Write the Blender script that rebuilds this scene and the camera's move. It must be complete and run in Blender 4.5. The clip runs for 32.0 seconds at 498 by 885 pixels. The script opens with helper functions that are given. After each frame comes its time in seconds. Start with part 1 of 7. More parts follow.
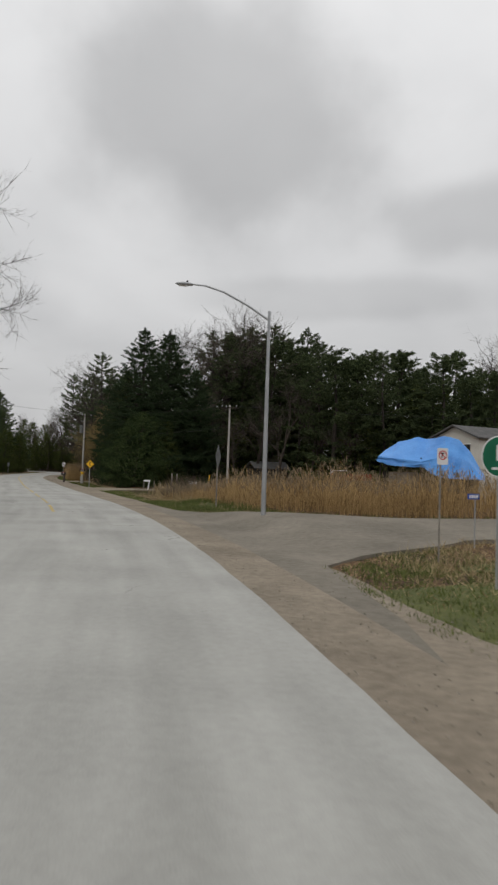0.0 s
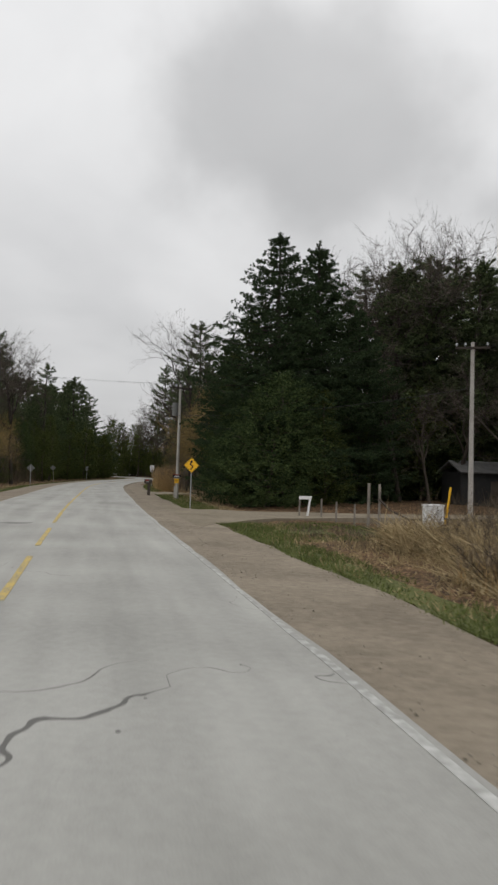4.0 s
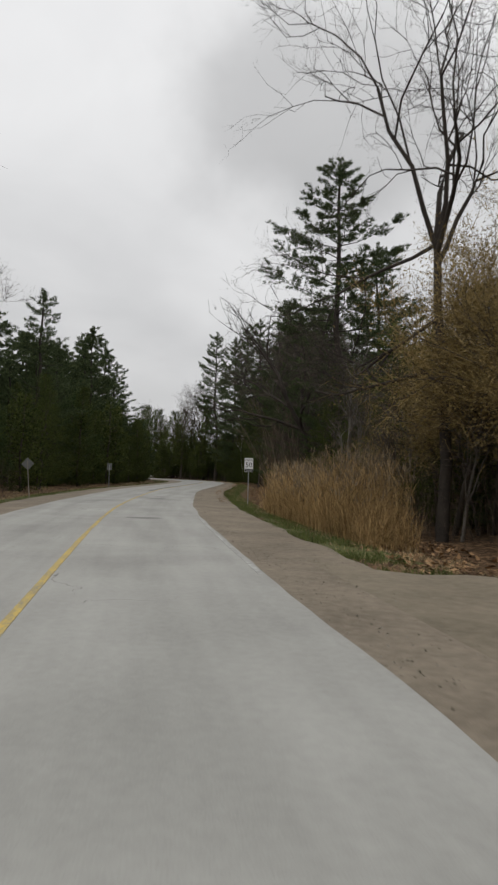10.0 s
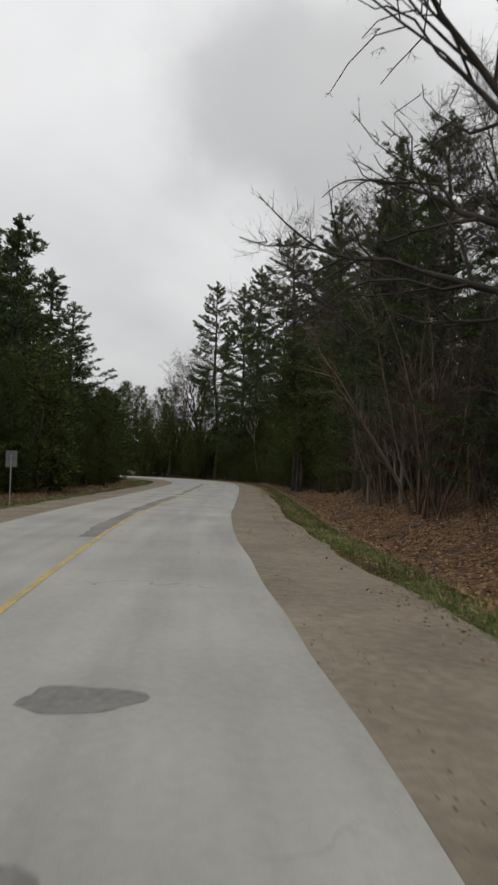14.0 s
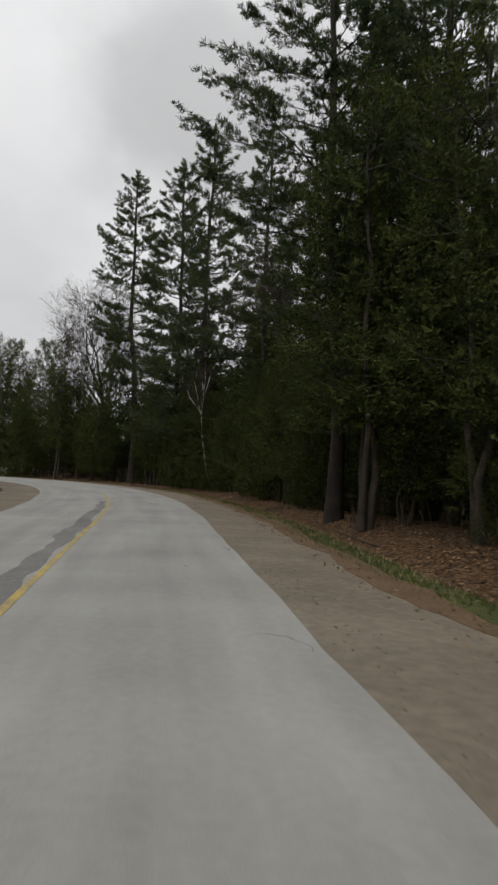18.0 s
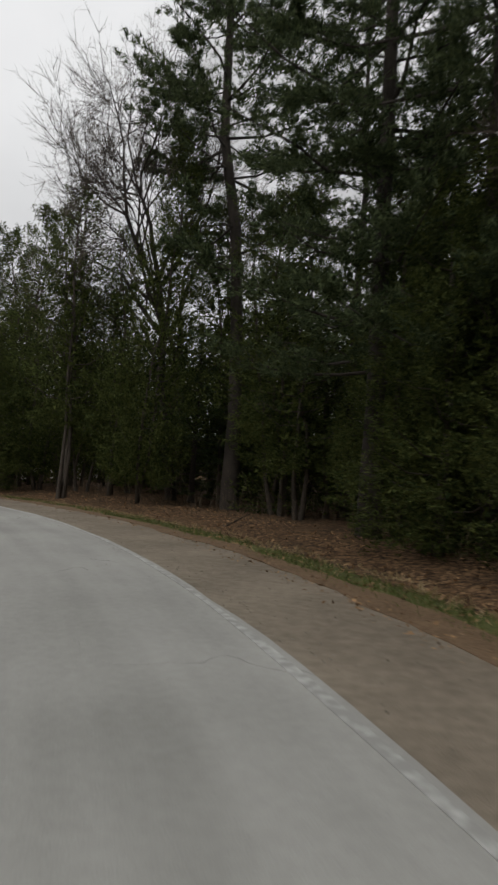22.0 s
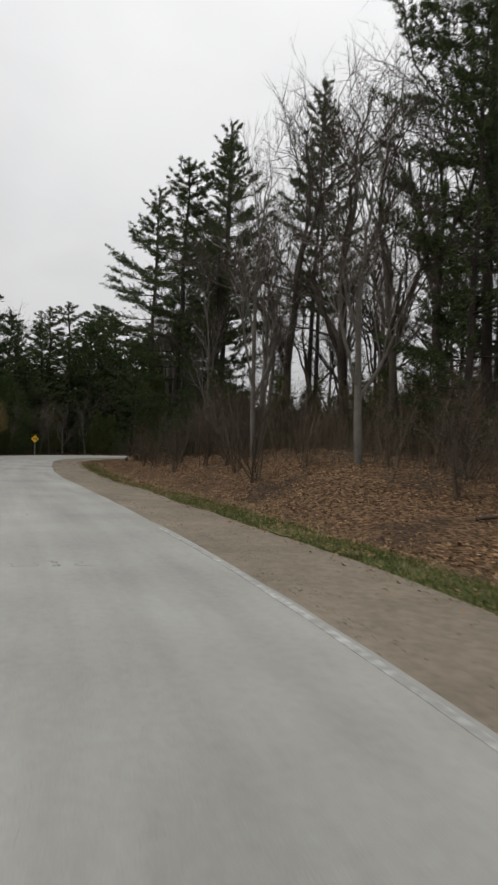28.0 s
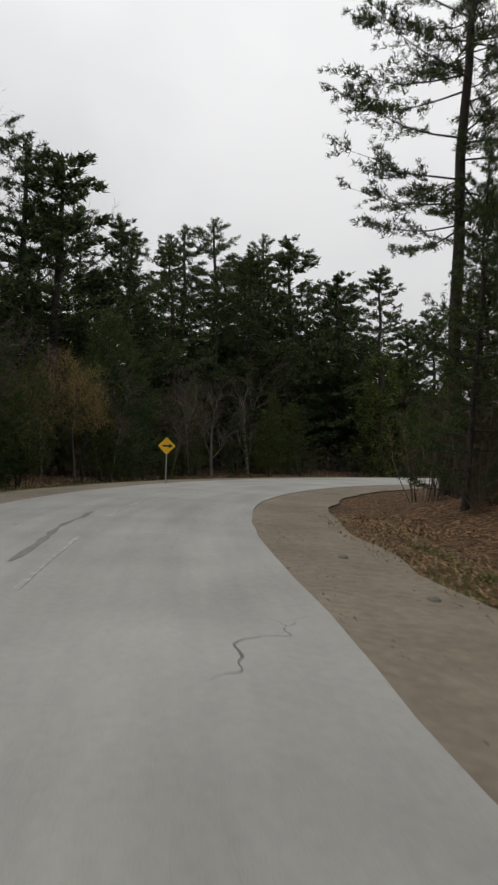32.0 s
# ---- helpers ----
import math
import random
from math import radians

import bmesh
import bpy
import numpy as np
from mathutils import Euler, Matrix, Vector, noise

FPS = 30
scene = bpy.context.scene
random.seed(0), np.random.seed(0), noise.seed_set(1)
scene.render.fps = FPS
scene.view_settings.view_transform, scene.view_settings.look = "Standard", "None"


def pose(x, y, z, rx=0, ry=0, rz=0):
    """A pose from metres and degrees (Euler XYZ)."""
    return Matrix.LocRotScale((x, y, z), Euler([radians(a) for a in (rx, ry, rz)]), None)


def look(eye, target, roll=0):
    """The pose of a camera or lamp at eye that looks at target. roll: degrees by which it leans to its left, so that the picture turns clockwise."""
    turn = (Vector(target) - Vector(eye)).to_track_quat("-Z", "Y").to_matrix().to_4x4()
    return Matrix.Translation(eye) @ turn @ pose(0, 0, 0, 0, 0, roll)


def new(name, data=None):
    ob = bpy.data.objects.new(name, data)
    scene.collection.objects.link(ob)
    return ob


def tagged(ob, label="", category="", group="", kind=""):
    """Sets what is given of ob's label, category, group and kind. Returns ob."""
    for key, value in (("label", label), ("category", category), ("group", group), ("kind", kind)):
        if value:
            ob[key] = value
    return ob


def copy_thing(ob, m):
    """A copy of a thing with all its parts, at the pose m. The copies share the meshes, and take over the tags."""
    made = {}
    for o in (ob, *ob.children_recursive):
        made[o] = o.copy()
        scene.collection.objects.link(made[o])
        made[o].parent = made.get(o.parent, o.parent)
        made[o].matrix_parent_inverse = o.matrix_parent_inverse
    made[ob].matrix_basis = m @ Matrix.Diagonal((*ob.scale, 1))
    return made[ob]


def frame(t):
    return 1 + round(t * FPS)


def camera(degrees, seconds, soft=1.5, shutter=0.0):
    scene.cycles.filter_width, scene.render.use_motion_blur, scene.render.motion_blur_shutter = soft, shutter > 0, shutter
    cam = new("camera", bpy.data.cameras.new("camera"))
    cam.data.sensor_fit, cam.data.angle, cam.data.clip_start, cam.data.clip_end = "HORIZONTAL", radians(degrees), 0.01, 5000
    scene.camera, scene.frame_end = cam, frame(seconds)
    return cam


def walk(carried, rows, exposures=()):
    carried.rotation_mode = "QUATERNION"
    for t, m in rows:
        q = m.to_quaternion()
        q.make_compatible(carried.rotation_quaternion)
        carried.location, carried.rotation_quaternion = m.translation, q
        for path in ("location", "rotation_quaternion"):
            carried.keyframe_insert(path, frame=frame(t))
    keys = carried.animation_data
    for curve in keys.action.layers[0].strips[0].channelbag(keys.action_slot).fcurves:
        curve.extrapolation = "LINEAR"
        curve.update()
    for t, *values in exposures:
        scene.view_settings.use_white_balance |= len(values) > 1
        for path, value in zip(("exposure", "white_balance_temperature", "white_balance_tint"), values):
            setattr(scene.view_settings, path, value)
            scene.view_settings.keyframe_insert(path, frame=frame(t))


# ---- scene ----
from itertools import product

# ---- camera: seconds, place, yaw to the left of +y, pitch up, roll ----
cam = camera(40.36, 32.0, soft=2.4, shutter=0.2)
EXPOSURES = [(0.0, -0.12), (2.0, -0.10), (4.5, 0.0), (32.0, 0.0)]
PATH = [
    (0, 0.00, 0.00, 1.937, 0.08, 2.52, 1.83),
    (0.5, -0.80, 4.34, 1.967, 0.68, 2.51, 1.57),
    (1, -1.65, 8.66, 2.034, 1.38, 2.44, 1.54),
    (1.5, -2.56, 12.97, 2.089, 2.12, 2.52, 1.63),
    (2, -3.58, 17.21, 2.052, 3.03, 2.65, 1.51),
    (2.5, -4.65, 21.37, 2.004, 4.10, 2.67, 1.61),
    (3, -5.78, 25.40, 1.953, 5.14, 2.71, 1.63),
    (3.5, -6.99, 29.33, 1.896, 6.36, 2.72, 1.60),
    (4, -8.29, 33.19, 1.844, 7.69, 2.70, 1.72),
    (4.5, -9.70, 37.08, 1.809, 9.07, 2.62, 1.75),
    (5, -11.19, 41.04, 1.805, 9.79, 2.59, 1.78),
    (5.5, -12.74, 45.06, 1.800, 10.46, 2.56, 1.82),
    (6, -14.35, 49.09, 1.796, 11.35, 2.54, 1.85),
    (6.5, -16.03, 53.11, 1.792, 12.28, 2.51, 1.88),
    (7, -17.74, 57.11, 1.778, 12.77, 2.55, 1.77),
    (7.5, -19.37, 61.16, 1.767, 12.70, 2.53, 1.92),
    (8, -20.88, 65.30, 1.694, 12.50, 2.58, 1.94),
    (8.5, -22.33, 69.59, 1.648, 11.77, 2.61, 2.30),
    (9, -23.74, 73.99, 1.611, 11.06, 2.64, 2.21),
    (9.5, -25.13, 78.53, 1.692, 10.53, 2.67, 1.85),
    (10, -26.55, 83.17, 1.716, 10.24, 2.65, 1.65),
    (10.5, -27.99, 87.85, 1.736, 10.11, 2.59, 1.67),
    (11, -29.43, 92.54, 1.742, 10.09, 2.54, 1.63),
    (11.5, -30.90, 97.26, 1.745, 10.00, 2.51, 1.53),
    (12, -32.38, 102.03, 1.796, 9.90, 2.52, 1.67),
    (12.5, -33.85, 106.85, 1.815, 9.86, 2.40, 1.42),
    (13, -35.31, 111.76, 1.849, 9.81, 2.32, 1.29),
    (13.5, -36.78, 116.78, 1.891, 9.58, 2.28, 1.50),
    (14, -38.19, 121.91, 1.894, 9.01, 2.21, 1.53),
    (14.5, -39.54, 127.03, 1.896, 8.17, 2.22, 1.54),
    (15, -40.94, 132.14, 1.886, 8.70, 2.22, 1.68),
    (15.5, -42.33, 137.28, 1.876, 8.34, 2.22, 1.82),
    (16, -43.59, 142.52, 1.866, 6.44, 2.22, 1.96),
    (16.5, -44.65, 147.90, 1.856, 3.92, 2.22, 2.10),
    (17, -45.63, 153.43, 1.845, 2.94, 2.22, 2.22),
    (17.5, -46.59, 159.09, 1.843, 2.18, 2.22, 2.07),
    (18, -47.51, 164.81, 1.848, 1.70, 2.20, 1.98),
    (18.5, -48.44, 170.54, 1.877, 1.46, 2.18, 1.79),
    (19, -49.39, 176.25, 1.883, 1.48, 2.13, 1.84),
    (19.5, -50.36, 181.98, 1.861, 1.45, 2.10, 1.88),
    (20, -51.34, 187.72, 1.828, 1.50, 2.13, 1.84),
    (20.5, -52.46, 193.44, 1.796, 1.64, 2.17, 1.71),
    (21, -53.81, 199.12, 1.797, 2.85, 2.06, 1.55),
    (21.5, -55.46, 204.69, 1.823, 5.63, 1.89, 1.67),
    (22, -57.37, 210.03, 1.877, 8.77, 1.77, 1.63),
    (22.5, -59.71, 215.27, 1.888, 12.98, 1.69, 1.66),
    (23, -62.49, 220.34, 1.906, 17.79, 1.58, 1.80),
    (23.5, -65.68, 225.10, 1.904, 23.02, 1.42, 2.20),
    (24, -69.25, 229.49, 1.928, 28.60, 1.16, 2.26),
    (24.5, -73.26, 233.52, 1.931, 34.25, 0.95, 1.98),
    (25, -77.69, 237.12, 1.911, 40.13, 0.78, 1.71),
    (25.5, -82.46, 240.25, 1.887, 45.79, 0.66, 2.08),
    (26, -87.50, 242.88, 1.820, 51.19, 0.57, 1.82),
    (26.5, -92.74, 245.05, 1.854, 56.44, 0.72, 2.00),
    (27, -98.16, 246.79, 1.855, 61.20, 0.58, 1.99),
    (27.5, -103.70, 248.12, 1.856, 65.38, 0.45, 1.98),
    (28, -109.33, 249.10, 1.857, 68.95, 0.31, 1.97),
    (28.5, -115.02, 249.79, 1.858, 71.83, 0.18, 1.95),
    (29, -120.76, 250.24, 1.834, 74.09, 0.25, 2.09),
    (29.5, -126.52, 250.53, 1.849, 75.73, 0.26, 1.74),
    (30, -132.28, 250.70, 1.871, 76.95, 0.42, 1.72),
    (30.5, -138.04, 250.79, 1.880, 77.93, 0.50, 1.49),
    (31, -143.75, 250.85, 1.849, 78.62, 0.52, 1.53),
    (31.5, -149.50, 250.97, 1.827, 78.62, 0.54, 1.78),
    (32, -155.27, 251.21, 1.810, 78.36, 0.59, 1.94),
]


def eye_pose(x, y, z, yaw, pitch, roll):
    a, b = radians(yaw), radians(pitch)
    ahead = Vector((-math.sin(a) * math.cos(b), math.cos(a) * math.cos(b), math.sin(b)))
    return look((x, y, z), Vector((x, y, z)) + 2 * ahead, roll)


walk(cam, [(t, eye_pose(*p)) for t, *p in PATH], exposures=EXPOSURES)

# ---- sky and sun ----
world = bpy.data.worlds.new("overcast_sky")
scene.world = world
world.use_nodes = True
wn, wl = world.node_tree.nodes, world.node_tree.links
wn.clear()
SUN_UP, SUN_TURN = radians(48), radians(200)
sky = wn.new("ShaderNodeTexSky")
sky.sky_type, sky.sun_disc, sky.sun_elevation, sky.sun_rotation = "NISHITA", False, SUN_UP, SUN_TURN
sky.air_density, sky.dust_density, sky.ozone_density = 1.0, 4.0, 1.0


def wnode(kind, **values):
    n = wn.new(kind)
    for key, v in values.items():
        n.inputs[key].default_value = v
    return n


def wmath(op, a, b=None):
    n = wn.new("ShaderNodeMath")
    n.operation = op
    for k, v in enumerate((a, b)):
        if v is None:
            continue
        if isinstance(v, (int, float)):
            n.inputs[k].default_value = v
        else:
            wl.new(v, n.inputs[k])
    return n.outputs[0]


coord = wn.new("ShaderNodeTexCoord")
split = wn.new("ShaderNodeSeparateXYZ")
wl.new(coord.outputs["Generated"], split.inputs[0])
up = wmath("MAXIMUM", split.outputs["Z"], 0.0)
# a flat cloud deck: the direction laid onto a plane above
deck = wmath("ADD", up, 0.30)
flat = wn.new("ShaderNodeCombineXYZ")
wl.new(wmath("DIVIDE", split.outputs["X"], deck), flat.inputs[0])
wl.new(wmath("DIVIDE", split.outputs["Y"], deck), flat.inputs[1])
big = wnode("ShaderNodeTexNoise", Scale=1.15, Detail=3.0, Roughness=0.45, Distortion=0.6)
fine = wnode("ShaderNodeTexNoise", Scale=3.6, Detail=5.0, Roughness=0.55, Distortion=0.4)
wl.new(flat.outputs[0], big.inputs["Vector"])
wl.new(flat.outputs[0], fine.inputs["Vector"])
cloud = wmath("ADD", wmath("MULTIPLY", big.outputs[0], 0.8), wmath("MULTIPLY", fine.outputs[0], 0.2))
ramp = wn.new("ShaderNodeValToRGB")
ramp.color_ramp.elements[0].position, ramp.color_ramp.elements[0].color = 0.34, (0.80, 0.802, 0.81, 1)
ramp.color_ramp.elements[1].position, ramp.color_ramp.elements[1].color = 0.60, (0.97, 0.97, 0.975, 1)
wl.new(cloud, ramp.inputs[0])


rag = wnode("ShaderNodeTexNoise", Scale=6.0, Detail=4.0, Roughness=0.5)
wl.new(coord.outputs["Generated"], rag.inputs["Vector"])


az = wmath("MULTIPLY", wmath("ARCTAN2", wmath("MULTIPLY", split.outputs["X"], -1.0), split.outputs["Y"]), 57.2958)
el = wmath("MULTIPLY", wmath("ARCSINE", split.outputs["Z"]), 57.2958)


def bank(left, high, wide, tall, dark, soft=0.5, torn=0.9):
    """A grey cloud bank: degrees to the left of +y and above the horizon, its half width and height, ragged by the fine noise."""
    dx = wmath("DIVIDE", wmath("SUBTRACT", az, left), wide)
    dy = wmath("DIVIDE", wmath("SUBTRACT", el, high), tall)
    far = wmath("SQRT", wmath("ADD", wmath("MULTIPLY", dx, dx), wmath("MULTIPLY", dy, dy)))
    near = wn.new("ShaderNodeMapRange")
    near.interpolation_type = "SMOOTHERSTEP"
    wl.new(wmath("ADD", far, wmath("MULTIPLY", wmath("SUBTRACT", rag.outputs[0], 0.5), torn)), near.inputs["Value"])
    near.inputs["From Min"].default_value, near.inputs["From Max"].default_value = 1 - soft, 1 + soft * 0.5
    near.inputs["To Min"].default_value, near.inputs["To Max"].default_value = dark, 1.0
    return near.outputs[0]


gloom = wmath("MULTIPLY", bank(3.5, 28.5, 16.0, 10.5, 0.66, 0.6), bank(-19.0, 20.5, 8.0, 3.4, 0.80))
gloom = wmath("MULTIPLY", gloom, bank(-7.0, 14.5, 13.0, 2.0, 0.88))
# an overcast sky is about three times as bright overhead as at the horizon
lift = wmath("ADD", wmath("MULTIPLY", up, 0.75), 0.60)
deck_light = wn.new("ShaderNodeBackground")
wl.new(ramp.outputs[0], deck_light.inputs["Color"])
wl.new(wmath("MULTIPLY", lift, gloom), deck_light.inputs["Strength"])
clear = wn.new("ShaderNodeBackground")
wl.new(sky.outputs[0], clear.inputs["Color"])
clear.inputs["Strength"].default_value = 0.06
both = wn.new("ShaderNodeMixShader")
both.inputs[0].default_value = 0.94
wl.new(clear.outputs[0], both.inputs[1])
wl.new(deck_light.outputs[0], both.inputs[2])
out = wn.new("ShaderNodeOutputWorld")
wl.new(both.outputs[0], out.inputs["Surface"])

sun = new("sun", bpy.data.lights.new("sun", "SUN"))
sun.data.energy, sun.data.angle, sun.data.color = 0.5, radians(25), (1.0, 0.97, 0.92)
sun.matrix_world = look((0, 0, 60), (30 * math.sin(SUN_TURN) * -1, 30 * math.cos(SUN_TURN) * -1, 60 - 30 * math.tan(SUN_UP)))

# ---- materials ----
MATS = {}


def mat(name, a, b, scale=3.0, rough=0.85, metal=0.0, island=0.0, bump=0.0, bump_scale=40.0, fine=0.35, thin=0.0, spec=0.3, contrast=(0.3, 0.7)):
    """Two colours mixed by broad and fine noise (and by piece), with relief."""
    if name in MATS:
        return MATS[name]
    m = bpy.data.materials.new(name)
    m.use_nodes = True
    n, l = m.node_tree.nodes, m.node_tree.links
    p = n["Principled BSDF"]
    p.inputs["Roughness"].default_value, p.inputs["Metallic"].default_value = rough, metal
    p.inputs["Specular IOR Level"].default_value = spec
    tc = n.new("ShaderNodeTexCoord")
    n1, n2 = n.new("ShaderNodeTexNoise"), n.new("ShaderNodeTexNoise")
    n1.inputs["Scale"].default_value, n1.inputs["Detail"].default_value = scale, 4
    n2.inputs["Scale"].default_value, n2.inputs["Detail"].default_value = scale * 14, 3
    geo = n.new("ShaderNodeNewGeometry")
    l.new(geo.outputs["Position"], n1.inputs["Vector"])
    l.new(geo.outputs["Position"], n2.inputs["Vector"])
    mix = n.new("ShaderNodeMath")
    mix.operation = "MULTIPLY_ADD"
    l.new(n2.outputs[0], mix.inputs[0])
    mix.inputs[1].default_value = fine
    scaled = n.new("ShaderNodeMath")
    scaled.operation = "MULTIPLY"
    l.new(n1.outputs[0], scaled.inputs[0])
    scaled.inputs[1].default_value = 1 - fine
    l.new(scaled.outputs[0], mix.inputs[2])
    value = mix.outputs[0]
    if island:
        mi = n.new("ShaderNodeMath")
        mi.operation = "MULTIPLY_ADD"
        l.new(geo.outputs["Random Per Island"], mi.inputs[0])
        mi.inputs[1].default_value = island
        sc = n.new("ShaderNodeMath")
        sc.operation = "MULTIPLY"
        l.new(value, sc.inputs[0])
        sc.inputs[1].default_value = 1 - island
        l.new(sc.outputs[0], mi.inputs[2])
        value = mi.outputs[0]
    r = n.new("ShaderNodeValToRGB")
    r.color_ramp.elements[0].position, r.color_ramp.elements[0].color = contrast[0], (*a, 1)
    r.color_ramp.elements[1].position, r.color_ramp.elements[1].color = contrast[1], (*b, 1)
    l.new(value, r.inputs[0])
    l.new(r.outputs[0], p.inputs["Base Color"])
    if bump:
        nb, bp = n.new("ShaderNodeTexNoise"), n.new("ShaderNodeBump")
        nb.inputs["Scale"].default_value, nb.inputs["Detail"].default_value = bump_scale, 5
        l.new(geo.outputs["Position"], nb.inputs["Vector"])
        bp.inputs["Strength"].default_value, bp.inputs["Distance"].default_value = bump, 0.03
        l.new(nb.outputs[0], bp.inputs["Height"])
        l.new(bp.outputs[0], p.inputs["Normal"])
    if thin:
        tr, ms = n.new("ShaderNodeBsdfTranslucent"), n.new("ShaderNodeMixShader")
        l.new(r.outputs[0], tr.inputs["Color"])
        ms.inputs[0].default_value = thin
        l.new(p.outputs[0], ms.inputs[1])
        l.new(tr.outputs[0], ms.inputs[2])
        l.new(ms.outputs[0], n["Material Output"].inputs["Surface"])
    MATS[name] = m
    return m


PINE = mat("pine_needles", (0.034, 0.050, 0.024), (0.115, 0.145, 0.064), 0.5, 0.75, island=0.55, thin=0.25, spec=0.1)
SPRUCE = mat("spruce_needles", (0.019, 0.034, 0.018), (0.062, 0.090, 0.040), 0.5, 0.9, island=0.55, thin=0.2, spec=0.1)
CEDAR = mat("cedar_scales", (0.026, 0.040, 0.013), (0.112, 0.130, 0.037), 0.45, 0.9, island=0.5, thin=0.25, spec=0.1)
CEDAR_BLUE = mat("cedar_scales_dark", (0.026, 0.046, 0.019), (0.106, 0.142, 0.053), 0.45, 0.9, island=0.5, thin=0.25, spec=0.1)
BARK = mat("grey_brown_bark", (0.036, 0.029, 0.023), (0.105, 0.087, 0.070), 1.2, 0.95, bump=0.6, bump_scale=18)
BARK_DARK = mat("dark_bark", (0.025, 0.021, 0.018), (0.07, 0.058, 0.048), 1.2, 0.95, bump=0.6, bump_scale=18)
BARK_PALE = mat("pale_bark", (0.095, 0.086, 0.074), (0.215, 0.198, 0.172), 1.0, 0.9, bump=0.3, bump_scale=14)
BIRCH = mat("birch_bark", (0.10, 0.09, 0.08), (0.62, 0.60, 0.55), 2.2, 0.8, contrast=(0.36, 0.46))
TWIG = mat("bare_twigs", (0.042, 0.034, 0.027), (0.13, 0.107, 0.087), 0.4, 0.9, island=0.5)
TWIG_BUD = mat("budding_twigs", (0.13, 0.092, 0.038), (0.36, 0.265, 0.105), 0.4, 0.85, island=0.5, thin=0.2)
BRUSH = mat("reddish_brown_brush", (0.05, 0.038, 0.027), (0.165, 0.128, 0.088), 0.25, 0.9, island=0.55)
REED = mat("dry_reed", (0.180, 0.114, 0.047), (0.57, 0.395, 0.185), 0.5, 0.8, island=0.55, thin=0.25)
PLUME = mat("reed_plume", (0.12, 0.088, 0.052), (0.32, 0.25, 0.165), 0.8, 0.95, island=0.5)
GRASS = mat("spring_grass", (0.050, 0.070, 0.018), (0.17, 0.20, 0.06), 0.35, 0.8, island=0.5, thin=0.3)
STRAW = mat("dead_grass", (0.22, 0.16, 0.08), (0.50, 0.40, 0.23), 0.5, 0.85, island=0.5, thin=0.2)
LITTER = mat("fallen_leaves", (0.095, 0.052, 0.025), (0.38, 0.235, 0.12), 0.6, 0.85, island=0.65)
def leaf_mould():
    """Forest floor: last year's leaves, each cell its own brown, over dark soil."""
    m = bpy.data.materials.new("forest_floor")
    m.use_nodes = True
    n, l = m.node_tree.nodes, m.node_tree.links
    p = n["Principled BSDF"]
    p.inputs["Roughness"].default_value, p.inputs["Specular IOR Level"].default_value = 0.95, 0.15
    geo = n.new("ShaderNodeNewGeometry")
    warp = n.new("ShaderNodeTexNoise")
    warp.inputs["Scale"].default_value, warp.inputs["Detail"].default_value = 0.35, 6
    l.new(geo.outputs["Position"], warp.inputs["Vector"])
    cells = n.new("ShaderNodeTexVoronoi")
    cells.inputs["Scale"].default_value = 11.0
    l.new(geo.outputs["Position"], cells.inputs["Vector"])
    tone = n.new("ShaderNodeSeparateColor")
    l.new(cells.outputs["Color"], tone.inputs[0])
    leaf = n.new("ShaderNodeValToRGB")
    for k, (at, c) in enumerate(((0.0, (0.028, 0.018, 0.011)), (0.45, (0.090, 0.052, 0.027)), (1.0, (0.225, 0.140, 0.076)))):
        e = leaf.color_ramp.elements[k] if k < 2 else leaf.color_ramp.elements.new(at)
        e.position, e.color = at, (*c, 1)
    l.new(tone.outputs[0], leaf.inputs[0])
    where = n.new("ShaderNodeValToRGB")
    where.color_ramp.elements[0].position, where.color_ramp.elements[1].position = 0.24, 0.48
    l.new(warp.outputs[0], where.inputs[0])
    mix = n.new("ShaderNodeMix")
    mix.data_type = "RGBA"
    l.new(where.outputs[0], mix.inputs[0])
    mix.inputs[6].default_value = (0.040, 0.029, 0.020, 1)
    l.new(leaf.outputs[0], mix.inputs[7])
    l.new(mix.outputs[2], p.inputs["Base Color"])
    bp = n.new("ShaderNodeBump")
    bp.inputs["Strength"].default_value, bp.inputs["Distance"].default_value = 0.9, 0.04
    l.new(tone.outputs[1], bp.inputs["Height"])
    l.new(bp.outputs[0], p.inputs["Normal"])
    return m


SOIL = leaf_mould()


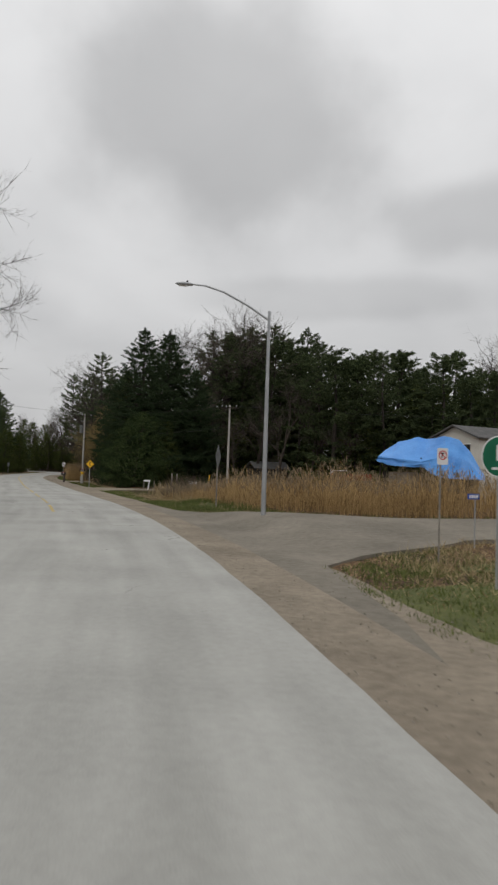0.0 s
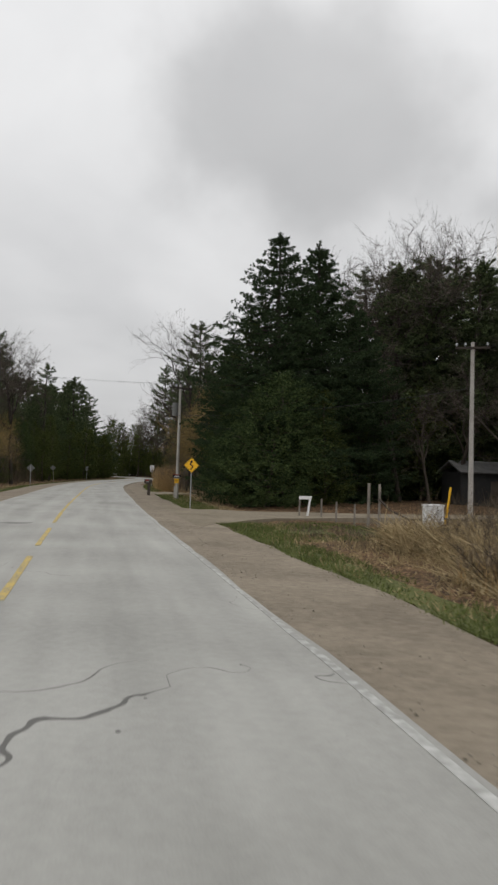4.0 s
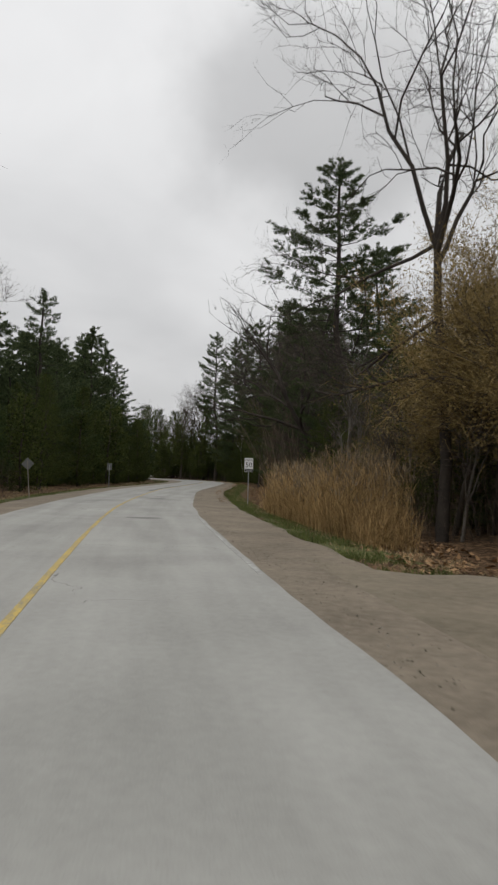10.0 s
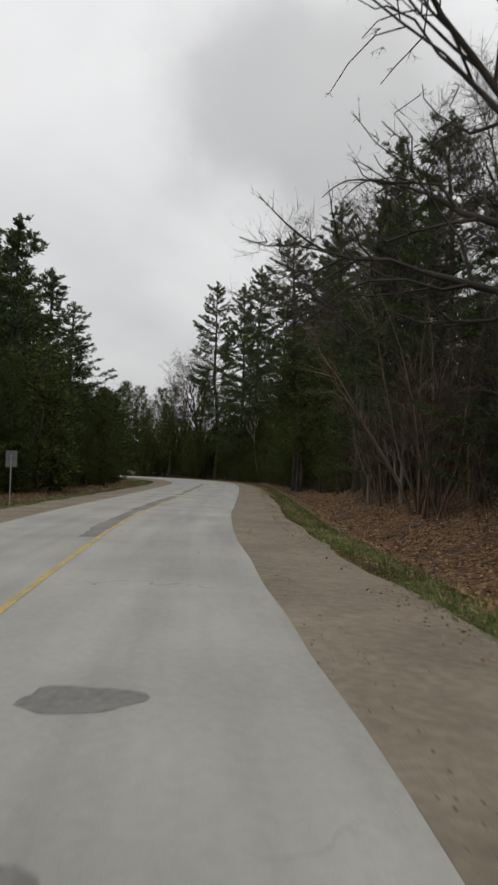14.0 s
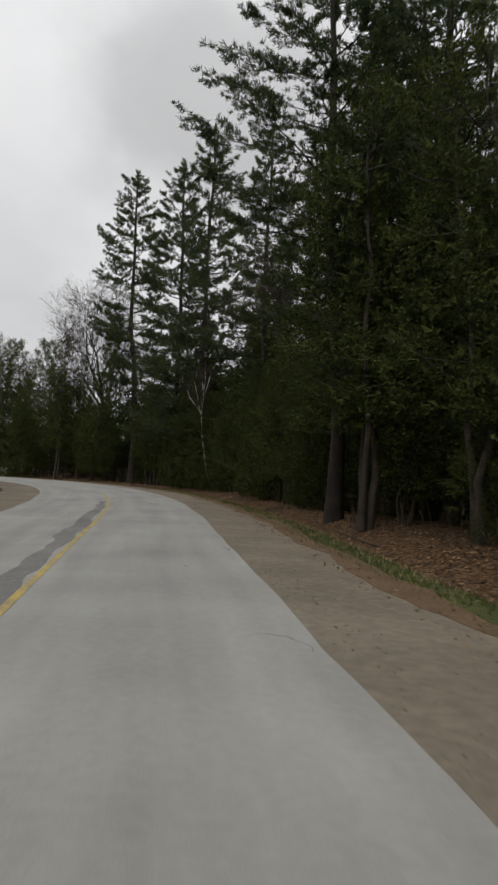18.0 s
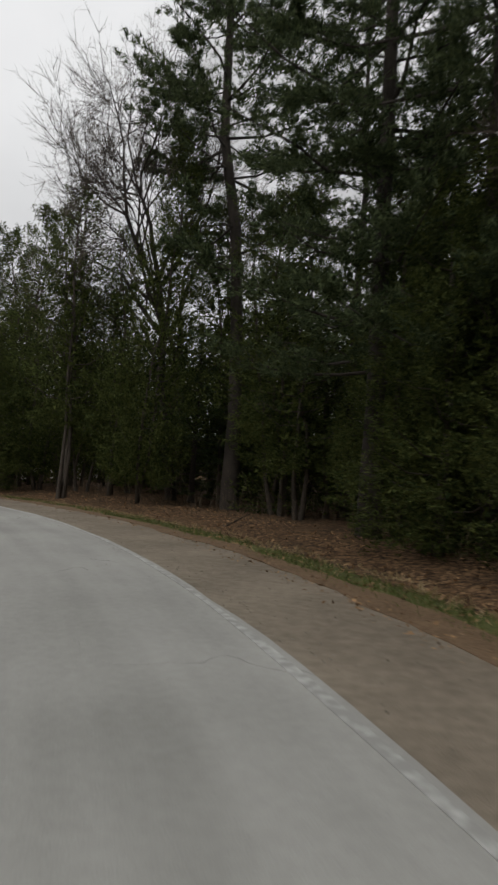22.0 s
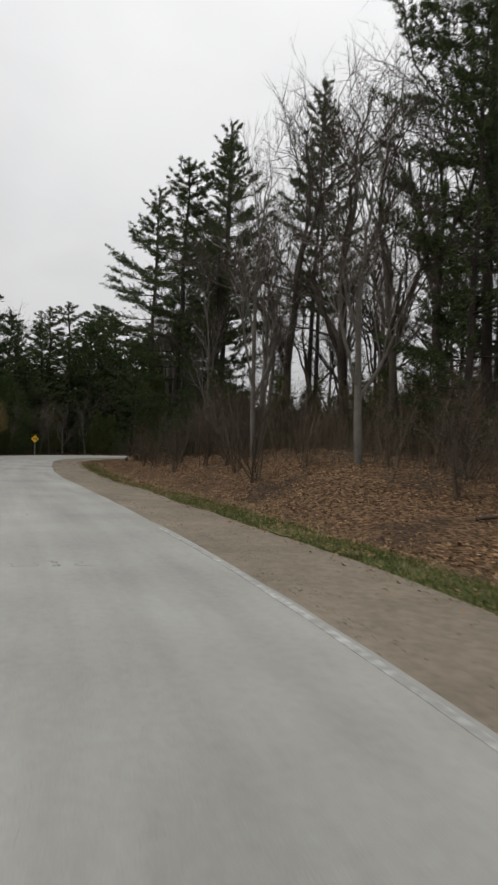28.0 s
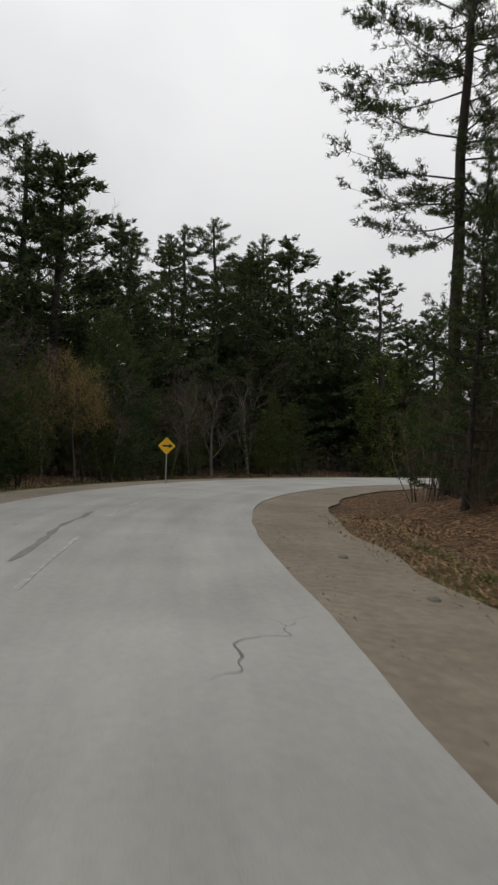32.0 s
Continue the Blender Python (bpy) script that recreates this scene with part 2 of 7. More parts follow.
def asphalt():
    """Bleached asphalt: wheel tracks, oil-dark middle of the lanes, tar-filled cracks, stone speckle."""
    m = bpy.data.materials.new("worn_asphalt")
    m.use_nodes = True
    n, l = m.node_tree.nodes, m.node_tree.links
    p = n["Principled BSDF"]
    p.inputs["Roughness"].default_value, p.inputs["Specular IOR Level"].default_value = 0.88, 0.25
    at = n.new("ShaderNodeAttribute")
    at.attribute_name = "plan"
    sep = n.new("ShaderNodeSeparateXYZ")
    l.new(at.outputs["Vector"], sep.inputs[0])

    def calc(op, a, b=0.0, c=None):
        q = n.new("ShaderNodeMath")
        q.operation = op
        for k, v in enumerate((a, b, c)):
            if v is None:
                continue
            if isinstance(v, (int, float)):
                q.inputs[k].default_value = v
            else:
                l.new(v, q.inputs[k])
        return q.outputs[0]

    def tex(scale, detail, vec):
        q = n.new("ShaderNodeTexNoise")
        q.inputs["Scale"].default_value, q.inputs["Detail"].default_value = scale, detail
        l.new(vec, q.inputs["Vector"])
        return q.outputs[0]

    geo = n.new("ShaderNodeNewGeometry").outputs["Position"]
    squash = n.new("ShaderNodeVectorMath")
    squash.operation = "MULTIPLY"
    l.new(at.outputs["Vector"], squash.inputs[0])
    squash.inputs[1].default_value = (0.12, 1.4, 1)
    streak = tex(1.2, 3, squash.outputs[0])
    broad, fleck, grit = tex(0.35, 4, geo), tex(9.0, 4, geo), tex(70.0, 2, geo)
    side = calc("ABSOLUTE", sep.outputs["Y"])
    off = calc("ABSOLUTE", calc("SUBTRACT", side, 1.8))
    middle = calc("SUBTRACT", 1.0, calc("MINIMUM", calc("MULTIPLY", off, 1.5), 1.0))
    value = calc("MULTIPLY_ADD", broad, 0.45, calc("MULTIPLY", streak, 0.35))
    value = calc("MULTIPLY_ADD", fleck, 0.18, value)
    value = calc("MULTIPLY_ADD", grit, 0.22, value)
    value = calc("MULTIPLY_ADD", middle, -0.05, value)
    ramp = n.new("ShaderNodeValToRGB")
    ramp.color_ramp.elements[0].position, ramp.color_ramp.elements[0].color = 0.42, (0.25, 0.247, 0.228, 1)
    ramp.color_ramp.elements[1].position, ramp.color_ramp.elements[1].color = 0.80, (0.42, 0.416, 0.388, 1)
    l.new(value, ramp.inputs[0])
    crack = n.new("ShaderNodeTexVoronoi")
    crack.feature = "DISTANCE_TO_EDGE"
    crack.inputs["Scale"].default_value = 0.16
    warp = n.new("ShaderNodeVectorMath")
    warp.operation = "MULTIPLY_ADD"
    wn_ = n.new("ShaderNodeTexNoise")
    wn_.inputs["Scale"].default_value = 0.9
    l.new(geo, wn_.inputs["Vector"])
    l.new(wn_.outputs["Color"], warp.inputs[0])
    warp.inputs[1].default_value = (2.2, 2.2, 0)
    l.new(geo, warp.inputs[2])
    l.new(warp.outputs[0], crack.inputs["Vector"])
    line = calc("LESS_THAN", crack.outputs["Distance"], calc("MULTIPLY", calc("MAXIMUM", calc("SUBTRACT", broad, 0.52), 0.0), 0.012))
    mix = n.new("ShaderNodeMix")
    mix.data_type = "RGBA"
    l.new(calc("MULTIPLY", line, 0.75), mix.inputs[0])
    l.new(ramp.outputs[0], mix.inputs[6])
    mix.inputs[7].default_value = (0.055, 0.053, 0.05, 1)
    l.new(mix.outputs[2], p.inputs["Base Color"])
    bump = n.new("ShaderNodeBump")
    bump.inputs["Strength"].default_value, bump.inputs["Distance"].default_value = 0.35, 0.01
    l.new(calc("SUBTRACT", grit, line), bump.inputs["Height"])
    l.new(bump.outputs[0], p.inputs["Normal"])
    return m


ASPHALT = asphalt()
TURF = mat("turf", (0.045, 0.055, 0.016), (0.13, 0.135, 0.04), 0.5, 0.95, bump=0.9, bump_scale=14, fine=0.55)
PATCH = mat("asphalt_repair", (0.135, 0.132, 0.125), (0.265, 0.26, 0.246), 0.7, 0.9, bump=0.3, bump_scale=120, fine=0.5)
GRAVEL = mat("gravel_shoulder", (0.148, 0.121, 0.090), (0.295, 0.25, 0.19), 0.5, 0.95, bump=0.7, bump_scale=45, fine=0.45)
SIDE_ROAD = mat("worn_side_road", (0.118, 0.104, 0.082), (0.240, 0.213, 0.172), 0.35, 0.92, bump=0.4, bump_scale=60, fine=0.4)
DIRT = mat("packed_dirt_drive", (0.140, 0.117, 0.083), (0.275, 0.234, 0.174), 0.4, 0.95, bump=0.5, bump_scale=40, fine=0.4)
PAINT_Y = mat("yellow_line_paint", (0.27, 0.245, 0.17), (0.56, 0.40, 0.10), 1.3, 0.85, fine=0.6, contrast=(0.40, 0.60))
PAINT_W = mat("white_line_paint", (0.30, 0.297, 0.278), (0.52, 0.52, 0.50), 0.5, 0.85, fine=0.6, contrast=(0.46, 0.66))
GALV = mat("galvanised_steel", (0.30, 0.31, 0.32), (0.46, 0.47, 0.48), 2.0, 0.5, metal=0.6)
CONCRETE_POLE = mat("weathered_pole", (0.27, 0.255, 0.235), (0.47, 0.45, 0.42), 0.9, 0.9, bump=0.3, bump_scale=25)
WOOD = mat("weathered_wood", (0.13, 0.115, 0.10), (0.32, 0.29, 0.25), 2.0, 0.9, bump=0.4, bump_scale=30)
WHITE = mat("white_painted_metal", (0.66, 0.66, 0.66), (0.80, 0.80, 0.80), 3.0, 0.5, fine=0.5)
BLACK = mat("black_paint", (0.012, 0.012, 0.013), (0.03, 0.03, 0.03), 3.0, 0.5)
YELLOW = mat("sign_yellow", (0.78, 0.42, 0.02), (0.88, 0.52, 0.03), 3.0, 0.5)
SIGN_BACK = mat("sign_back_aluminium", (0.12, 0.125, 0.12), (0.19, 0.195, 0.19), 3.0, 0.6, metal=0.2)
TARP = mat("blue_tarpaulin", (0.05, 0.20, 0.56), (0.12, 0.35, 0.76), 0.7, 0.4, bump=0.5, bump_scale=3)

# ---- geometry helpers ----
rng = np.random.default_rng(7)


def mesh_of(name, verts, faces, material, smooth=False):
    """verts (n, 3) and faces (m, 3 or 4) arrays to a mesh."""
    verts, faces = np.asarray(verts, np.float32), np.asarray(faces, np.int32)
    me = bpy.data.meshes.new(name)
    k = faces.shape[1]
    me.vertices.add(len(verts))
    me.vertices.foreach_set("co", verts.ravel())
    me.loops.add(faces.size)
    me.loops.foreach_set("vertex_index", faces.ravel())
    me.polygons.add(len(faces))
    me.polygons.foreach_set("loop_start", np.arange(0, faces.size, k, dtype=np.int32))
    me.polygons.foreach_set("loop_total", np.full(len(faces), k, np.int32))
    me.polygons.foreach_set("use_smooth", np.full(len(faces), smooth, bool))
    me.materials.append(material)
    me.update(calc_edges=True)
    return me


def child(name, me, parent, label=""):
    ob = new(name, me)
    ob.parent = parent
    return tagged(ob, label) if label else ob


def part(name, bm, material, parent, label="", smooth=False):
    me = bpy.data.meshes.new(name)
    bm.to_mesh(me)
    bm.free()
    if smooth:
        for f in me.polygons:
            f.use_smooth = True
    me.materials.append(material)
    return child(name, me, parent, label)


def box(bm, size, at=(0, 0, 0), turn=None, bevel=0.0):
    m = Matrix.Translation(at) @ (turn or Matrix()) @ Matrix.Diagonal((*size, 1))
    made = bmesh.ops.create_cube(bm, size=1, matrix=m)["verts"]
    if bevel:
        edges = {e for v in made for e in v.link_edges}
        bmesh.ops.bevel(bm, geom=list(edges), offset=bevel, segments=2, affect="EDGES")
    return bm


def rod(bm, a, b, r1, r2=None, sides=10):
    a, b = Vector(a), Vector(b)
    d = b - a
    m = Matrix.Translation((a + b) / 2) @ d.to_track_quat("Z", "Y").to_matrix().to_4x4()
    bmesh.ops.create_cone(bm, cap_ends=True, segments=sides, radius1=r1, radius2=r1 if r2 is None else r2, depth=d.length, matrix=m)
    return bm


def empty(name, x, y, z=0.0, turn=0.0):
    ob = new(name)
    ob.empty_display_size = 0.3
    ob.matrix_basis = pose(x, y, z, 0, 0, turn)
    return ob


def unit(v):
    return v / np.maximum(np.linalg.norm(v, axis=-1, keepdims=True), 1e-9)


def tubes(paths, sides=5):
    """Tapered tubes: paths is a list of (points (k, 3), radii (k,))."""
    V, Fc, base = [], [], 0
    ang = np.linspace(0, 2 * np.pi, sides, endpoint=False)
    for pts, rad in paths:
        pts = np.asarray(pts, float)
        d = unit(np.gradient(pts, axis=0))
        ref = np.where(np.abs(d[:, 2:3]) > 0.9, [[1.0, 0, 0]], [[0, 0, 1.0]])
        u = unit(np.cross(d, ref))
        w = np.cross(d, u)
        ring = pts[:, None] + np.asarray(rad)[:, None, None] * (np.cos(ang)[None, :, None] * u[:, None] + np.sin(ang)[None, :, None] * w[:, None])
        k = len(pts)
        V.append(ring.reshape(-1, 3))
        i, j = np.meshgrid(np.arange(k - 1), np.arange(sides), indexing="ij")
        a, b = i * sides + j, i * sides + (j + 1) % sides
        Fc.append(np.stack([a, b, b + sides, a + sides], -1).reshape(-1, 4) + base)
        base += k * sides
    return np.concatenate(V), np.concatenate(Fc)


def blades(at, way, length, width, r):
    """One thin triangle a blade, from at along way; arrays."""
    n = len(at)
    side = unit(np.cross(way, r.normal(size=(n, 3))))
    w = side * (np.asarray(width).reshape(-1, 1) / 2)
    V = np.stack([at - w, at + w, at + unit(way) * np.asarray(length).reshape(-1, 1)], 1).reshape(-1, 3)
    return V, np.arange(3 * n).reshape(n, 3)


def sprays(at, way, k, length, width, spread, r):
    """k leaf-like triangles round every point, fanned about way."""
    n = len(at)
    at, way = np.repeat(at, k, 0), np.repeat(unit(way), k, 0)
    w = unit(way + spread * r.normal(size=way.shape))
    ln = length * r.uniform(0.6, 1.3, n * k)
    start = at + 0.25 * length * r.normal(size=at.shape)
    V, Fc = blades(start, w, ln, width * r.uniform(0.7, 1.3, n * k), r)
    return V, Fc


# ---- the road's line ----
LINE = [(9.5, -59.3), (4.1, -29.8), (-1.4, -0.3), (-4.7, 16.3), (-9.4, 32.5), (-15.3, 48.4), (-21.3, 64.4), (-27.0, 80.4), (-32.7, 96.5),
        (-38.0, 112.6), (-42.4, 129.1), (-46.3, 145.8), (-49.0, 162.7), (-51.8, 179.4), (-54.8, 196.0), (-59.7, 212.0), (-68.1, 226.3),
        (-80.3, 237.5), (-95.2, 245.0), (-111.7, 248.6), (-128.6, 249.2), (-147.6, 249.0), (-165.5, 250.3), (-178.3, 252.4), (-190.0, 258.7),
        (-198.6, 269.1), (-203.0, 282.0), (-206.0, 322.0), (-208.0, 362.0)]


def spline(points, step=1.0):
    p = np.array([points[0], *points, points[-1]], float)
    q = []
    for k in range(1, len(p) - 2):
        n = max(2, int(np.hypot(*(p[k + 1] - p[k])) / 0.25))
        for t in np.arange(n) / n:
            a, b, c, d = p[k - 1 : k + 3]
            q.append(0.5 * (2 * b + (c - a) * t + (2 * a - 5 * b + 4 * c - d) * t * t + (3 * b - a - 3 * c + d) * t**3))
    q = np.array(q)
    s = np.r_[0, np.cumsum(np.hypot(*np.diff(q, axis=0).T))]
    u = np.arange(0, s[-1], step)
    return np.stack([np.interp(u, s, q[:, 0]), np.interp(u, s, q[:, 1])], 1)


ROAD = spline(LINE)
for _ in range(3):  # ease the small kinks of the line
    ROAD[3:-3] = sum(ROAD[3 + k : len(ROAD) - 3 + k] for k in range(-3, 4)) / 7
TAN = unit(np.gradient(ROAD, axis=0))
LEFT = np.stack([-TAN[:, 1], TAN[:, 0]], 1)
S0 = int(np.argmin(np.hypot(*(ROAD - [-1.4, -0.3]).T)))  # s = 0 where the clip begins
S_MIN, S_MAX = -S0, len(ROAD) - 1 - S0


def on_road(s, l):
    """Plan place s metres on and l metres to the left of the road's middle."""
    s, l = np.asarray(s, float), np.asarray(l, float)
    i = np.clip(s + S0, 0, len(ROAD) - 1)
    f = np.arange(len(ROAD))
    x, y = np.interp(i, f, ROAD[:, 0]), np.interp(i, f, ROAD[:, 1])
    nx, ny = np.interp(i, f, LEFT[:, 0]), np.interp(i, f, LEFT[:, 1])
    return np.stack([x + nx * l, y + ny * l], -1)


def road_sl(xy):
    """s and l of plan places."""
    xy = np.atleast_2d(xy)
    d = xy[:, None] - ROAD[None]
    i = np.argmin((d**2).sum(-1), 1)
    e = xy - ROAD[i]
    return i - S0 + (e * TAN[i]).sum(-1), (e * LEFT[i]).sum(-1)


def ease(x, a, b):
    t = np.clip((np.asarray(x, float) - a) / (b - a), 0, 1)
    return t * t * (3 - 2 * t)


def height(s, l):
    """The lie of the land beside the road."""
    s, l = np.asarray(s, float), np.asarray(l, float)
    a = np.abs(l)
    z = -0.08 - 0.08 * ease(a, 4.5, 6.6)
    ditch = np.exp(-(((a - 8.6) / 1.1) ** 2))
    deep = np.where(l < 0, 0.45 * ease(s, 95, 125) * (1 - 0.6 * ease(s, 205, 225)) , 0.2)
    z = z - deep * ditch
    z = z + 0.25 * ease(a, 9.5, 16) * np.sin(0.21 * s + 0.13 * l)
    right = (l < 0) * 1.0
    # the corner of the side road lies a little higher
    z = z + right * 0.45 * ease(a, 5.5, 8.5) * ease(s, 14, 24) * (1 - ease(s, 36, 44))
    # leafy bank past the speed sign, and the higher bank before the last bend
    z = z + right * 1.3 * ease(a, 9.2, 13.5) * ease(s, 138, 150) * (1 - ease(s, 175, 190))
    z = z + right * (1.7 - 0.5 * ease(s, 325, 345)) * ease(a, 7.4, 14.5) * ease(s, 296, 308)
    # wooded hill behind the cedar
    z = z + right * 8.5 * ease(a, 17, 48) * ease(s, 268, 295) * (1 - 0.5 * ease(s, 325, 350))
    return z


def ground_z(x, y):
    s, l = road_sl(np.array([[x, y]]))
    return float(height(s, l)[0])


# ---- ground ----
COLS = np.array([-72, -60, -50, -42, -35, -29, -24, -20, -17, -15, -13.4, -12, -11, -10, -9.3, -8.6, -8, -7.4, -6.8, -6.2, -5.4, -4.4, -3.6, 0,
                 3.6, 4.4, 5.4, 6.2, 6.8, 7.4, 8, 8.6, 9.3, 10, 11, 12.5, 15, 19, 25, 33, 45, 60])
ss = np.arange(S_MIN, S_MAX + 1, 1.0)
Sg, Lg = np.meshgrid(ss, COLS, indexing="ij")
shrink = np.where(Lg < 0, 1 - 0.6 * ease(Sg, 318, 345), 1.0)
shrink = np.where((Lg > 0), 1 - 0.45 * ease(Sg, 200, 215) * (1 - ease(Sg, 290, 310)), shrink)
Lg = np.where(np.abs(Lg) > 12, np.sign(Lg) * (12 + (np.abs(Lg) - 12) * shrink), Lg)
XY = on_road(Sg.ravel(), Lg.ravel())
Zg = height(Sg, Lg).ravel() + np.where(np.abs(Lg.ravel()) > 7.5, 0.035 * rng.normal(size=Lg.size), 0)
nr, nc = Sg.shape
i, j = np.meshgrid(np.arange(nr - 1), np.arange(nc - 1), indexing="ij")
q = (i * nc + j).ravel()
ground = new("ground", mesh_of("ground", np.c_[XY, Zg], np.stack([q, q + nc, q + nc + 1, q + 1], 1)[:, ::-1], SOIL, True))
tagged(ground, "leaf-strewn forest floor with shallow roadside ditches", "ground", kind="structure")
bm = bmesh.new()
bmesh.ops.create_grid(bm, x_segments=8, y_segments=8, size=2500, matrix=Matrix.Translation((-100, 150, -1.6)))
far_ground = part("ground", bm, SOIL, None)
tagged(far_ground, "flat brown woodland ground reaching the horizon", "ground", kind="structure")


def strip(name, s0, s1, l0, l1, z, material, step=1.0, edge=0.0, crown=0.0, cols=3, parent=None, taper=0.0):
    """A band along the road between two offsets, its rims wavering by edge and closing over taper at its ends, with a skirt down to the ground."""
    s = np.arange(s0, s1 + 0.01, step)
    w0 = edge * np.array([noise.noise((v * 0.35, 3.1, l0)) + 0.5 * noise.noise((v * 1.3, 1.1, l0)) for v in s])
    w1 = edge * np.array([noise.noise((v * 0.35, 7.7, l1)) + 0.5 * noise.noise((v * 1.3, 5.1, l1)) for v in s])
    if taper:
        w0 = w0 + (l1 - l0 - w0 + w1) * (1 - 0.98 * ease(s, s0, s0 + taper) * (1 - ease(s, s1 - taper, s1)))
    t = np.linspace(0, 1, cols)
    L = (l0 + w0)[:, None] * (1 - t) + (l1 + w1)[:, None] * t
    S = np.repeat(s[:, None], cols, 1)
    zz = (z(S, L) if callable(z) else z - crown * np.abs(L)) * np.ones_like(L)
    L = np.c_[L[:, :1], L, L[:, -1:]]
    S = np.c_[S[:, :1], S, S[:, -1:]]
    zz = np.c_[zz[:, :1] - 0.12, zz, zz[:, -1:] - 0.12]
    xy = on_road(S.ravel(), L.ravel())
    r, c = S.shape
    i, j = np.meshgrid(np.arange(r - 1), np.arange(c - 1), indexing="ij")
    q = (i * c + j).ravel()
    f = np.stack([q, q + c, q + c + 1, q + 1], 1)
    if l1 > l0:
        f = f[:, ::-1]
    me = mesh_of(name, np.c_[xy, zz.ravel()], f, material)
    plan = me.attributes.new("plan", "FLOAT_VECTOR", "POINT")
    plan.data.foreach_set("vector", np.c_[S.ravel(), L.ravel(), np.zeros(S.size)].astype(np.float32).ravel())
    ob = new(name, me)
    ob.parent = parent
    return ob


road = strip("road", S_MIN, S_MAX, -3.66, 3.66, 0.0, ASPHALT, edge=0.07, crown=0.006, cols=9)
tagged(road, "pale worn asphalt country road with a yellow middle line", "road", kind="structure")
for side, sgn in (("right", -1), ("left", 1)):
    sh = strip("pavement", S_MIN, S_MAX, sgn * 3.4, sgn * 6.0, lambda S, L: -0.040 - 0.018 * (np.abs(L) - 3.4), GRAVEL, edge=0.28, cols=5)
    tagged(sh, "brown gravel shoulder beside the asphalt", "road shoulder", kind="structure")

# ---- trees ----
def trunk_path(h, r0, lean, r, k=9, top=0.04):
    t = np.linspace(0, 1, k)
    bend = np.cumsum(r.normal(size=(k, 2)) * lean, 0)
    bend -= bend[0]
    pts = np.c_[bend * h / k, t * h]
    rad = r0 * (1 - t) ** 0.8 + top
    rad[0] *= 1.35
    return pts, rad


def join(parts):
    V, Fc, base = [], [], 0
    for v, f in parts:
        V.append(v)
        Fc.append(f + base)
        base += len(v)
    return np.concatenate(V), np.concatenate(Fc)


def twiggery(limb, d, twigs, droop, r, first=0.25, wide=0.30, least=0.22):
    """Side twigs along a limb, longest near its foot: their feet, ways and lengths, with the limb's own tip last."""
    ln = float(np.linalg.norm(limb[-1] - limb[0]))
    m = max(3, int(ln * twigs))
    v = np.sort(first + (1 - first) * r.random(m) ** 0.85)
    v[-1] = 1.0
    u = np.linspace(0, 1, len(limb))
    foot = np.stack([np.interp(v, u, limb[:, q]) for q in range(3)], 1)
    side = np.array([-d[1], d[0], 0.0])
    sign = np.where(r.random(m) < 0.5, -1.0, 1.0)
    sign[-1] = 0.0
    way = d * 0.75 + np.outer(sign * r.uniform(0.45, 1.0, m), side) + np.c_[np.zeros((m, 2)), droop + 0.16 * r.normal(size=m)]
    return foot, unit(way), ln * wide * (1.08 - 0.85 * v) * r.uniform(0.6, 1.35, m) + least


def needles_on(foot, way, length, tufts, needles, needle, lift_, r, fan=0.75):
    """Tufts strung along each twig, every tuft a fan of thin needles."""
    n = len(foot)
    f = np.linspace(0.15, 1.0, tufts)
    at = foot[:, None] + way[:, None] * (length[:, None] * f)[:, :, None] + r.normal(size=(n, tufts, 3)) * 0.045
    w = np.repeat(way[:, None], tufts, 1) + [0, 0, lift_]
    return sprays(at.reshape(-1, 3), w.reshape(-1, 3), needles, *needle, fan, r)


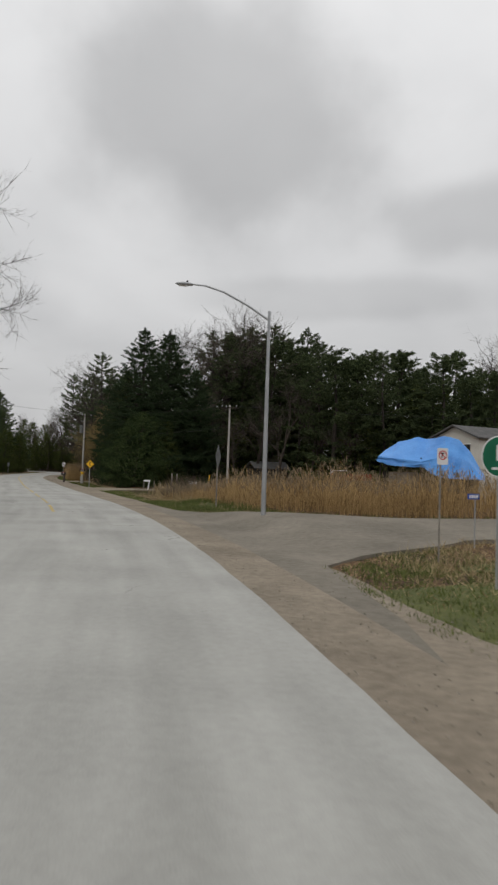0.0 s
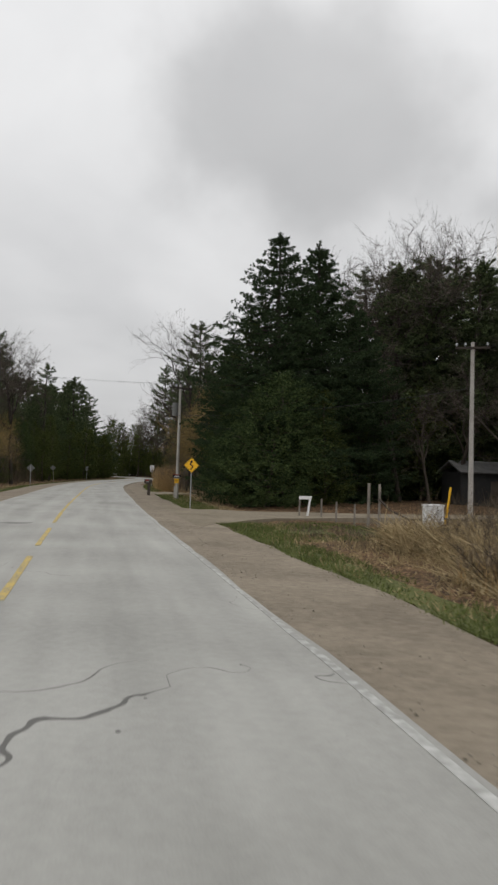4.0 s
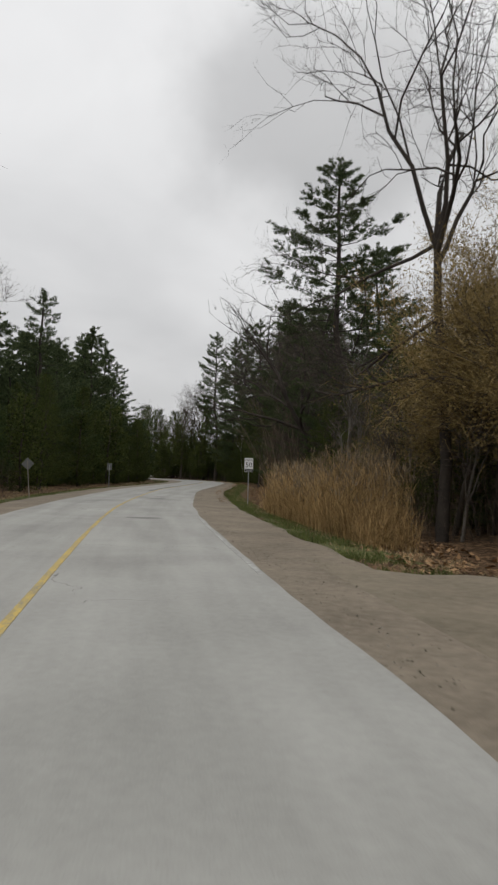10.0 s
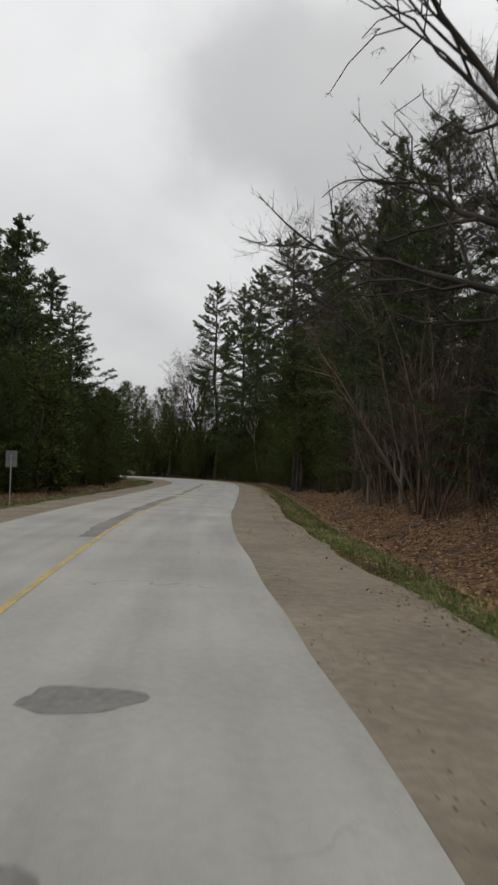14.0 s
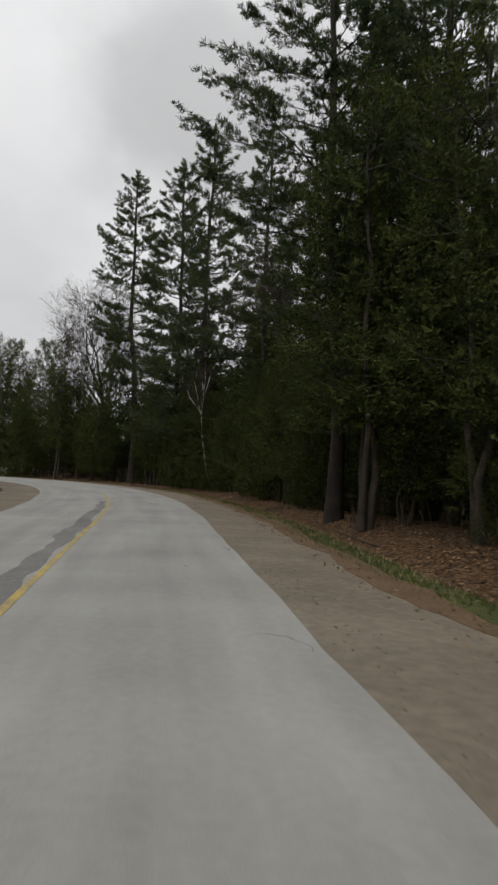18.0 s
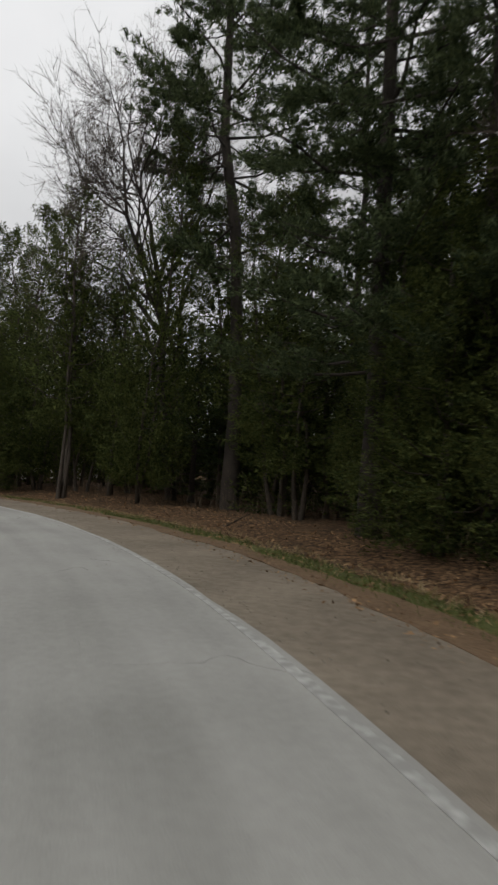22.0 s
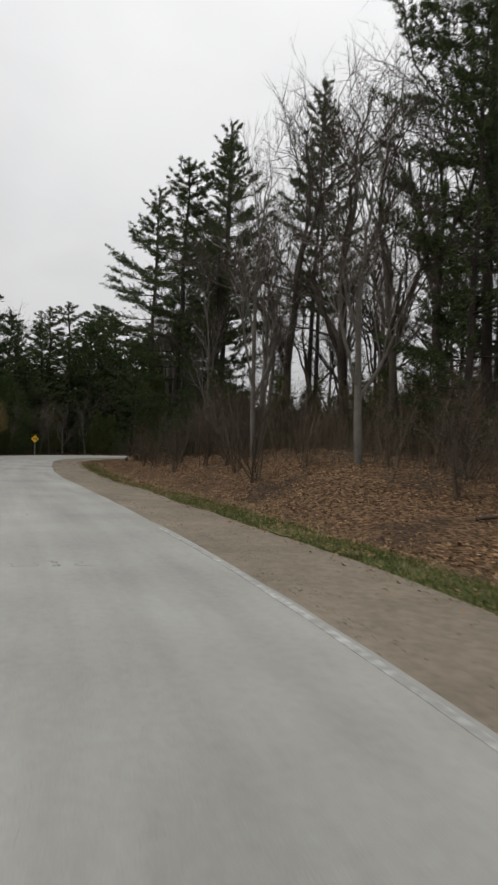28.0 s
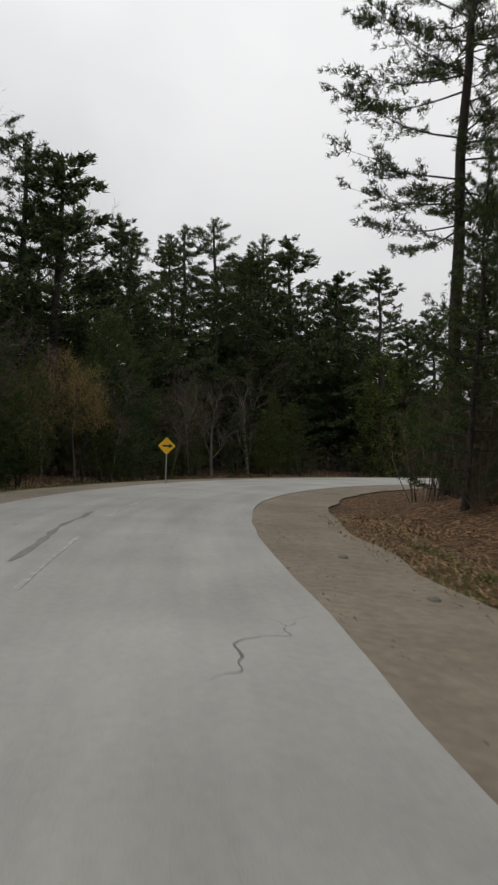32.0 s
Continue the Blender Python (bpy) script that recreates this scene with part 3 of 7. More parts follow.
def pine_meshes(h, seed, bare=0.35, reach=4.6, gap=1.25, ragged=0.35, twigs=4.4, tufts=5, needles=8, needle=(0.23, 0.036), limbs=True):
    """White pine: tiers of long limbs, level below and rising above, each a flat plate of twigs with tufts of needles."""
    r = np.random.default_rng(seed)
    pts, rad = trunk_path(h, 0.0072 * h + 0.04, 0.05, r)
    wood, feet, ways, lens = [(pts, rad)], [], [], []
    z = h * bare
    while z < h * 0.975:
        t = (z / h - bare) / (1 - bare)
        full = reach * (0.60 + 0.40 * math.sin(math.pi * min(1, t * 1.3))) * (1 - t) ** 0.66 + 0.40
        for a in r.uniform(0, 2 * np.pi) + np.arange(5) * 2 * np.pi / 5 + 0.22 * r.normal(size=5):
            ln = full * r.uniform(1 - ragged, 1 + ragged * 0.5)
            if r.random() < 0.12:
                continue
            d = np.array([math.cos(a), math.sin(a), 0])
            zl = z + 0.22 * gap * r.normal()
            rise = r.uniform(-0.08, 0.10) + 0.75 * t * t
            u = np.linspace(0, 1, 5)
            base = np.array([np.interp(zl, pts[:, 2], pts[:, 0]), np.interp(zl, pts[:, 2], pts[:, 1]), zl])
            limb = base + np.outer(u * ln, d) + np.outer(ln * (rise * u - 0.16 * u * (1 - u) + 0.14 * u**3), [0, 0, 1])
            limb[1:, :2] += r.normal(size=(4, 2)) * 0.03 * ln
            wood.append((limb, np.linspace(0.010 * ln + 0.012, 0.006, 5)))
            f, w, m = twiggery(limb, d, twigs, 0.16 + 0.3 * t, r, 0.18 if t < 0.7 else 0.06)
            feet.append(f)
            ways.append(w)
            lens.append(m)
        z += gap * r.uniform(0.7, 1.3) * (1.12 - 0.45 * t)
    k = 9
    feet.append(pts[-1] - np.c_[np.zeros((k, 2)), np.linspace(0, 1.7, k)])
    ways.append(unit(np.c_[r.normal(size=(k, 2)) * 0.35, np.ones(k)]))
    lens.append(np.linspace(0.4, 0.9, k))
    crown = needles_on(np.concatenate(feet), np.concatenate(ways), np.concatenate(lens), tufts, needles, needle, 0.45, r)
    return join([tubes(wood[:1], 7), tubes(wood[1:], 3)]) if limbs else tubes(wood[:1], 6), crown


def spruce_meshes(h, seed, reach=0.24, bare=0.02, twigs=4.2, tufts=4, needles=7, needle=(0.17, 0.05), gap=0.62, limbs=True):
    """Spruce: a spire of tiered boughs that droop and lift at their pointed tips."""
    r = np.random.default_rng(seed)
    pts, rad = trunk_path(h, 0.012 * h + 0.04, 0.015, r)
    wood, feet, ways, lens = [(pts, rad)], [], [], []
    z = h * bare + 0.3
    while z < h * 0.975:
        t = z / h
        full = reach * h * min(1.0, (1 - t) * 1.75) ** 0.9 * (0.8 + 0.2 * min(1, t * 5)) + 0.05
        n = 8 if t < 0.75 else 6
        for a in r.uniform(0, 6.28) + np.arange(n) * 2 * np.pi / n + r.normal(size=n) * 0.2:
            ln = full * r.uniform(0.66, 1.16)
            d = np.array([math.cos(a), math.sin(a), 0])
            u = np.linspace(0, 1, 4)
            zl = z + 0.2 * gap * r.normal()
            base = np.array([np.interp(zl, pts[:, 2], pts[:, 0]), np.interp(zl, pts[:, 2], pts[:, 1]), zl])
            limb = base + np.outer(u * ln, d) + np.outer(ln * (-0.30 * u * (1 - t) + 0.20 * u**3 + 0.5 * max(0, t - 0.55) * u), [0, 0, 1])
            wood.append((limb, np.linspace(0.012 * ln + 0.01, 0.006, 4)))
            f, w, m = twiggery(limb, d, twigs, -0.12, r, 0.10, 0.34, 0.10)
            feet.append(f)
            ways.append(w)
            lens.append(m)
        z += gap * r.uniform(0.75, 1.25) * (1.15 - 0.65 * t) * h / 18
    k = 8
    feet.append(pts[-1] - np.c_[np.zeros((k, 2)), np.linspace(0.1, 1.1, k)])
    ways.append(unit(np.c_[r.normal(size=(k, 2)) * 0.3, np.ones(k)]))
    lens.append(np.linspace(0.15, 0.45, k))
    crown = needles_on(np.concatenate(feet), np.concatenate(ways), np.concatenate(lens), tufts, needles, needle, -0.05, r, 0.8)
    return join([tubes(wood[:1], 7), tubes(wood[1:], 3)]) if limbs else tubes(wood[:1], 6), crown


def cedar_meshes(h, width, seed, bare=0.04, stems=1, n=420, point=0.75, open_top=0.0, leaf=(0.12, 0.036), k=56, puff=0.30, core=260, bend=0.10, taper=1.6, lobe=0.5):
    """White cedar: an uneven spindle of upswept tapering sprays round a dim core, thinner to its top."""
    r = np.random.default_rng(seed)
    wood, at, way, inner, iway = [], [], [], [], []
    for st in range(stems):
        off = r.normal(size=2) * (0.28 if stems > 1 else 0)
        pts, rad = trunk_path(h * r.uniform(0.85, 1.0), (0.006 * h + 0.035) * (0.6 if stems > 1 else 1.0), bend, r, top=0.015)
        pts[:, :2] += off * (1 + np.linspace(0, 2.2, len(pts))[:, None] * (stems > 1))
        wood.append((pts, rad))
        for fill in (0, 1):
            m = (core if fill else n) // stems
            t = r.uniform(0, 0.70, m) if fill else r.uniform(0, 1, m) ** 1.1
            z = h * (bare + (0.96 - bare) * t)
            a = r.uniform(0, 2 * np.pi, m)
            lobes = np.array([noise.noise((math.cos(q) * 1.6 + seed, math.sin(q) * 1.6, zz * 0.9)) for q, zz in zip(a, z)])
            prof = width * np.minimum(1, (t + 0.10) * 3.5) ** 0.6 * (1 - t**taper) ** point + 0.10
            rr = prof * (0.82 + lobe * lobes) * (r.uniform(0.02, 0.42, m) if fill else np.sqrt(r.uniform(0.2, 1.0, m)))
            keep = r.random(m) > open_top * t * (1.5 if fill else 1)
            ax = np.stack([np.interp(z, pts[:, 2], pts[:, 0]), np.interp(z, pts[:, 2], pts[:, 1])], 1)
            d = np.stack([np.cos(a), np.sin(a), np.zeros(m)], 1)
            c, w = (np.c_[ax, z] + d * rr[:, None])[keep], (d * (0.85 - 0.45 * t[:, None]) + np.c_[np.zeros((m, 2)), 0.35 + 0.5 * t])[keep]
            if fill:
                inner.append(c)
                iway.append(w)
            else:
                w = unit(w + 0.30 * r.normal(size=w.shape))
                flat = unit(np.cross(w, r.normal(size=w.shape)))
                size = r.uniform(0.6, 1.5, (len(c), 1)).repeat(k, 0) * puff
                c, w, flat = np.repeat(c, k, 0), np.repeat(w, k, 0), np.repeat(flat, k, 0)
                v = r.random((len(c), 1)) ** 0.8
                across = r.normal(size=(len(c), 1)) * (1.05 - 0.85 * v)
                at.append(c + size * (w * (2.3 * v - 0.8) + flat * across * 0.75 + 0.16 * r.normal(size=c.shape)))
                way.append(w + 0.6 * flat * across)
        for q in np.linspace(0.10, 0.94, 20):
            b = r.uniform(0, 6.28)
            zq = h * (bare + (1 - bare) * q)
            ln = width * 0.75 * (1 - q**taper) ** point
            p0 = np.array([np.interp(zq, pts[:, 2], pts[:, 0]), np.interp(zq, pts[:, 2], pts[:, 1]), zq])
            wood.append((np.stack([p0, p0 + [math.cos(b) * ln * 0.5, math.sin(b) * ln * 0.5, ln * 0.05], p0 + [math.cos(b) * ln, math.sin(b) * ln, ln * 0.4]]), np.array([0.03, 0.02, 0.008])))
    fine_ = sprays(np.concatenate(at), np.concatenate(way), 1, *leaf, 0.7, r)
    dim = sprays(np.concatenate(inner), np.concatenate(iway), 7, 0.20, 0.13, 1.2, r)
    return tubes(wood, 5), join([fine_, dim])


def bare_meshes(h, seed, spread=0.55, fork=0.35, lean=0.05, levels=4, r0=None, twig=0.34, upright=0.35, most=420, per=9, boughs=(), fine=(0.024, 0.014), bole=0.46, buds=0):
    """A leafless broadleaf tree: limbs fork four times and end in a haze of twigs."""
    r = np.random.default_rng(seed)
    r0 = r0 or 0.011 * h + 0.06
    thick, thinw, tip_at, tip_way = [], [], [], []

    def grow(p, d, ln, rad, lev):
        k = 5 if lev < 2 else 4
        pts = [p]
        dd = d.copy()
        for _ in range(k - 1):
            dd = unit(dd + r.normal(size=3) * (0.10 + 0.07 * lev) + np.array([0, 0, 0.05 * upright]))
            pts.append(pts[-1] + dd * ln / (k - 1))
        pts = np.array(pts)
        rads = np.linspace(rad, rad * 0.55, k)
        (thick if lev < 2 else thinw).append((pts, rads))
        if lev >= levels:
            for v in np.linspace(0.3, 1, 3):
                tip_at.append(pts[0] * (1 - v) + pts[-1] * v)
                tip_way.append(dd)
            return
        n = r.integers(2, 4) if lev else r.integers(3, 5)
        side0 = r.uniform(0, 6.28)
        for q in range(n + 2):
            last = q >= n + 1
            v = 1.0 if last else r.uniform(0.38 if lev else fork, 0.98)
            b = np.array([np.interp(v, np.linspace(0, 1, k), pts[:, c]) for c in range(3)])
            u = unit(np.cross(dd, [math.sin(side0 * 3), 0.3, 0.8]))
            w = np.cross(dd, u)
            ang = side0 + q * 2.4
            out = math.cos(ang) * u + math.sin(ang) * w
            sp = spread * r.uniform(0.5, 1.25) * (0.35 if last else 1)
            nd = unit(dd + sp * 1.6 * out + np.array([0, 0, upright * r.uniform(0.0, 0.6)]))
            grow(b, nd, ln * r.uniform(0.50, 0.78) * (1.0 if lev else 0.82), rad * (0.55 if not last else 0.6) * (1 - 0.25 * v), lev + 1)

    grow(np.zeros(3), unit(np.array([lean * r.normal(), lean * r.normal(), 1.0])), h * bole, r0, 0)
    grown = h / max(p[:, 2].max() for p, _ in thick + thinw)
    for z, ang, ln, rise in boughs:
        foot = np.array([np.interp(z / grown, thick[0][0][:, 2], thick[0][0][:, c]) for c in range(2)] + [z / grown])
        grow(foot, unit(np.array([math.cos(radians(ang)), math.sin(radians(ang)), rise])), ln / grown, r0 * 0.30, 1)
    tip_at, tip_way = np.array(tip_at), np.array(tip_way)
    if len(tip_at) > most:
        pick = r.permutation(len(tip_at))[:most]
        tip_at, tip_way = tip_at[pick], tip_way[pick]
    first = max(2, per // 2)
    a = np.repeat(tip_at, first, 0)
    w = unit(np.repeat(tip_way, first, 0) + 0.55 * r.normal(size=a.shape) + [0, 0, 0.2])
    ln = twig * r.uniform(0.6, 1.9, len(a)) * h / 11
    tw = [blades(a, w, ln, fine[0], r)]
    if per > 4:
        a2, w2 = np.repeat(a, 3, 0), np.repeat(w, 3, 0)
        v2 = r.uniform(0.15, 0.95, len(a2))
        ln2 = np.repeat(ln, 3)
        tw.append(blades(a2 + w2 * (ln2 * v2)[:, None], unit(w2 + 0.6 * r.normal(size=w2.shape)), ln2 * r.uniform(0.25, 0.6, len(a2)), fine[1], r))
        if buds:
            a3 = np.repeat(a2 + w2 * (ln2 * v2)[:, None], buds, 0)
            a3 = a3 + r.normal(size=a3.shape) * 0.16
            tw.append(blades(a3, r.normal(size=a3.shape) + [0, 0, 0.4], r.uniform(0.03, 0.06, len(a3)), 0.022, r))
    tw = join(tw)
    big = max(p[:, 2].max() for p, _ in thick + thinw)
    scale = h / big
    wv, wf = join([tubes(thick, 7)] + ([tubes(thinw, 3)] if thinw else []))
    return (wv * scale, wf), (tw[0] * scale, tw[1])


def shrub_meshes(h, seed, n=16, spread=0.35):
    """Bare bush: many thin stems from one foot, each with side twigs."""
    r = np.random.default_rng(seed)
    stems, at, way = [], [], []
    for _ in range(n):
        d = unit(np.array([*r.normal(size=2) * spread, 1.0]))
        ln = h * r.uniform(0.6, 1.05)
        p = [np.r_[r.normal(size=2) * 0.15, 0.0]]
        for _ in range(4):
            d = unit(d + r.normal(size=3) * 0.10)
            p.append(p[-1] + d * ln / 4)
        p = np.array(p)
        stems.append((p, np.linspace(0.010 + 0.004 * h, 0.005, 5)))
        for v in r.uniform(0.25, 1, 12):
            at.append([np.interp(v, np.linspace(0, 1, 5), p[:, c]) for c in range(3)])
            way.append(d)
    at, way = np.array(at), np.array(way)
    a = np.repeat(at, 4, 0)
    w = unit(np.repeat(way, 4, 0) + 0.6 * r.normal(size=a.shape))
    return tubes(stems, 3), blades(a, w, h * 0.16 * r.uniform(0.5, 1.5, len(a)), 0.014, r)


KINDS = {}
DEEP = []  # cedars deep in the wood, joined at the end


def kind(key, name, category, meshes, bark, leaf, label, crown_name="crown", group=""):
    (wv, wf), (lv, lf) = meshes
    KINDS[key] = dict(name=name, category=category, label=label, group=group, first=None, h=float(lv[:, 2].max()),
                      trunk=mesh_of("trunk", wv, wf, bark, True), crown=mesh_of(crown_name, lv, lf, leaf), crown_name=crown_name)


def tree(key, x, y, h=None, turn=None, fat=1.0, label="", z=None, lean=0.0, top=None):
    k = KINDS[key]
    turn = rng.uniform(0, 360) if turn is None else turn
    z = (ground_z(x, y) if z is None else z) - 0.08
    sc = (top - z if top else h or k["h"]) / k["h"]
    m = Matrix.LocRotScale((x, y, z), Euler((radians(lean), 0, radians(turn))), (sc * fat, sc * fat, sc))
    if key.startswith("cedar_far") and abs(road_sl(np.array([[x, y]]))[1][0]) > 17:
        DEEP.append((key, m))
        return None
    if k["first"] is None:
        ob = new(k["name"])
        child("trunk", k["trunk"], ob)
        child(k["crown_name"], k["crown"], ob)
        tagged(ob, label or k["label"], k["category"], k["group"])
        ob.matrix_basis = m
        k["first"] = ob
    else:
        ob = copy_thing(k["first"], Matrix())
        ob.matrix_basis = m
        tagged(ob, label or k["label"])
    return ob


for n, sd in enumerate((3, 11, 24, 31)):
    kind(f"pine{n}", "white_pine", "pine tree", pine_meshes((26, 27, 24, 20)[n], sd, (0.32, 0.40, 0.16, 0.06)[n], (5.8, 5.2, 5.6, 4.8)[n], (1.20, 1.20, 1.05, 1.0)[n], (0.5, 0.5, 0.45, 0.4)[n], (5.0, 4.8, 5.2, 3.8)[n], 5, (19, 12, 15, 10)[n],
         ((0.18, 0.036), (0.20, 0.040), (0.18, 0.036), (0.22, 0.050))[n]), BARK_DARK, PINE, "tall white pine with tiers of level needle-covered limbs", group="roadside pines")
for n, sd in enumerate((41, 52)):
    kind(f"pine_far{n}", "white_pine", "pine tree", pine_meshes((22, 18)[n], sd, (0.14, 0.04)[n], 4.4, 0.90, 0.42, 2.7, 4, 9, (0.27, 0.100), False), BARK_DARK, PINE,
         "dark green pine standing deeper in the wood", group="pines in the wood")
for n, sd in enumerate((5, 17)):
    kind(f"spruce{n}", "spruce_tree", "spruce tree", spruce_meshes((18, 16)[n], sd, (0.30, 0.27)[n], twigs=5.2, needles=14, needle=(0.13, 0.046), gap=0.56), BARK_DARK, SPRUCE,
         "dark green spruce with drooping boughs down to the ground", group="roadside spruces")
kind("spruce_far", "spruce_tree", "spruce tree", spruce_meshes(15, 61, 0.19, 0.02, 2.6, 3, 5, (0.34, 0.13), 0.8, False), BARK_DARK, SPRUCE,
     "dark pointed spruce standing deeper in the wood", group="spruces in the wood")
for n, sd in enumerate((2, 8, 14, 20, 27, 38)):
    kind(f"cedar{n}", "cedar_tree", "cedar tree", cedar_meshes((11, 9, 13, 12, 10.5, 21)[n], (2.4, 2.9, 2.1, 2.3, 3.5, 4.2)[n], sd, (0.02, 0.01, 0.13, 0.22, 0.05, 0.06)[n], (1, 1, 2, 3, 1, 2)[n],
         (420, 680, 500, 430, 2100, 1700)[n], (0.8, 0.6, 0.8, 0.75, 0.46, 0.75)[n], (0.2, 0.1, 0.5, 0.45, 0.0, 0.55)[n], taper=(1.5, 1.5, 1.8, 1.6, 2.6, 1.7)[n], core=(260, 300, 260, 260, 700, 700)[n], lobe=(0.5, 0.45, 0.5, 0.5, 0.32, 0.5)[n],
         leaf=((0.12, 0.036), (0.12, 0.036), (0.12, 0.036), (0.12, 0.036), (0.11, 0.036), (0.16, 0.075))[n], k=(56, 56, 56, 56, 56, 32)[n], puff=(0.30, 0.30, 0.30, 0.30, 0.28, 0.34)[n]), BARK, (CEDAR, CEDAR_BLUE, CEDAR, CEDAR, CEDAR_BLUE, CEDAR)[n],
         "dense dark green cedar at the edge of the wood", group="roadside cedars")
for n, sd in enumerate((33, 44)):
    kind(f"cedar_far{n}", "cedar_tree", "cedar tree", cedar_meshes((10, 12)[n], (2.6, 2.4)[n], sd, (0.01, 0.05)[n], 1, 150, 0.75, 0.1, (0.30, 0.12), 15, 0.36, 130), BARK, CEDAR,
         "dark green cedar standing deeper in the wood", group="cedars in the wood")
kind("elm", "bare_tree", "leafless tree", bare_meshes(21, 4, 0.52, 0.42, levels=4, upright=0.3, most=1300, per=8, twig=0.42), BARK_DARK, TWIG,
     "big leafless elm with a wide twiggy crown", "twig_haze")
kind("elm_low", "bare_tree", "leafless tree", bare_meshes(21, 12, 0.5, 0.86, levels=4, upright=0.25, most=1400, per=7, twig=0.30, r0=0.34, fine=(0.013, 0.008), bole=0.66,
     boughs=((9.9, 178, 4.4, -0.30), (7.4, 181, 3.6, -0.22), (5.7, 176, 4.2, -0.06))), BARK_DARK, TWIG,
     "big leafless elm with long low limbs", "twig_haze")
for n, sd in enumerate((9, 15, 28, 36)):
    kind(f"bare{n}", "bare_tree", "leafless tree", bare_meshes((17, 20, 14, 16)[n], sd, (0.45, 0.30, 0.42, 0.5)[n], levels=3,
         upright=(0.5, 0.9, 0.7, 0.4)[n], fork=(0.35, 0.5, 0.3, 0.4)[n], twig=0.6, most=240, per=7), (BARK, BARK, BARK_PALE, BARK)[n], TWIG,
         "leafless grey-brown broadleaf tree with fine bare twigs", "twig_haze", "leafless trees")
kind("dead", "dead_tree", "dead tree", bare_meshes(16, 77, 0.6, 0.45, 0.3, levels=3, upright=0.35, twig=0.16, most=160, per=6), BARK_DARK, TWIG,
     "dead gnarled tree with crooked bare limbs", "twig_haze")
kind("birch", "birch_tree", "birch tree", bare_meshes(7.5, 81, 0.16, 0.85, 0.02, levels=1, r0=0.05, upright=0.5, twig=0.5, most=60, per=30), BIRCH, TWIG,
     "leaning white-barked birch at the edge of the wood", "twig_haze")
kind("sapling", "bare_tree", "leafless tree", bare_meshes(7, 91, 0.35, 0.2, 0.1, levels=3, r0=0.05, upright=0.8, twig=0.7, most=180, per=7), BARK_PALE, TWIG,
     "slender leafless sapling with pale bark", "twig_haze", "leafless saplings")
kind("budding", "budding_tree", "budding tree", bare_meshes(7, 95, 0.5, 0.25, 0.1, levels=3, r0=0.055, upright=0.6, twig=0.7, most=300, per=9, fine=(0.012, 0.008), buds=3), BARK, TWIG_BUD,
     "small tree with yellow-brown spring buds", "twig_haze", "budding trees")
for n, sd in enumerate((6, 13, 19)):
    kind(f"shrub{n}", "bare_shrub", "bush", shrub_meshes((3.2, 4.5, 5.5)[n], sd, (18, 14, 10)[n], (0.35, 0.28, 0.22)[n]), BRUSH, (BRUSH, TWIG, BRUSH)[n],
         "leafless reddish-brown bush of thin upright stems", "twig_haze", "bare roadside bushes")


def stretch(keys, s0, s1, l0, l1, n, hs, seed, label="", fat=(0.85, 1.2), clear=8.5, cap=12.0):
    """n trees spread over a stretch of the roadside, kept apart from each other."""
    r = np.random.default_rng(seed)
    placed, tries = [], 0
    while len(placed) < n and tries < n * 30:
        tries += 1
        s, l = r.uniform(s0, s1), r.uniform(l0, l1)
        x, y = on_road(s, l)
        if abs(road_sl(np.array([[x, y]]))[1][0]) < clear:
            continue
        gap = math.sqrt(abs((s1 - s0) * (l1 - l0)) / n) * 0.6
        if any((x - a) ** 2 + (y - b) ** 2 < gap * gap for a, b in placed):
            continue
        placed.append((x, y))
        key, h = keys[r.integers(len(keys))], r.uniform(*hs)
        h = min(h, {"cedar_far0": cap, "cedar_far1": cap * 1.12, "spruce_far": 17.0}.get(key, 99))
        tree(key, x, y, h, r.uniform(0, 360), r.uniform(*fat), label, lean=r.normal() * 1.2)


# trees that stand out
tree("spruce0", -12.7, 78.8, 18.8, 20, 1.0, "tall dark pointed spruce beside the road")
tree("spruce1", -10.1, 82.7, 19.3, 80, 1.05)
tree("cedar1", -12.6, 74.5, 8.6, 10, 1.65, "broad rounded dark cedar in front of the spruces")
tree("cedar0", -9.2, 76.5, 7.5, 80, 1.3)
tree("cedar0", -15.9, 82.4, 9.5, 140, 1.15)
tree("cedar1", -15.2, 78.6, 7.5, 40, 1.2)
tree("cedar5", -15.7, 81.0, turn=40, top=13.5, fat=1.15)
tree("spruce1", -16.5, 83.2, 12.8, 140, 0.8)
tree("spruce0", -7.0, 85.0, 15.0, 200, 0.85)
tree("spruce1", -16.9, 87.9, turn=250, top=12.2, fat=0.85)
tree("cedar1", -17.2, 86.2, turn=250, top=7.0, fat=0.95)
tree("elm", -15.4, 27.0, turn=100, top=16.5, fat=0.93)
tree("elm", -3.0, 95.0, turn=70, top=26.8, fat=1.0)
tree("elm", -8.5, 100.0, turn=170, top=24.5)
for x_, y_, t_ in ((-3.5, 88.5, 14.5), (0.5, 87.0, 13.0), (3.5, 86.0, 15.5), (7.5, 84.5, 13.5), (11.0, 81.5, 12.0), (-1.5, 86.0, 9.5)):
    tree("bare0", x_, y_, top=t_, fat=0.9)
tree("pine2", 4.0, 96.5, turn=20, top=22.5)
tree("pine0", 8.0, 101.0, turn=120, top=24.0, fat=1.1)
tree("elm_low", -24.4, 104.5, 20.6, 0, 0.84, "big leafless elm with long low limbs over the verge")
tree("pine0", -28.5, 131.0, turn=40, fat=1.35, top=24.5)
tree("elm", -47.7, 110.8, turn=250, top=19.5, fat=0.85)
tree("pine0", -57.5, 119.4, turn=20, top=27.0)
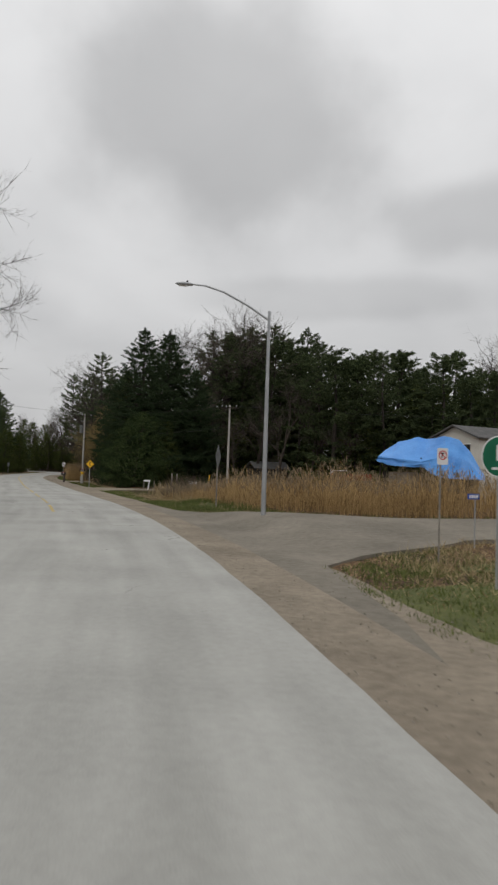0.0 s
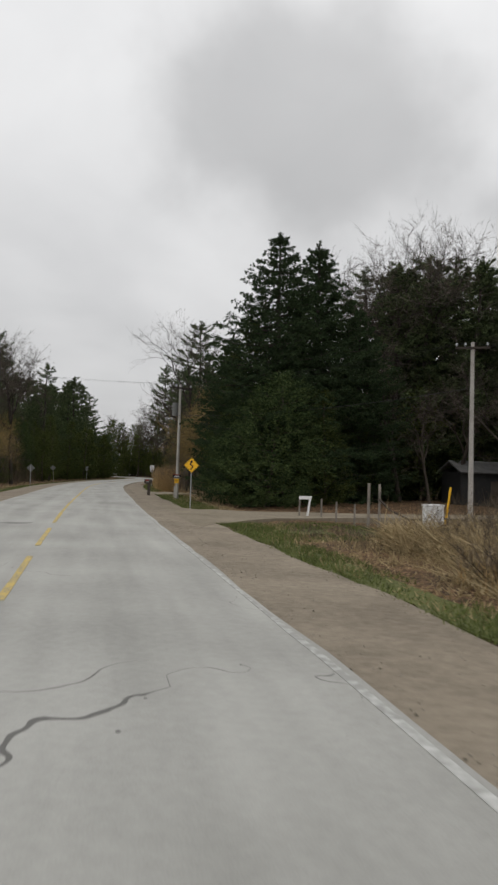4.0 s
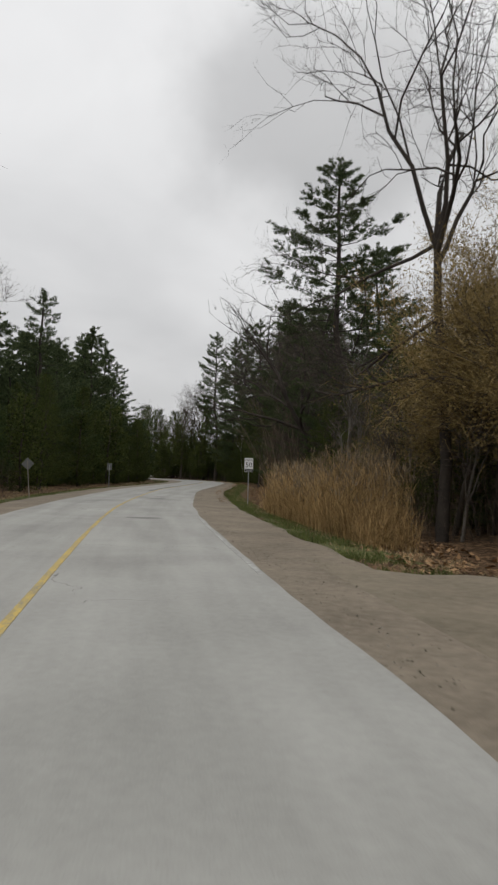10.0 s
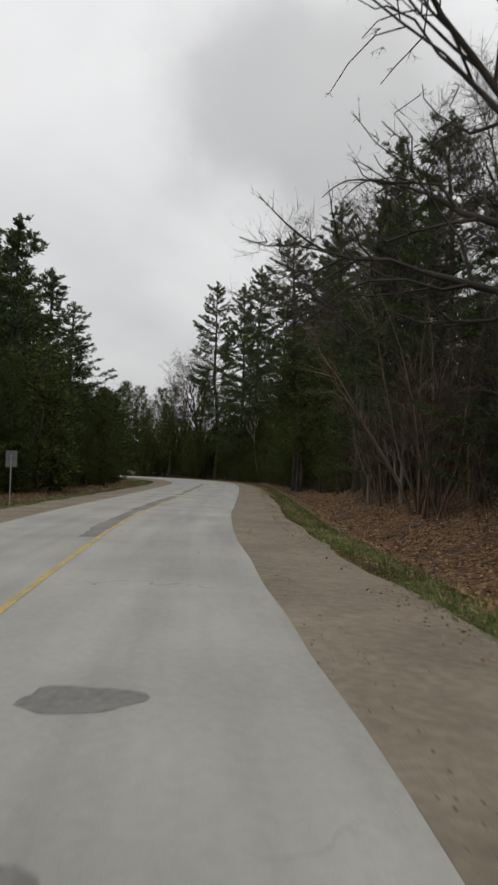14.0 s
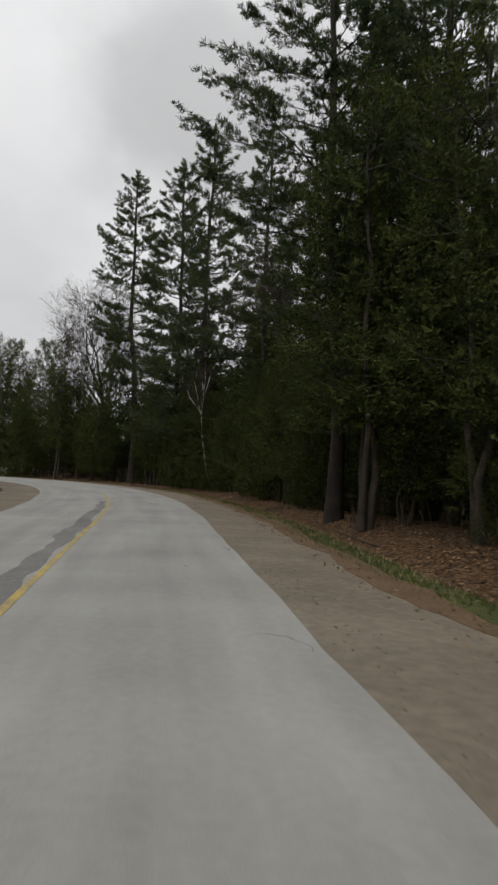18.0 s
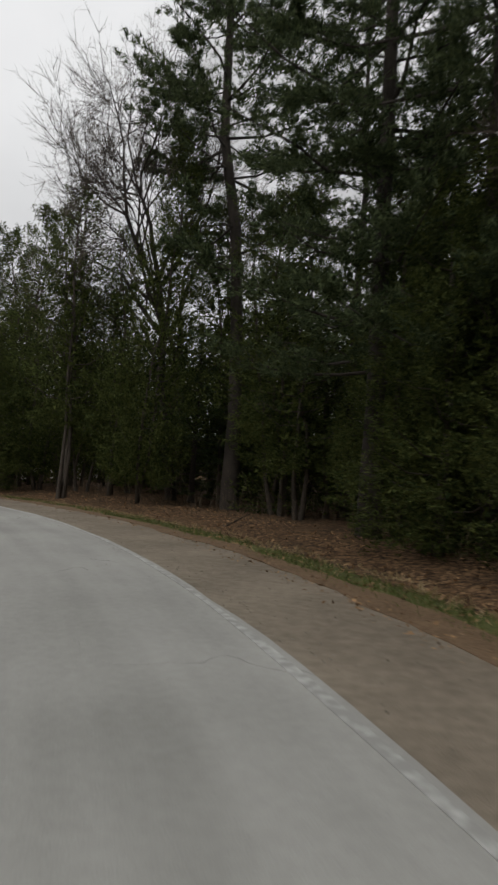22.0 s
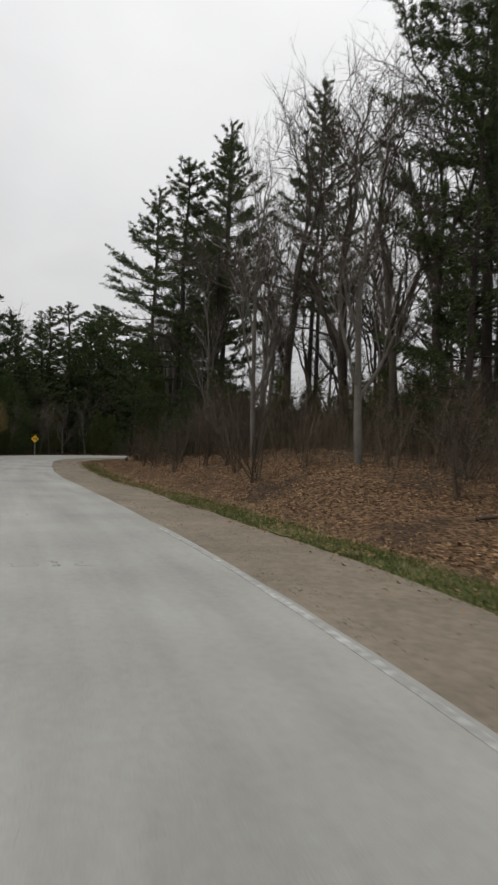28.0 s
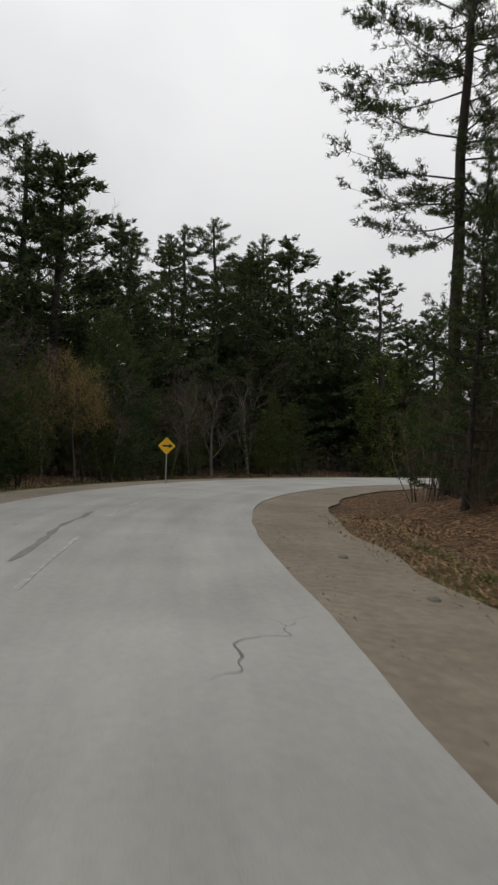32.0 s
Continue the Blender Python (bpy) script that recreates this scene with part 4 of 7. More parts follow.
tree("bare2", -27.8, 117.5, turn=70, top=10.5, fat=0.9, label="slender leafless tree with a pale trunk behind the reeds")
tree("dead", -30.0, 141.6, turn=-75, lean=12, top=18.5, fat=0.9)
tree("pine2", -34.0, 153.0, turn=200, top=18.5, fat=1.1)
tree("pine3", -36.2, 158.5, turn=100, top=17.0, fat=1.0)
tree("elm", -32.2, 147.5, turn=60, top=20.5, fat=0.9)
tree("cedar3", -41.2, 184.2, 16.5, 0, 1.25)
tree("cedar3", -43.4, 190.5, 18.0, 100, 1.3)
tree("cedar3", -42.8, 201.7, 15.0, 200, 0.85)
tree("cedar2", -46.6, 206.5, 13.0, 30, 1.3)
tree("pine0", -44.6, 194.6, turn=0, top=28.0, fat=1.2)
tree("pine0", -48.4, 214.5, turn=150, top=27.5, fat=0.95)
tree("pine2", -41.8, 199.5, turn=140, top=27.0, fat=1.1)
tree("pine2", -40.6, 194.0, turn=90, top=31.0, fat=1.05)
tree("elm", -46.0, 213.0, turn=30, top=22.0)
tree("bare1", -36.5, 160.0, turn=30, top=20.0, fat=1.6)
tree("elm", -38.2, 168.0, turn=300, top=22.0)
tree("pine2", -53.8, 227.4, turn=0, top=34.3, fat=0.92)
tree("pine0", -63.1, 241.5, turn=65, top=35.8)
tree("elm", -66.7, 244.5, turn=200, top=25.8, fat=0.85)
tree("pine2", -56.9, 230.0, turn=120, top=32.4, fat=0.9)
tree("bare0", -77.0, 254.0, turn=10, top=17.5, fat=1.3)
tree("bare3", -68.0, 250.0, turn=100, top=21.0, fat=1.2)
tree("birch", -52.3, 222.6, 11.0, -81, 0.95, lean=19)
tree("cedar5", -49.9, 218.7, turn=40, top=14.5, fat=1.1)
tree("cedar5", -76.5, 248.7, turn=0, top=17.5, fat=1.1)
tree("cedar5", -84.9, 253.0, turn=120, top=19.5, fat=1.15)
tree("cedar5", -80.5, 254.0, turn=200, top=18.5, fat=1.15)
tree("cedar0", -78.5, 247.2, turn=20, top=9.5, fat=1.25)
tree("cedar0", -82.5, 249.6, turn=220, top=8.5, fat=1.2)
tree("cedar3", -72.2, 243.9, turn=120, top=17.5, fat=0.95, lean=3, label="tall cedar with bare leaning stems below its crown")
tree("sapling", -76.3, 243.3, 3.2, turn=0, fat=0.4)
tree("cedar2", -70.5, 246.0, turn=320, top=15.0, fat=1.1)
tree("cedar5", -67.5, 240.6, turn=70, top=18.0, fat=0.85, lean=4)
tree("cedar0", -88.5, 255.8, turn=70, top=7.5, fat=1.2)
tree("cedar1", -87.0, 253.6, turn=150, top=11.5, fat=1.05)
tree("cedar3", -73.2, 247.6, 12.5, 20, 1.1)
tree("cedar4", -105.0, 258.4, 11.0, 35, 0.97, "large full dark green cedar standing alone by the drive")
tree("cedar1", -100.5, 265.6, 5.8, 90, 1.35, "small cedar with pale green tips beside the drive")
tree("pine2", -136.1, 271.9, turn=10, top=34.3, fat=0.95)
tree("pine3", -133.0, 268.0, turn=80, top=22.0, fat=0.8)
tree("pine1", -138.5, 274.5, turn=200, top=26.5, fat=0.7)
tree("pine1", -134.3, 298.8, turn=50, top=36.8, fat=0.75)
tree("pine1", -162.5, 274.8, turn=70, top=34.4, fat=0.75)
tree("pine1", -157.8, 273.2, turn=170, top=30.4, fat=0.7)
tree("pine2", -174.5, 270.8, turn=150, top=33.7, fat=0.9)
tree("pine1", -167.0, 268.5, turn=20, top=31.0, fat=0.9)
tree("pine1", -181.8, 265.4, turn=30, top=29.6, fat=1.15, label="white pine with long limbs reaching over the bend")
tree("bare2", -176.3, 266.0, turn=60, top=27.0, fat=0.6, label="leafless pale-barked tree forking high up")
tree("bare2", -170.2, 265.0, turn=140, top=23.0, fat=0.55)
tree("bare2", -139.9, 261.1, turn=20, top=20.5, fat=0.5)
tree("pine3", -162.9, 266.2, turn=30, top=20.5, fat=0.9)
tree("pine3", -153.2, 263.3, turn=130, top=7.5, fat=1.3)
tree("bare1", -171.0, 268.0, turn=160, top=24.0, fat=0.8)
tree("pine2", -249.0, 247.0, turn=0, top=33.8)
tree("bare0", -237.1, 253.6, turn=0, top=28.0)
tree("bare0", -206.0, 242.0, turn=80, top=30.0, fat=0.8)
tree("pine1", -204.0, 239.5, turn=80, top=33.0, fat=0.8)
tree("pine3", -225.0, 266.5, turn=0, top=24.6, fat=1.1)
tree("pine3", -226.0, 274.5, turn=90, top=18.2, fat=1.0)
tree("bare2", -206.3, 249.0, turn=0, top=7.5, fat=1.3)
tree("budding", -208.0, 255.5, turn=40, top=6.5, fat=1.2)

for x_, y_, h_ in ((-4.9, 45.2, 1.9), (-4.1, 44.5, 2.1), (-5.4, 46.3, 1.7), (-3.5, 45.6, 1.8), (-4.5, 46.8, 1.6)):
    tree("shrub0", x_, y_, h_, fat=1.3, label="leafless dark reddish-brown bush in the dry grass")

for x_, y_, h_, key_ in ((-179.4, 263.6, 5.5, "shrub2"), (-180.6, 265.0, 6.0, "shrub2"), (-177.8, 263.9, 5.0, "shrub1"), (-182.6, 264.2, 5.0, "shrub2"), (-176.2, 264.6, 5.5, "shrub2"), (-183.8, 266.2, 6.5, "shrub1"),
                          (-185.2, 268.4, 10.0, "cedar0"), (-182.4, 268.8, 12.0, "pine3"), (-188.0, 270.4, 13.0, "pine3"), (-178.6, 267.2, 8.0, "cedar2")):
    tree(key_, x_, y_, h_, fat=1.2)

# big dark trees close to the road
for s_, l_, key_, top_, fat_ in ((187, -13.6, "cedar5", 16.5, 1.1), (196, -13.2, "cedar5", 18.5, 1.05), (191, -17.5, "pine2", 30.0, 1.0), (184, -15.5, "pine3", 24.0, 1.0), (203, -15.0, "pine2", 29.0, 1.0),
                                  (222, -14.0, "cedar1", 13.0, 1.0), (231, -13.6, "cedar0", 14.0, 1.2), (247, -16.5, "cedar3", 17.0, 0.9),
                                  (229, -16.0, "cedar5", 19.0, 0.9), (236, -15.0, "cedar5", 18.0, 0.9), (241, -17.5, "pine3", 24.0, 0.9)):
    x_, y_ = on_road(s_, l_)
    tree(key_, x_, y_, top=top_, fat=fat_)

# right side of the road, stretch by stretch
FAR_PINES, FAR_CEDARS = ["pine_far0", "pine_far1", "spruce_far"], ["cedar_far0", "cedar_far1"]
# the dark wall of pines beyond the field
wood_rng = np.random.default_rng(1)
for row_ in range(4):
    for x in np.arange(-4.0, 66.0, 3.3):
        y = np.interp(x, [-4, 6, 13, 30, 66], [93, 91, 80, 79, 70]) + row_ * 5.0 + wood_rng.normal() * 1.2
        tree(("pine_far0", "pine_far1", "pine1", "pine_far1")[wood_rng.integers(4)], x + wood_rng.normal() * 0.9, y, fat=wood_rng.uniform(1.2, 1.8), top=wood_rng.uniform(11.0, 17.0) + row_ * 1.3 + np.interp(x, [-4, 8, 16, 25, 66], [5.5, 4.5, 2.0, 0.0, -1.0]))
for x in np.arange(-6.0, 66.0, 2.3):
    y = np.interp(x, [-6, 6, 13, 30, 66], [91, 93, 82, 80, 71]) + wood_rng.normal() * 1.0
    tree(("cedar_far0", "cedar_far1")[wood_rng.integers(2)], x, y, wood_rng.uniform(6, 10.5), fat=wood_rng.uniform(1.4, 1.9))
for x in np.arange(4.0, 66.0, 2.8):
    y = np.interp(x, [-6, 6, 13, 30, 66], [95, 96, 86, 84, 75]) + wood_rng.normal() * 1.0
    tree(("cedar_far0", "cedar_far1")[wood_rng.integers(2)], x, y, wood_rng.uniform(11, 14), fat=wood_rng.uniform(1.4, 1.8))
for x, y, t_ in ((38, 96, 24), (45, 92, 23), (52, 90, 25), (58, 88, 23), (34, 99, 22), (41, 98, 24)):
    tree("bare0", x, y, top=t_, fat=1.2)
stretch(["bare0", "bare1", "bare3"], 86, 104, -34, -18, 5, (13, 17), 2)
stretch(["cedar0", "cedar2", "cedar0"], 80, 104, -22, -12.5, 7, (7, 12), 3)
stretch(["bare0", "bare1", "bare3", "budding"], 96, 112, -24, -11.5, 11, (7, 13), 4)
stretch(["budding", "budding", "sapling"], 96, 111, -17, -10.5, 14, (5.5, 9.5), 104)
stretch(["cedar0", "cedar2", "cedar_far1", "pine3"], 111, 134, -19, -13.0, 15, (8, 12.5), 150, fat=(1.1, 1.4))
stretch(["sapling", "shrub1"], 111, 124, -14, -10.8, 7, (4, 7), 151)
stretch(["cedar0", "cedar2", "pine3"], 108, 150, -22, -12.5, 10, (7, 13), 5)
stretch(FAR_CEDARS + FAR_PINES, 96, 205, -46, -20, 70, (9, 17), 105, fat=(1.0, 1.4))
stretch(["pine3", "pine2", "cedar2", "pine3", "bare1"], 133, 200, -26, -12.5, 24, (11, 21), 6)
stretch(["sapling", "shrub1", "shrub2", "bare2"], 140, 182, -15, -10.5, 20, (4, 8), 106)
stretch(["shrub2", "bare3", "bare0", "shrub2"], 139, 172, -14.5, -11, 22, (6, 11), 143, fat=(0.9, 1.3))
stretch(["budding"], 99.5, 107, -17.5, -12.0, 7, (7, 9.5), 144, fat=(1.1, 1.5))
stretch(["cedar3", "cedar2", "cedar0", "cedar0"], 178, 241, -15.0, -10.6, 24, (8, 13), 7, fat=(1.1, 1.4))
stretch(["pine0", "pine1", "pine2", "bare1"], 190, 240, -26, -15, 9, (20, 29), 8)
stretch(FAR_PINES + FAR_CEDARS, 195, 242, -50, -18, 40, (12, 24), 108, fat=(1.0, 1.4))
stretch(FAR_CEDARS, 236, 266, -24, -15, 16, (7, 11), 117, fat=(1.2, 1.5))
stretch(FAR_CEDARS, 240, 272, -40, -16, 22, (7, 12), 109, fat=(1.0, 1.4))
stretch(["cedar_far0", "cedar_far1", "cedar0"], 226, 260, -25, -17, 20, (9, 13), 155, fat=(1.3, 1.6))
stretch(["bare1", "bare0", "bare3", "bare0"], 276, 348, -66, -26, 58, (15, 22), 10, fat=(0.65, 0.95))
# the taller leafless trees along the crest of the hill
crest = np.random.default_rng(12)
for turn_ in np.arange(-17.5, 19.5, 2.6):
    a_, d_ = radians(51.2 - turn_ + crest.normal() * 0.5), crest.uniform(54, 70)
    tree(("bare0", "bare3", "bare1", "bare0")[crest.integers(4)], -87.5 - math.sin(a_) * d_, 242.9 + math.cos(a_) * d_, top=1.8 + d_ * crest.uniform(0.36, 0.475), fat=crest.uniform(0.75, 1.0))
stretch(["pine_far0"], 320, 345, -50, -26, 3, (15, 20), 110, fat=(0.7, 0.9))
stretch(["bare0", "bare2"], 330, 352, -32, -18, 4, (16, 22), 11, fat=(0.6, 0.8))
stretch(["shrub1", "shrub0", "shrub2"], 286, 350, -22, -12.5, 30, (2.5, 5), 12)
stretch(["shrub0", "shrub1", "shrub2"], 284, 335, -34, -14, 60, (2.5, 4.5), 112)
stretch(["cedar3", "cedar2"], 238, 262, -15.5, -12.5, 6, (11, 16), 16, fat=(0.9, 1.1))
stretch(["cedar0", "cedar2", "cedar0"], 196, 236, -13.5, -10.4, 9, (6.5, 10.5), 15, fat=(1.1, 1.35))
# left side
stretch(["cedar0", "bare2", "bare0", "pine3", "budding"], 60, 140, 13, 24, 22, (6, 13), 20)
stretch(FAR_CEDARS + FAR_PINES, 40, 150, 20, 45, 50, (9, 16), 120, fat=(1.0, 1.4))
stretch(["bare0", "bare3", "bare1"], 100, 150, 13, 22, 9, (11, 16), 21)
stretch(["shrub1", "cedar0", "bare3", "budding"], 64, 132, 10.5, 14, 30, (5, 9), 147, fat=(1.0, 1.4))
stretch(["pine2", "pine0"], 124, 136, 15, 22, 2, (20, 23), 22)
stretch(["cedar0", "cedar1", "cedar2", "cedar_far1", "cedar_far0"], 140, 215, 9.8, 16, 30, (7, 12), 23, clear=9.4)
stretch(["pine_far0", "pine_far1", "pine3"], 150, 240, 15, 26, 18, (15, 25), 24, fat=(1.1, 1.5))
stretch(FAR_PINES + FAR_CEDARS, 140, 250, 18, 40, 60, (10, 22), 124, fat=(1.0, 1.4))
stretch(FAR_CEDARS, 215, 330, 10, 26, 30, (6, 12), 25)
stretch(["cedar_far0", "cedar_far1", "pine_far1"], 205, 252, 10.5, 17, 22, (9, 14), 152, fat=(1.2, 1.5), cap=13)
stretch(["pine1", "pine1", "pine2"], 344, 374, -22, -13, 2, (16, 26), 13, clear=11)
stretch(["cedar0", "cedar2"], 338, 372, -20, -13, 8, (3.5, 7), 113, fat=(1.1, 1.3), clear=11)
stretch(FAR_CEDARS, 330, 380, -32, -21, 10, (3.5, 6), 114, fat=(1.1, 1.4), clear=11)
stretch(["bare0", "bare2"], 300, 350, -17, -12.5, 4, (15, 20), 14, fat=(0.55, 0.75))
stretch(["shrub1", "shrub2"], 306, 346, -13.5, -9.6, 14, (2, 4.5), 145)
stretch(["shrub2", "shrub1"], 314, 327, -13.5, -10.5, 10, (4, 7), 146)
stretch(["pine3", "cedar0", "pine_far1", "cedar2"], 326, 366, -17.5, -12.0, 16, (2.5, 6.0), 141, "young evergreen at the top of the leafy bank", fat=(1.2, 1.6), clear=10.8)
stretch(["shrub0", "shrub1", "shrub0"], 326, 362, -13.5, -9.8, 22, (1.6, 3.2), 142, fat=(1.0, 1.4), clear=9.2)
stretch(["cedar0", "cedar_far0", "cedar0"], 312, 352, -24, -15.5, 15, (2.5, 5.5), 115, fat=(1.1, 1.5), clear=14)
# outside of the last bend
stretch(["cedar_far0", "cedar1", "cedar_far1", "bare2", "sapling"], 338, 400, 8.5, 15, 28, (6, 12), 26, clear=8.3)
stretch(["pine_far0", "pine_far1", "pine3"], 338, 400, 14, 24, 18, (14, 24), 27, fat=(1.2, 1.6))
stretch(["pine_far0", "pine_far1"], 325, 410, 18, 50, 46, (15, 27), 127, fat=(1.5, 1.9))
stretch(FAR_CEDARS, 325, 410, 14, 40, 36, (8, 13), 128, fat=(1.1, 1.4))
stretch(FAR_CEDARS, 325, 410, 26, 60, 60, (13, 19), 129, fat=(1.3, 1.7), cap=18)
stretch(FAR_CEDARS, 340, 405, 17, 34, 24, (11, 15), 153, fat=(1.3, 1.7), cap=15)
stretch(FAR_CEDARS, 140, 250, 22, 42, 40, (11, 16), 130, fat=(1.3, 1.7), cap=15)
stretch(["pine_far0", "pine_far1", "pine3"], 205, 250, -30, -14, 14, (8, 13), 132, fat=(1.2, 1.6), clear=12)
stretch(FAR_CEDARS, 205, 245, -46, -20, 24, (12, 17), 131, fat=(1.3, 1.7), cap=16)
for s_, l_, key_, top_, fat_ in ((188, 21, "pine_far0", 21.0, 1.6), (195, 19, "pine_far1", 20.5, 1.6), (201, 23, "pine_far0", 22.0, 1.6), (184, 25, "pine_far1", 21.5, 1.6),
                                  (228, 10.5, "cedar2", 12.5, 1.3)):
    x_, y_ = on_road(s_, l_)
    tree(key_, x_, y_, top=top_, fat=fat_)
stretch(["cedar0", "pine3", "cedar0", "cedar2"], 338, 388, 8.6, 13, 18, (3, 7.5), 154, "young green conifer in front of the wood", fat=(1.2, 1.6), clear=8.3)
stretch(["sapling", "budding", "sapling"], 340, 376, 8, 12, 15, (5, 9), 28, clear=7.8)
stretch(["pine3", "cedar0", "cedar2"], 352, 400, -24, -10, 9, (6, 12), 29, clear=9.5)


def joined(name, label, category, items):
    """The trees that nobody could count, joined: trunks and crowns as two meshes under one thing."""
    ob = new(name)
    for piece in ("trunk", "crown"):
        vs, fs, base = [], [], 0
        source = {k: KINDS[k][piece] for k, _ in items}
        data = {}
        for k, me in source.items():
            co = np.empty(len(me.vertices) * 3)
            me.vertices.foreach_get("co", co)
            data[k] = co.reshape(-1, 3), [tuple(p.vertices) for p in me.polygons]
        for k, m in items:
            co, fa = data[k]
            mm = np.array(m)
            vs.append(co @ mm[:3, :3].T + mm[:3, 3])
            fs += [tuple(i + base for i in f) for f in fa]
            base += len(co)
        me = bpy.data.meshes.new(piece)
        me.from_pydata(np.concatenate(vs).tolist(), [], fs)
        me.materials.append(source[items[0][0]].materials[0])
        child(piece + "s", me, ob)
    tagged(ob, label, category, kind="stuff")


joined("far_cedars", "dark green cedars massed deep in the wood", "cedar trees", DEEP)


# ---- drives and the side road ----
def heading(s):
    t = TAN[int(np.clip(s + S0, 0, len(TAN) - 1))]
    return math.degrees(math.atan2(-t[0], t[1]))


def drive(name, label, ls, near, far, material, lift=0.012, kind_="structure", category="driveway"):
    """A way that leaves the road to the right: for each offset, where its near and far rims lie."""
    L = np.arange(ls[0], ls[-1] - 0.01, -0.7)
    n = np.interp(-L, [-v for v in ls], near) + 0.25 * np.array([noise.noise((v * 0.5, 2.2, 0)) for v in L])
    f = np.interp(-L, [-v for v in ls], far) + 0.25 * np.array([noise.noise((v * 0.5, 9.2, 0)) for v in L])
    t = np.linspace(0, 1, 9)
    S = n[:, None] * (1 - t) + f[:, None] * t
    LL = np.repeat(L[:, None], 9, 1)
    z = height(S, LL)
    z = np.where(np.abs(LL) < 6.3, -0.040 - 0.018 * (np.abs(LL) - 3.4), np.maximum(z, -0.16) + 0.09 * ease(np.abs(LL), 6.3, 7.5)) + lift
    z = z - 0.05 * (1 - ease(np.abs(LL), 4.0, 5.2))
    S, LL, z = np.c_[S[:, :1], S, S[:, -1:]], np.c_[LL[:, :1], LL, LL[:, -1:]], np.c_[z[:, :1] - 0.5, z, z[:, -1:] - 0.5]
    xy = on_road(S.ravel(), LL.ravel())
    r, c = S.shape
    i, j = np.meshgrid(np.arange(r - 1), np.arange(c - 1), indexing="ij")
    q = (i * c + j).ravel()
    ob = new(name, mesh_of(name, np.c_[xy, z.ravel()], np.stack([q, q + c, q + c + 1, q + 1], 1)[:, ::-1], material))
    return tagged(ob, label, category, kind=kind_)


drive("road", "worn grey-brown side road joining the country road", [-4.0, -5.3, -5.9, -6.6, -8, -12, -20, -60], [3, 8, 14, 15, 16, 18, 14, -4], [38, 36.5, 34.5, 30.5, 26.0, 23.8, 20.5, 8], SIDE_ROAD, category="road")
drive("pavement", "narrow gravel drive through the grass", [-4.0, -6, -9, -14, -40], [56, 60, 63, 64.5, 66], [74, 71, 68.5, 68, 69.5], DIRT)
drive("pavement", "brown dirt drive beside the letter box", [-4.0, -6, -9, -14, -40], [89, 92, 93.5, 94, 96], [103, 100, 98.5, 98, 100], DIRT)
drive("pavement", "dusty gravel drive beside the red milk can", [-4.0, -6, -9, -14, -40], [266, 270, 273, 275, 272], [290, 285, 281.5, 280, 277], DIRT)

# ---- markings and repairs, parts of the road ----
def lift(h):
    return lambda S, L: -0.006 * np.abs(L) + h


for s0 in np.arange(30, 62, 7.0):
    tagged(strip("centre_line", s0, s0 + 5.0, -0.06, 0.06, lift(0.006), PAINT_Y, edge=0.015, cols=2, parent=road))
for s0 in np.arange(62, 214, 8.0):
    strip("centre_line", s0, s0 + 8.0, -0.06, 0.06, lift(0.006), PAINT_Y, edge=0.02, cols=2, parent=road)
for s0 in np.arange(214, 352, 9.0):
    strip("centre_line", s0, s0 + 5.5, -0.05, 0.05, lift(0.006), PAINT_W, edge=0.02, cols=2, parent=road)
for s0, s1 in ((36, 62), (66, 90), (99, 114), (206, 300)):
    strip("edge_line", s0, s1, -3.60, -3.51, lift(0.006), PAINT_W, edge=0.03, cols=2, parent=road)
strip("asphalt_patch", 146, 172, 0.10, 0.62, lift(0.004), PATCH, step=0.5, edge=0.22, parent=road)
strip("asphalt_patch", 173.5, 206, 0.10, 0.50, lift(0.004), PATCH, step=0.5, edge=0.25, parent=road)


def blotch(s, l, rs, rl, seed):
    """An irregular round repair laid on the asphalt."""
    k = 26
    a = np.linspace(0, 2 * np.pi, k, endpoint=False)
    w = np.array([1 + 0.35 * noise.noise((math.cos(q) * 1.6 + seed, math.sin(q) * 1.6, seed)) for q in a])
    S, L = s + rs * w * np.cos(a), l + rl * w * np.sin(a)
    S, L = np.r_[s, S], np.r_[l, L]
    v = np.c_[on_road(S, L), -0.006 * np.abs(L) + 0.004]
    f = np.stack([np.zeros(k, int), 1 + np.arange(k), 1 + (np.arange(k) + 1) % k], 1)
    ob = new("asphalt_patch", mesh_of("asphalt_patch", v, f, PATCH))
    ob.parent = road


for s, l, rs, rl, sd in ((112.6, -1.5, 0.5, 0.6, 1), (130.8, -1.2, 0.5, 0.7, 2), (133.6, -1.5, 0.35, 0.5, 3), (205, -2.2, 0.25, 0.3, 4), (219, -2.4, 0.2, 0.25, 5), (58, 1.2, 0.4, 0.5, 6)):
    blotch(s, l, rs, rl, sd)
strip("asphalt_patch", 342, 350, 0.5, 0.62, lift(0.004), PATCH, step=0.5, edge=0.2, cols=2, parent=road)


# ---- ground cover ----
def scatter(n, s0, s1, l0, l1, seed, thin=None, clear=None):
    r = np.random.default_rng(seed)
    s, l = s0 + (s1 - s0) * r.random(n), l0 + (l1 - l0) * r.random(n)
    if thin is not None:
        keep = np.array([noise.noise((a * thin, b * thin * 1.5, seed * 1.7)) for a, b in zip(s, l)]) + r.uniform(-0.5, 0.5, n) > -0.1
        s, l = s[keep], l[keep]
    if clear is not None:
        keep = clear(s, l)
        s, l = s[keep], l[keep]
    return np.c_[on_road(s, l), height(s, l)], r


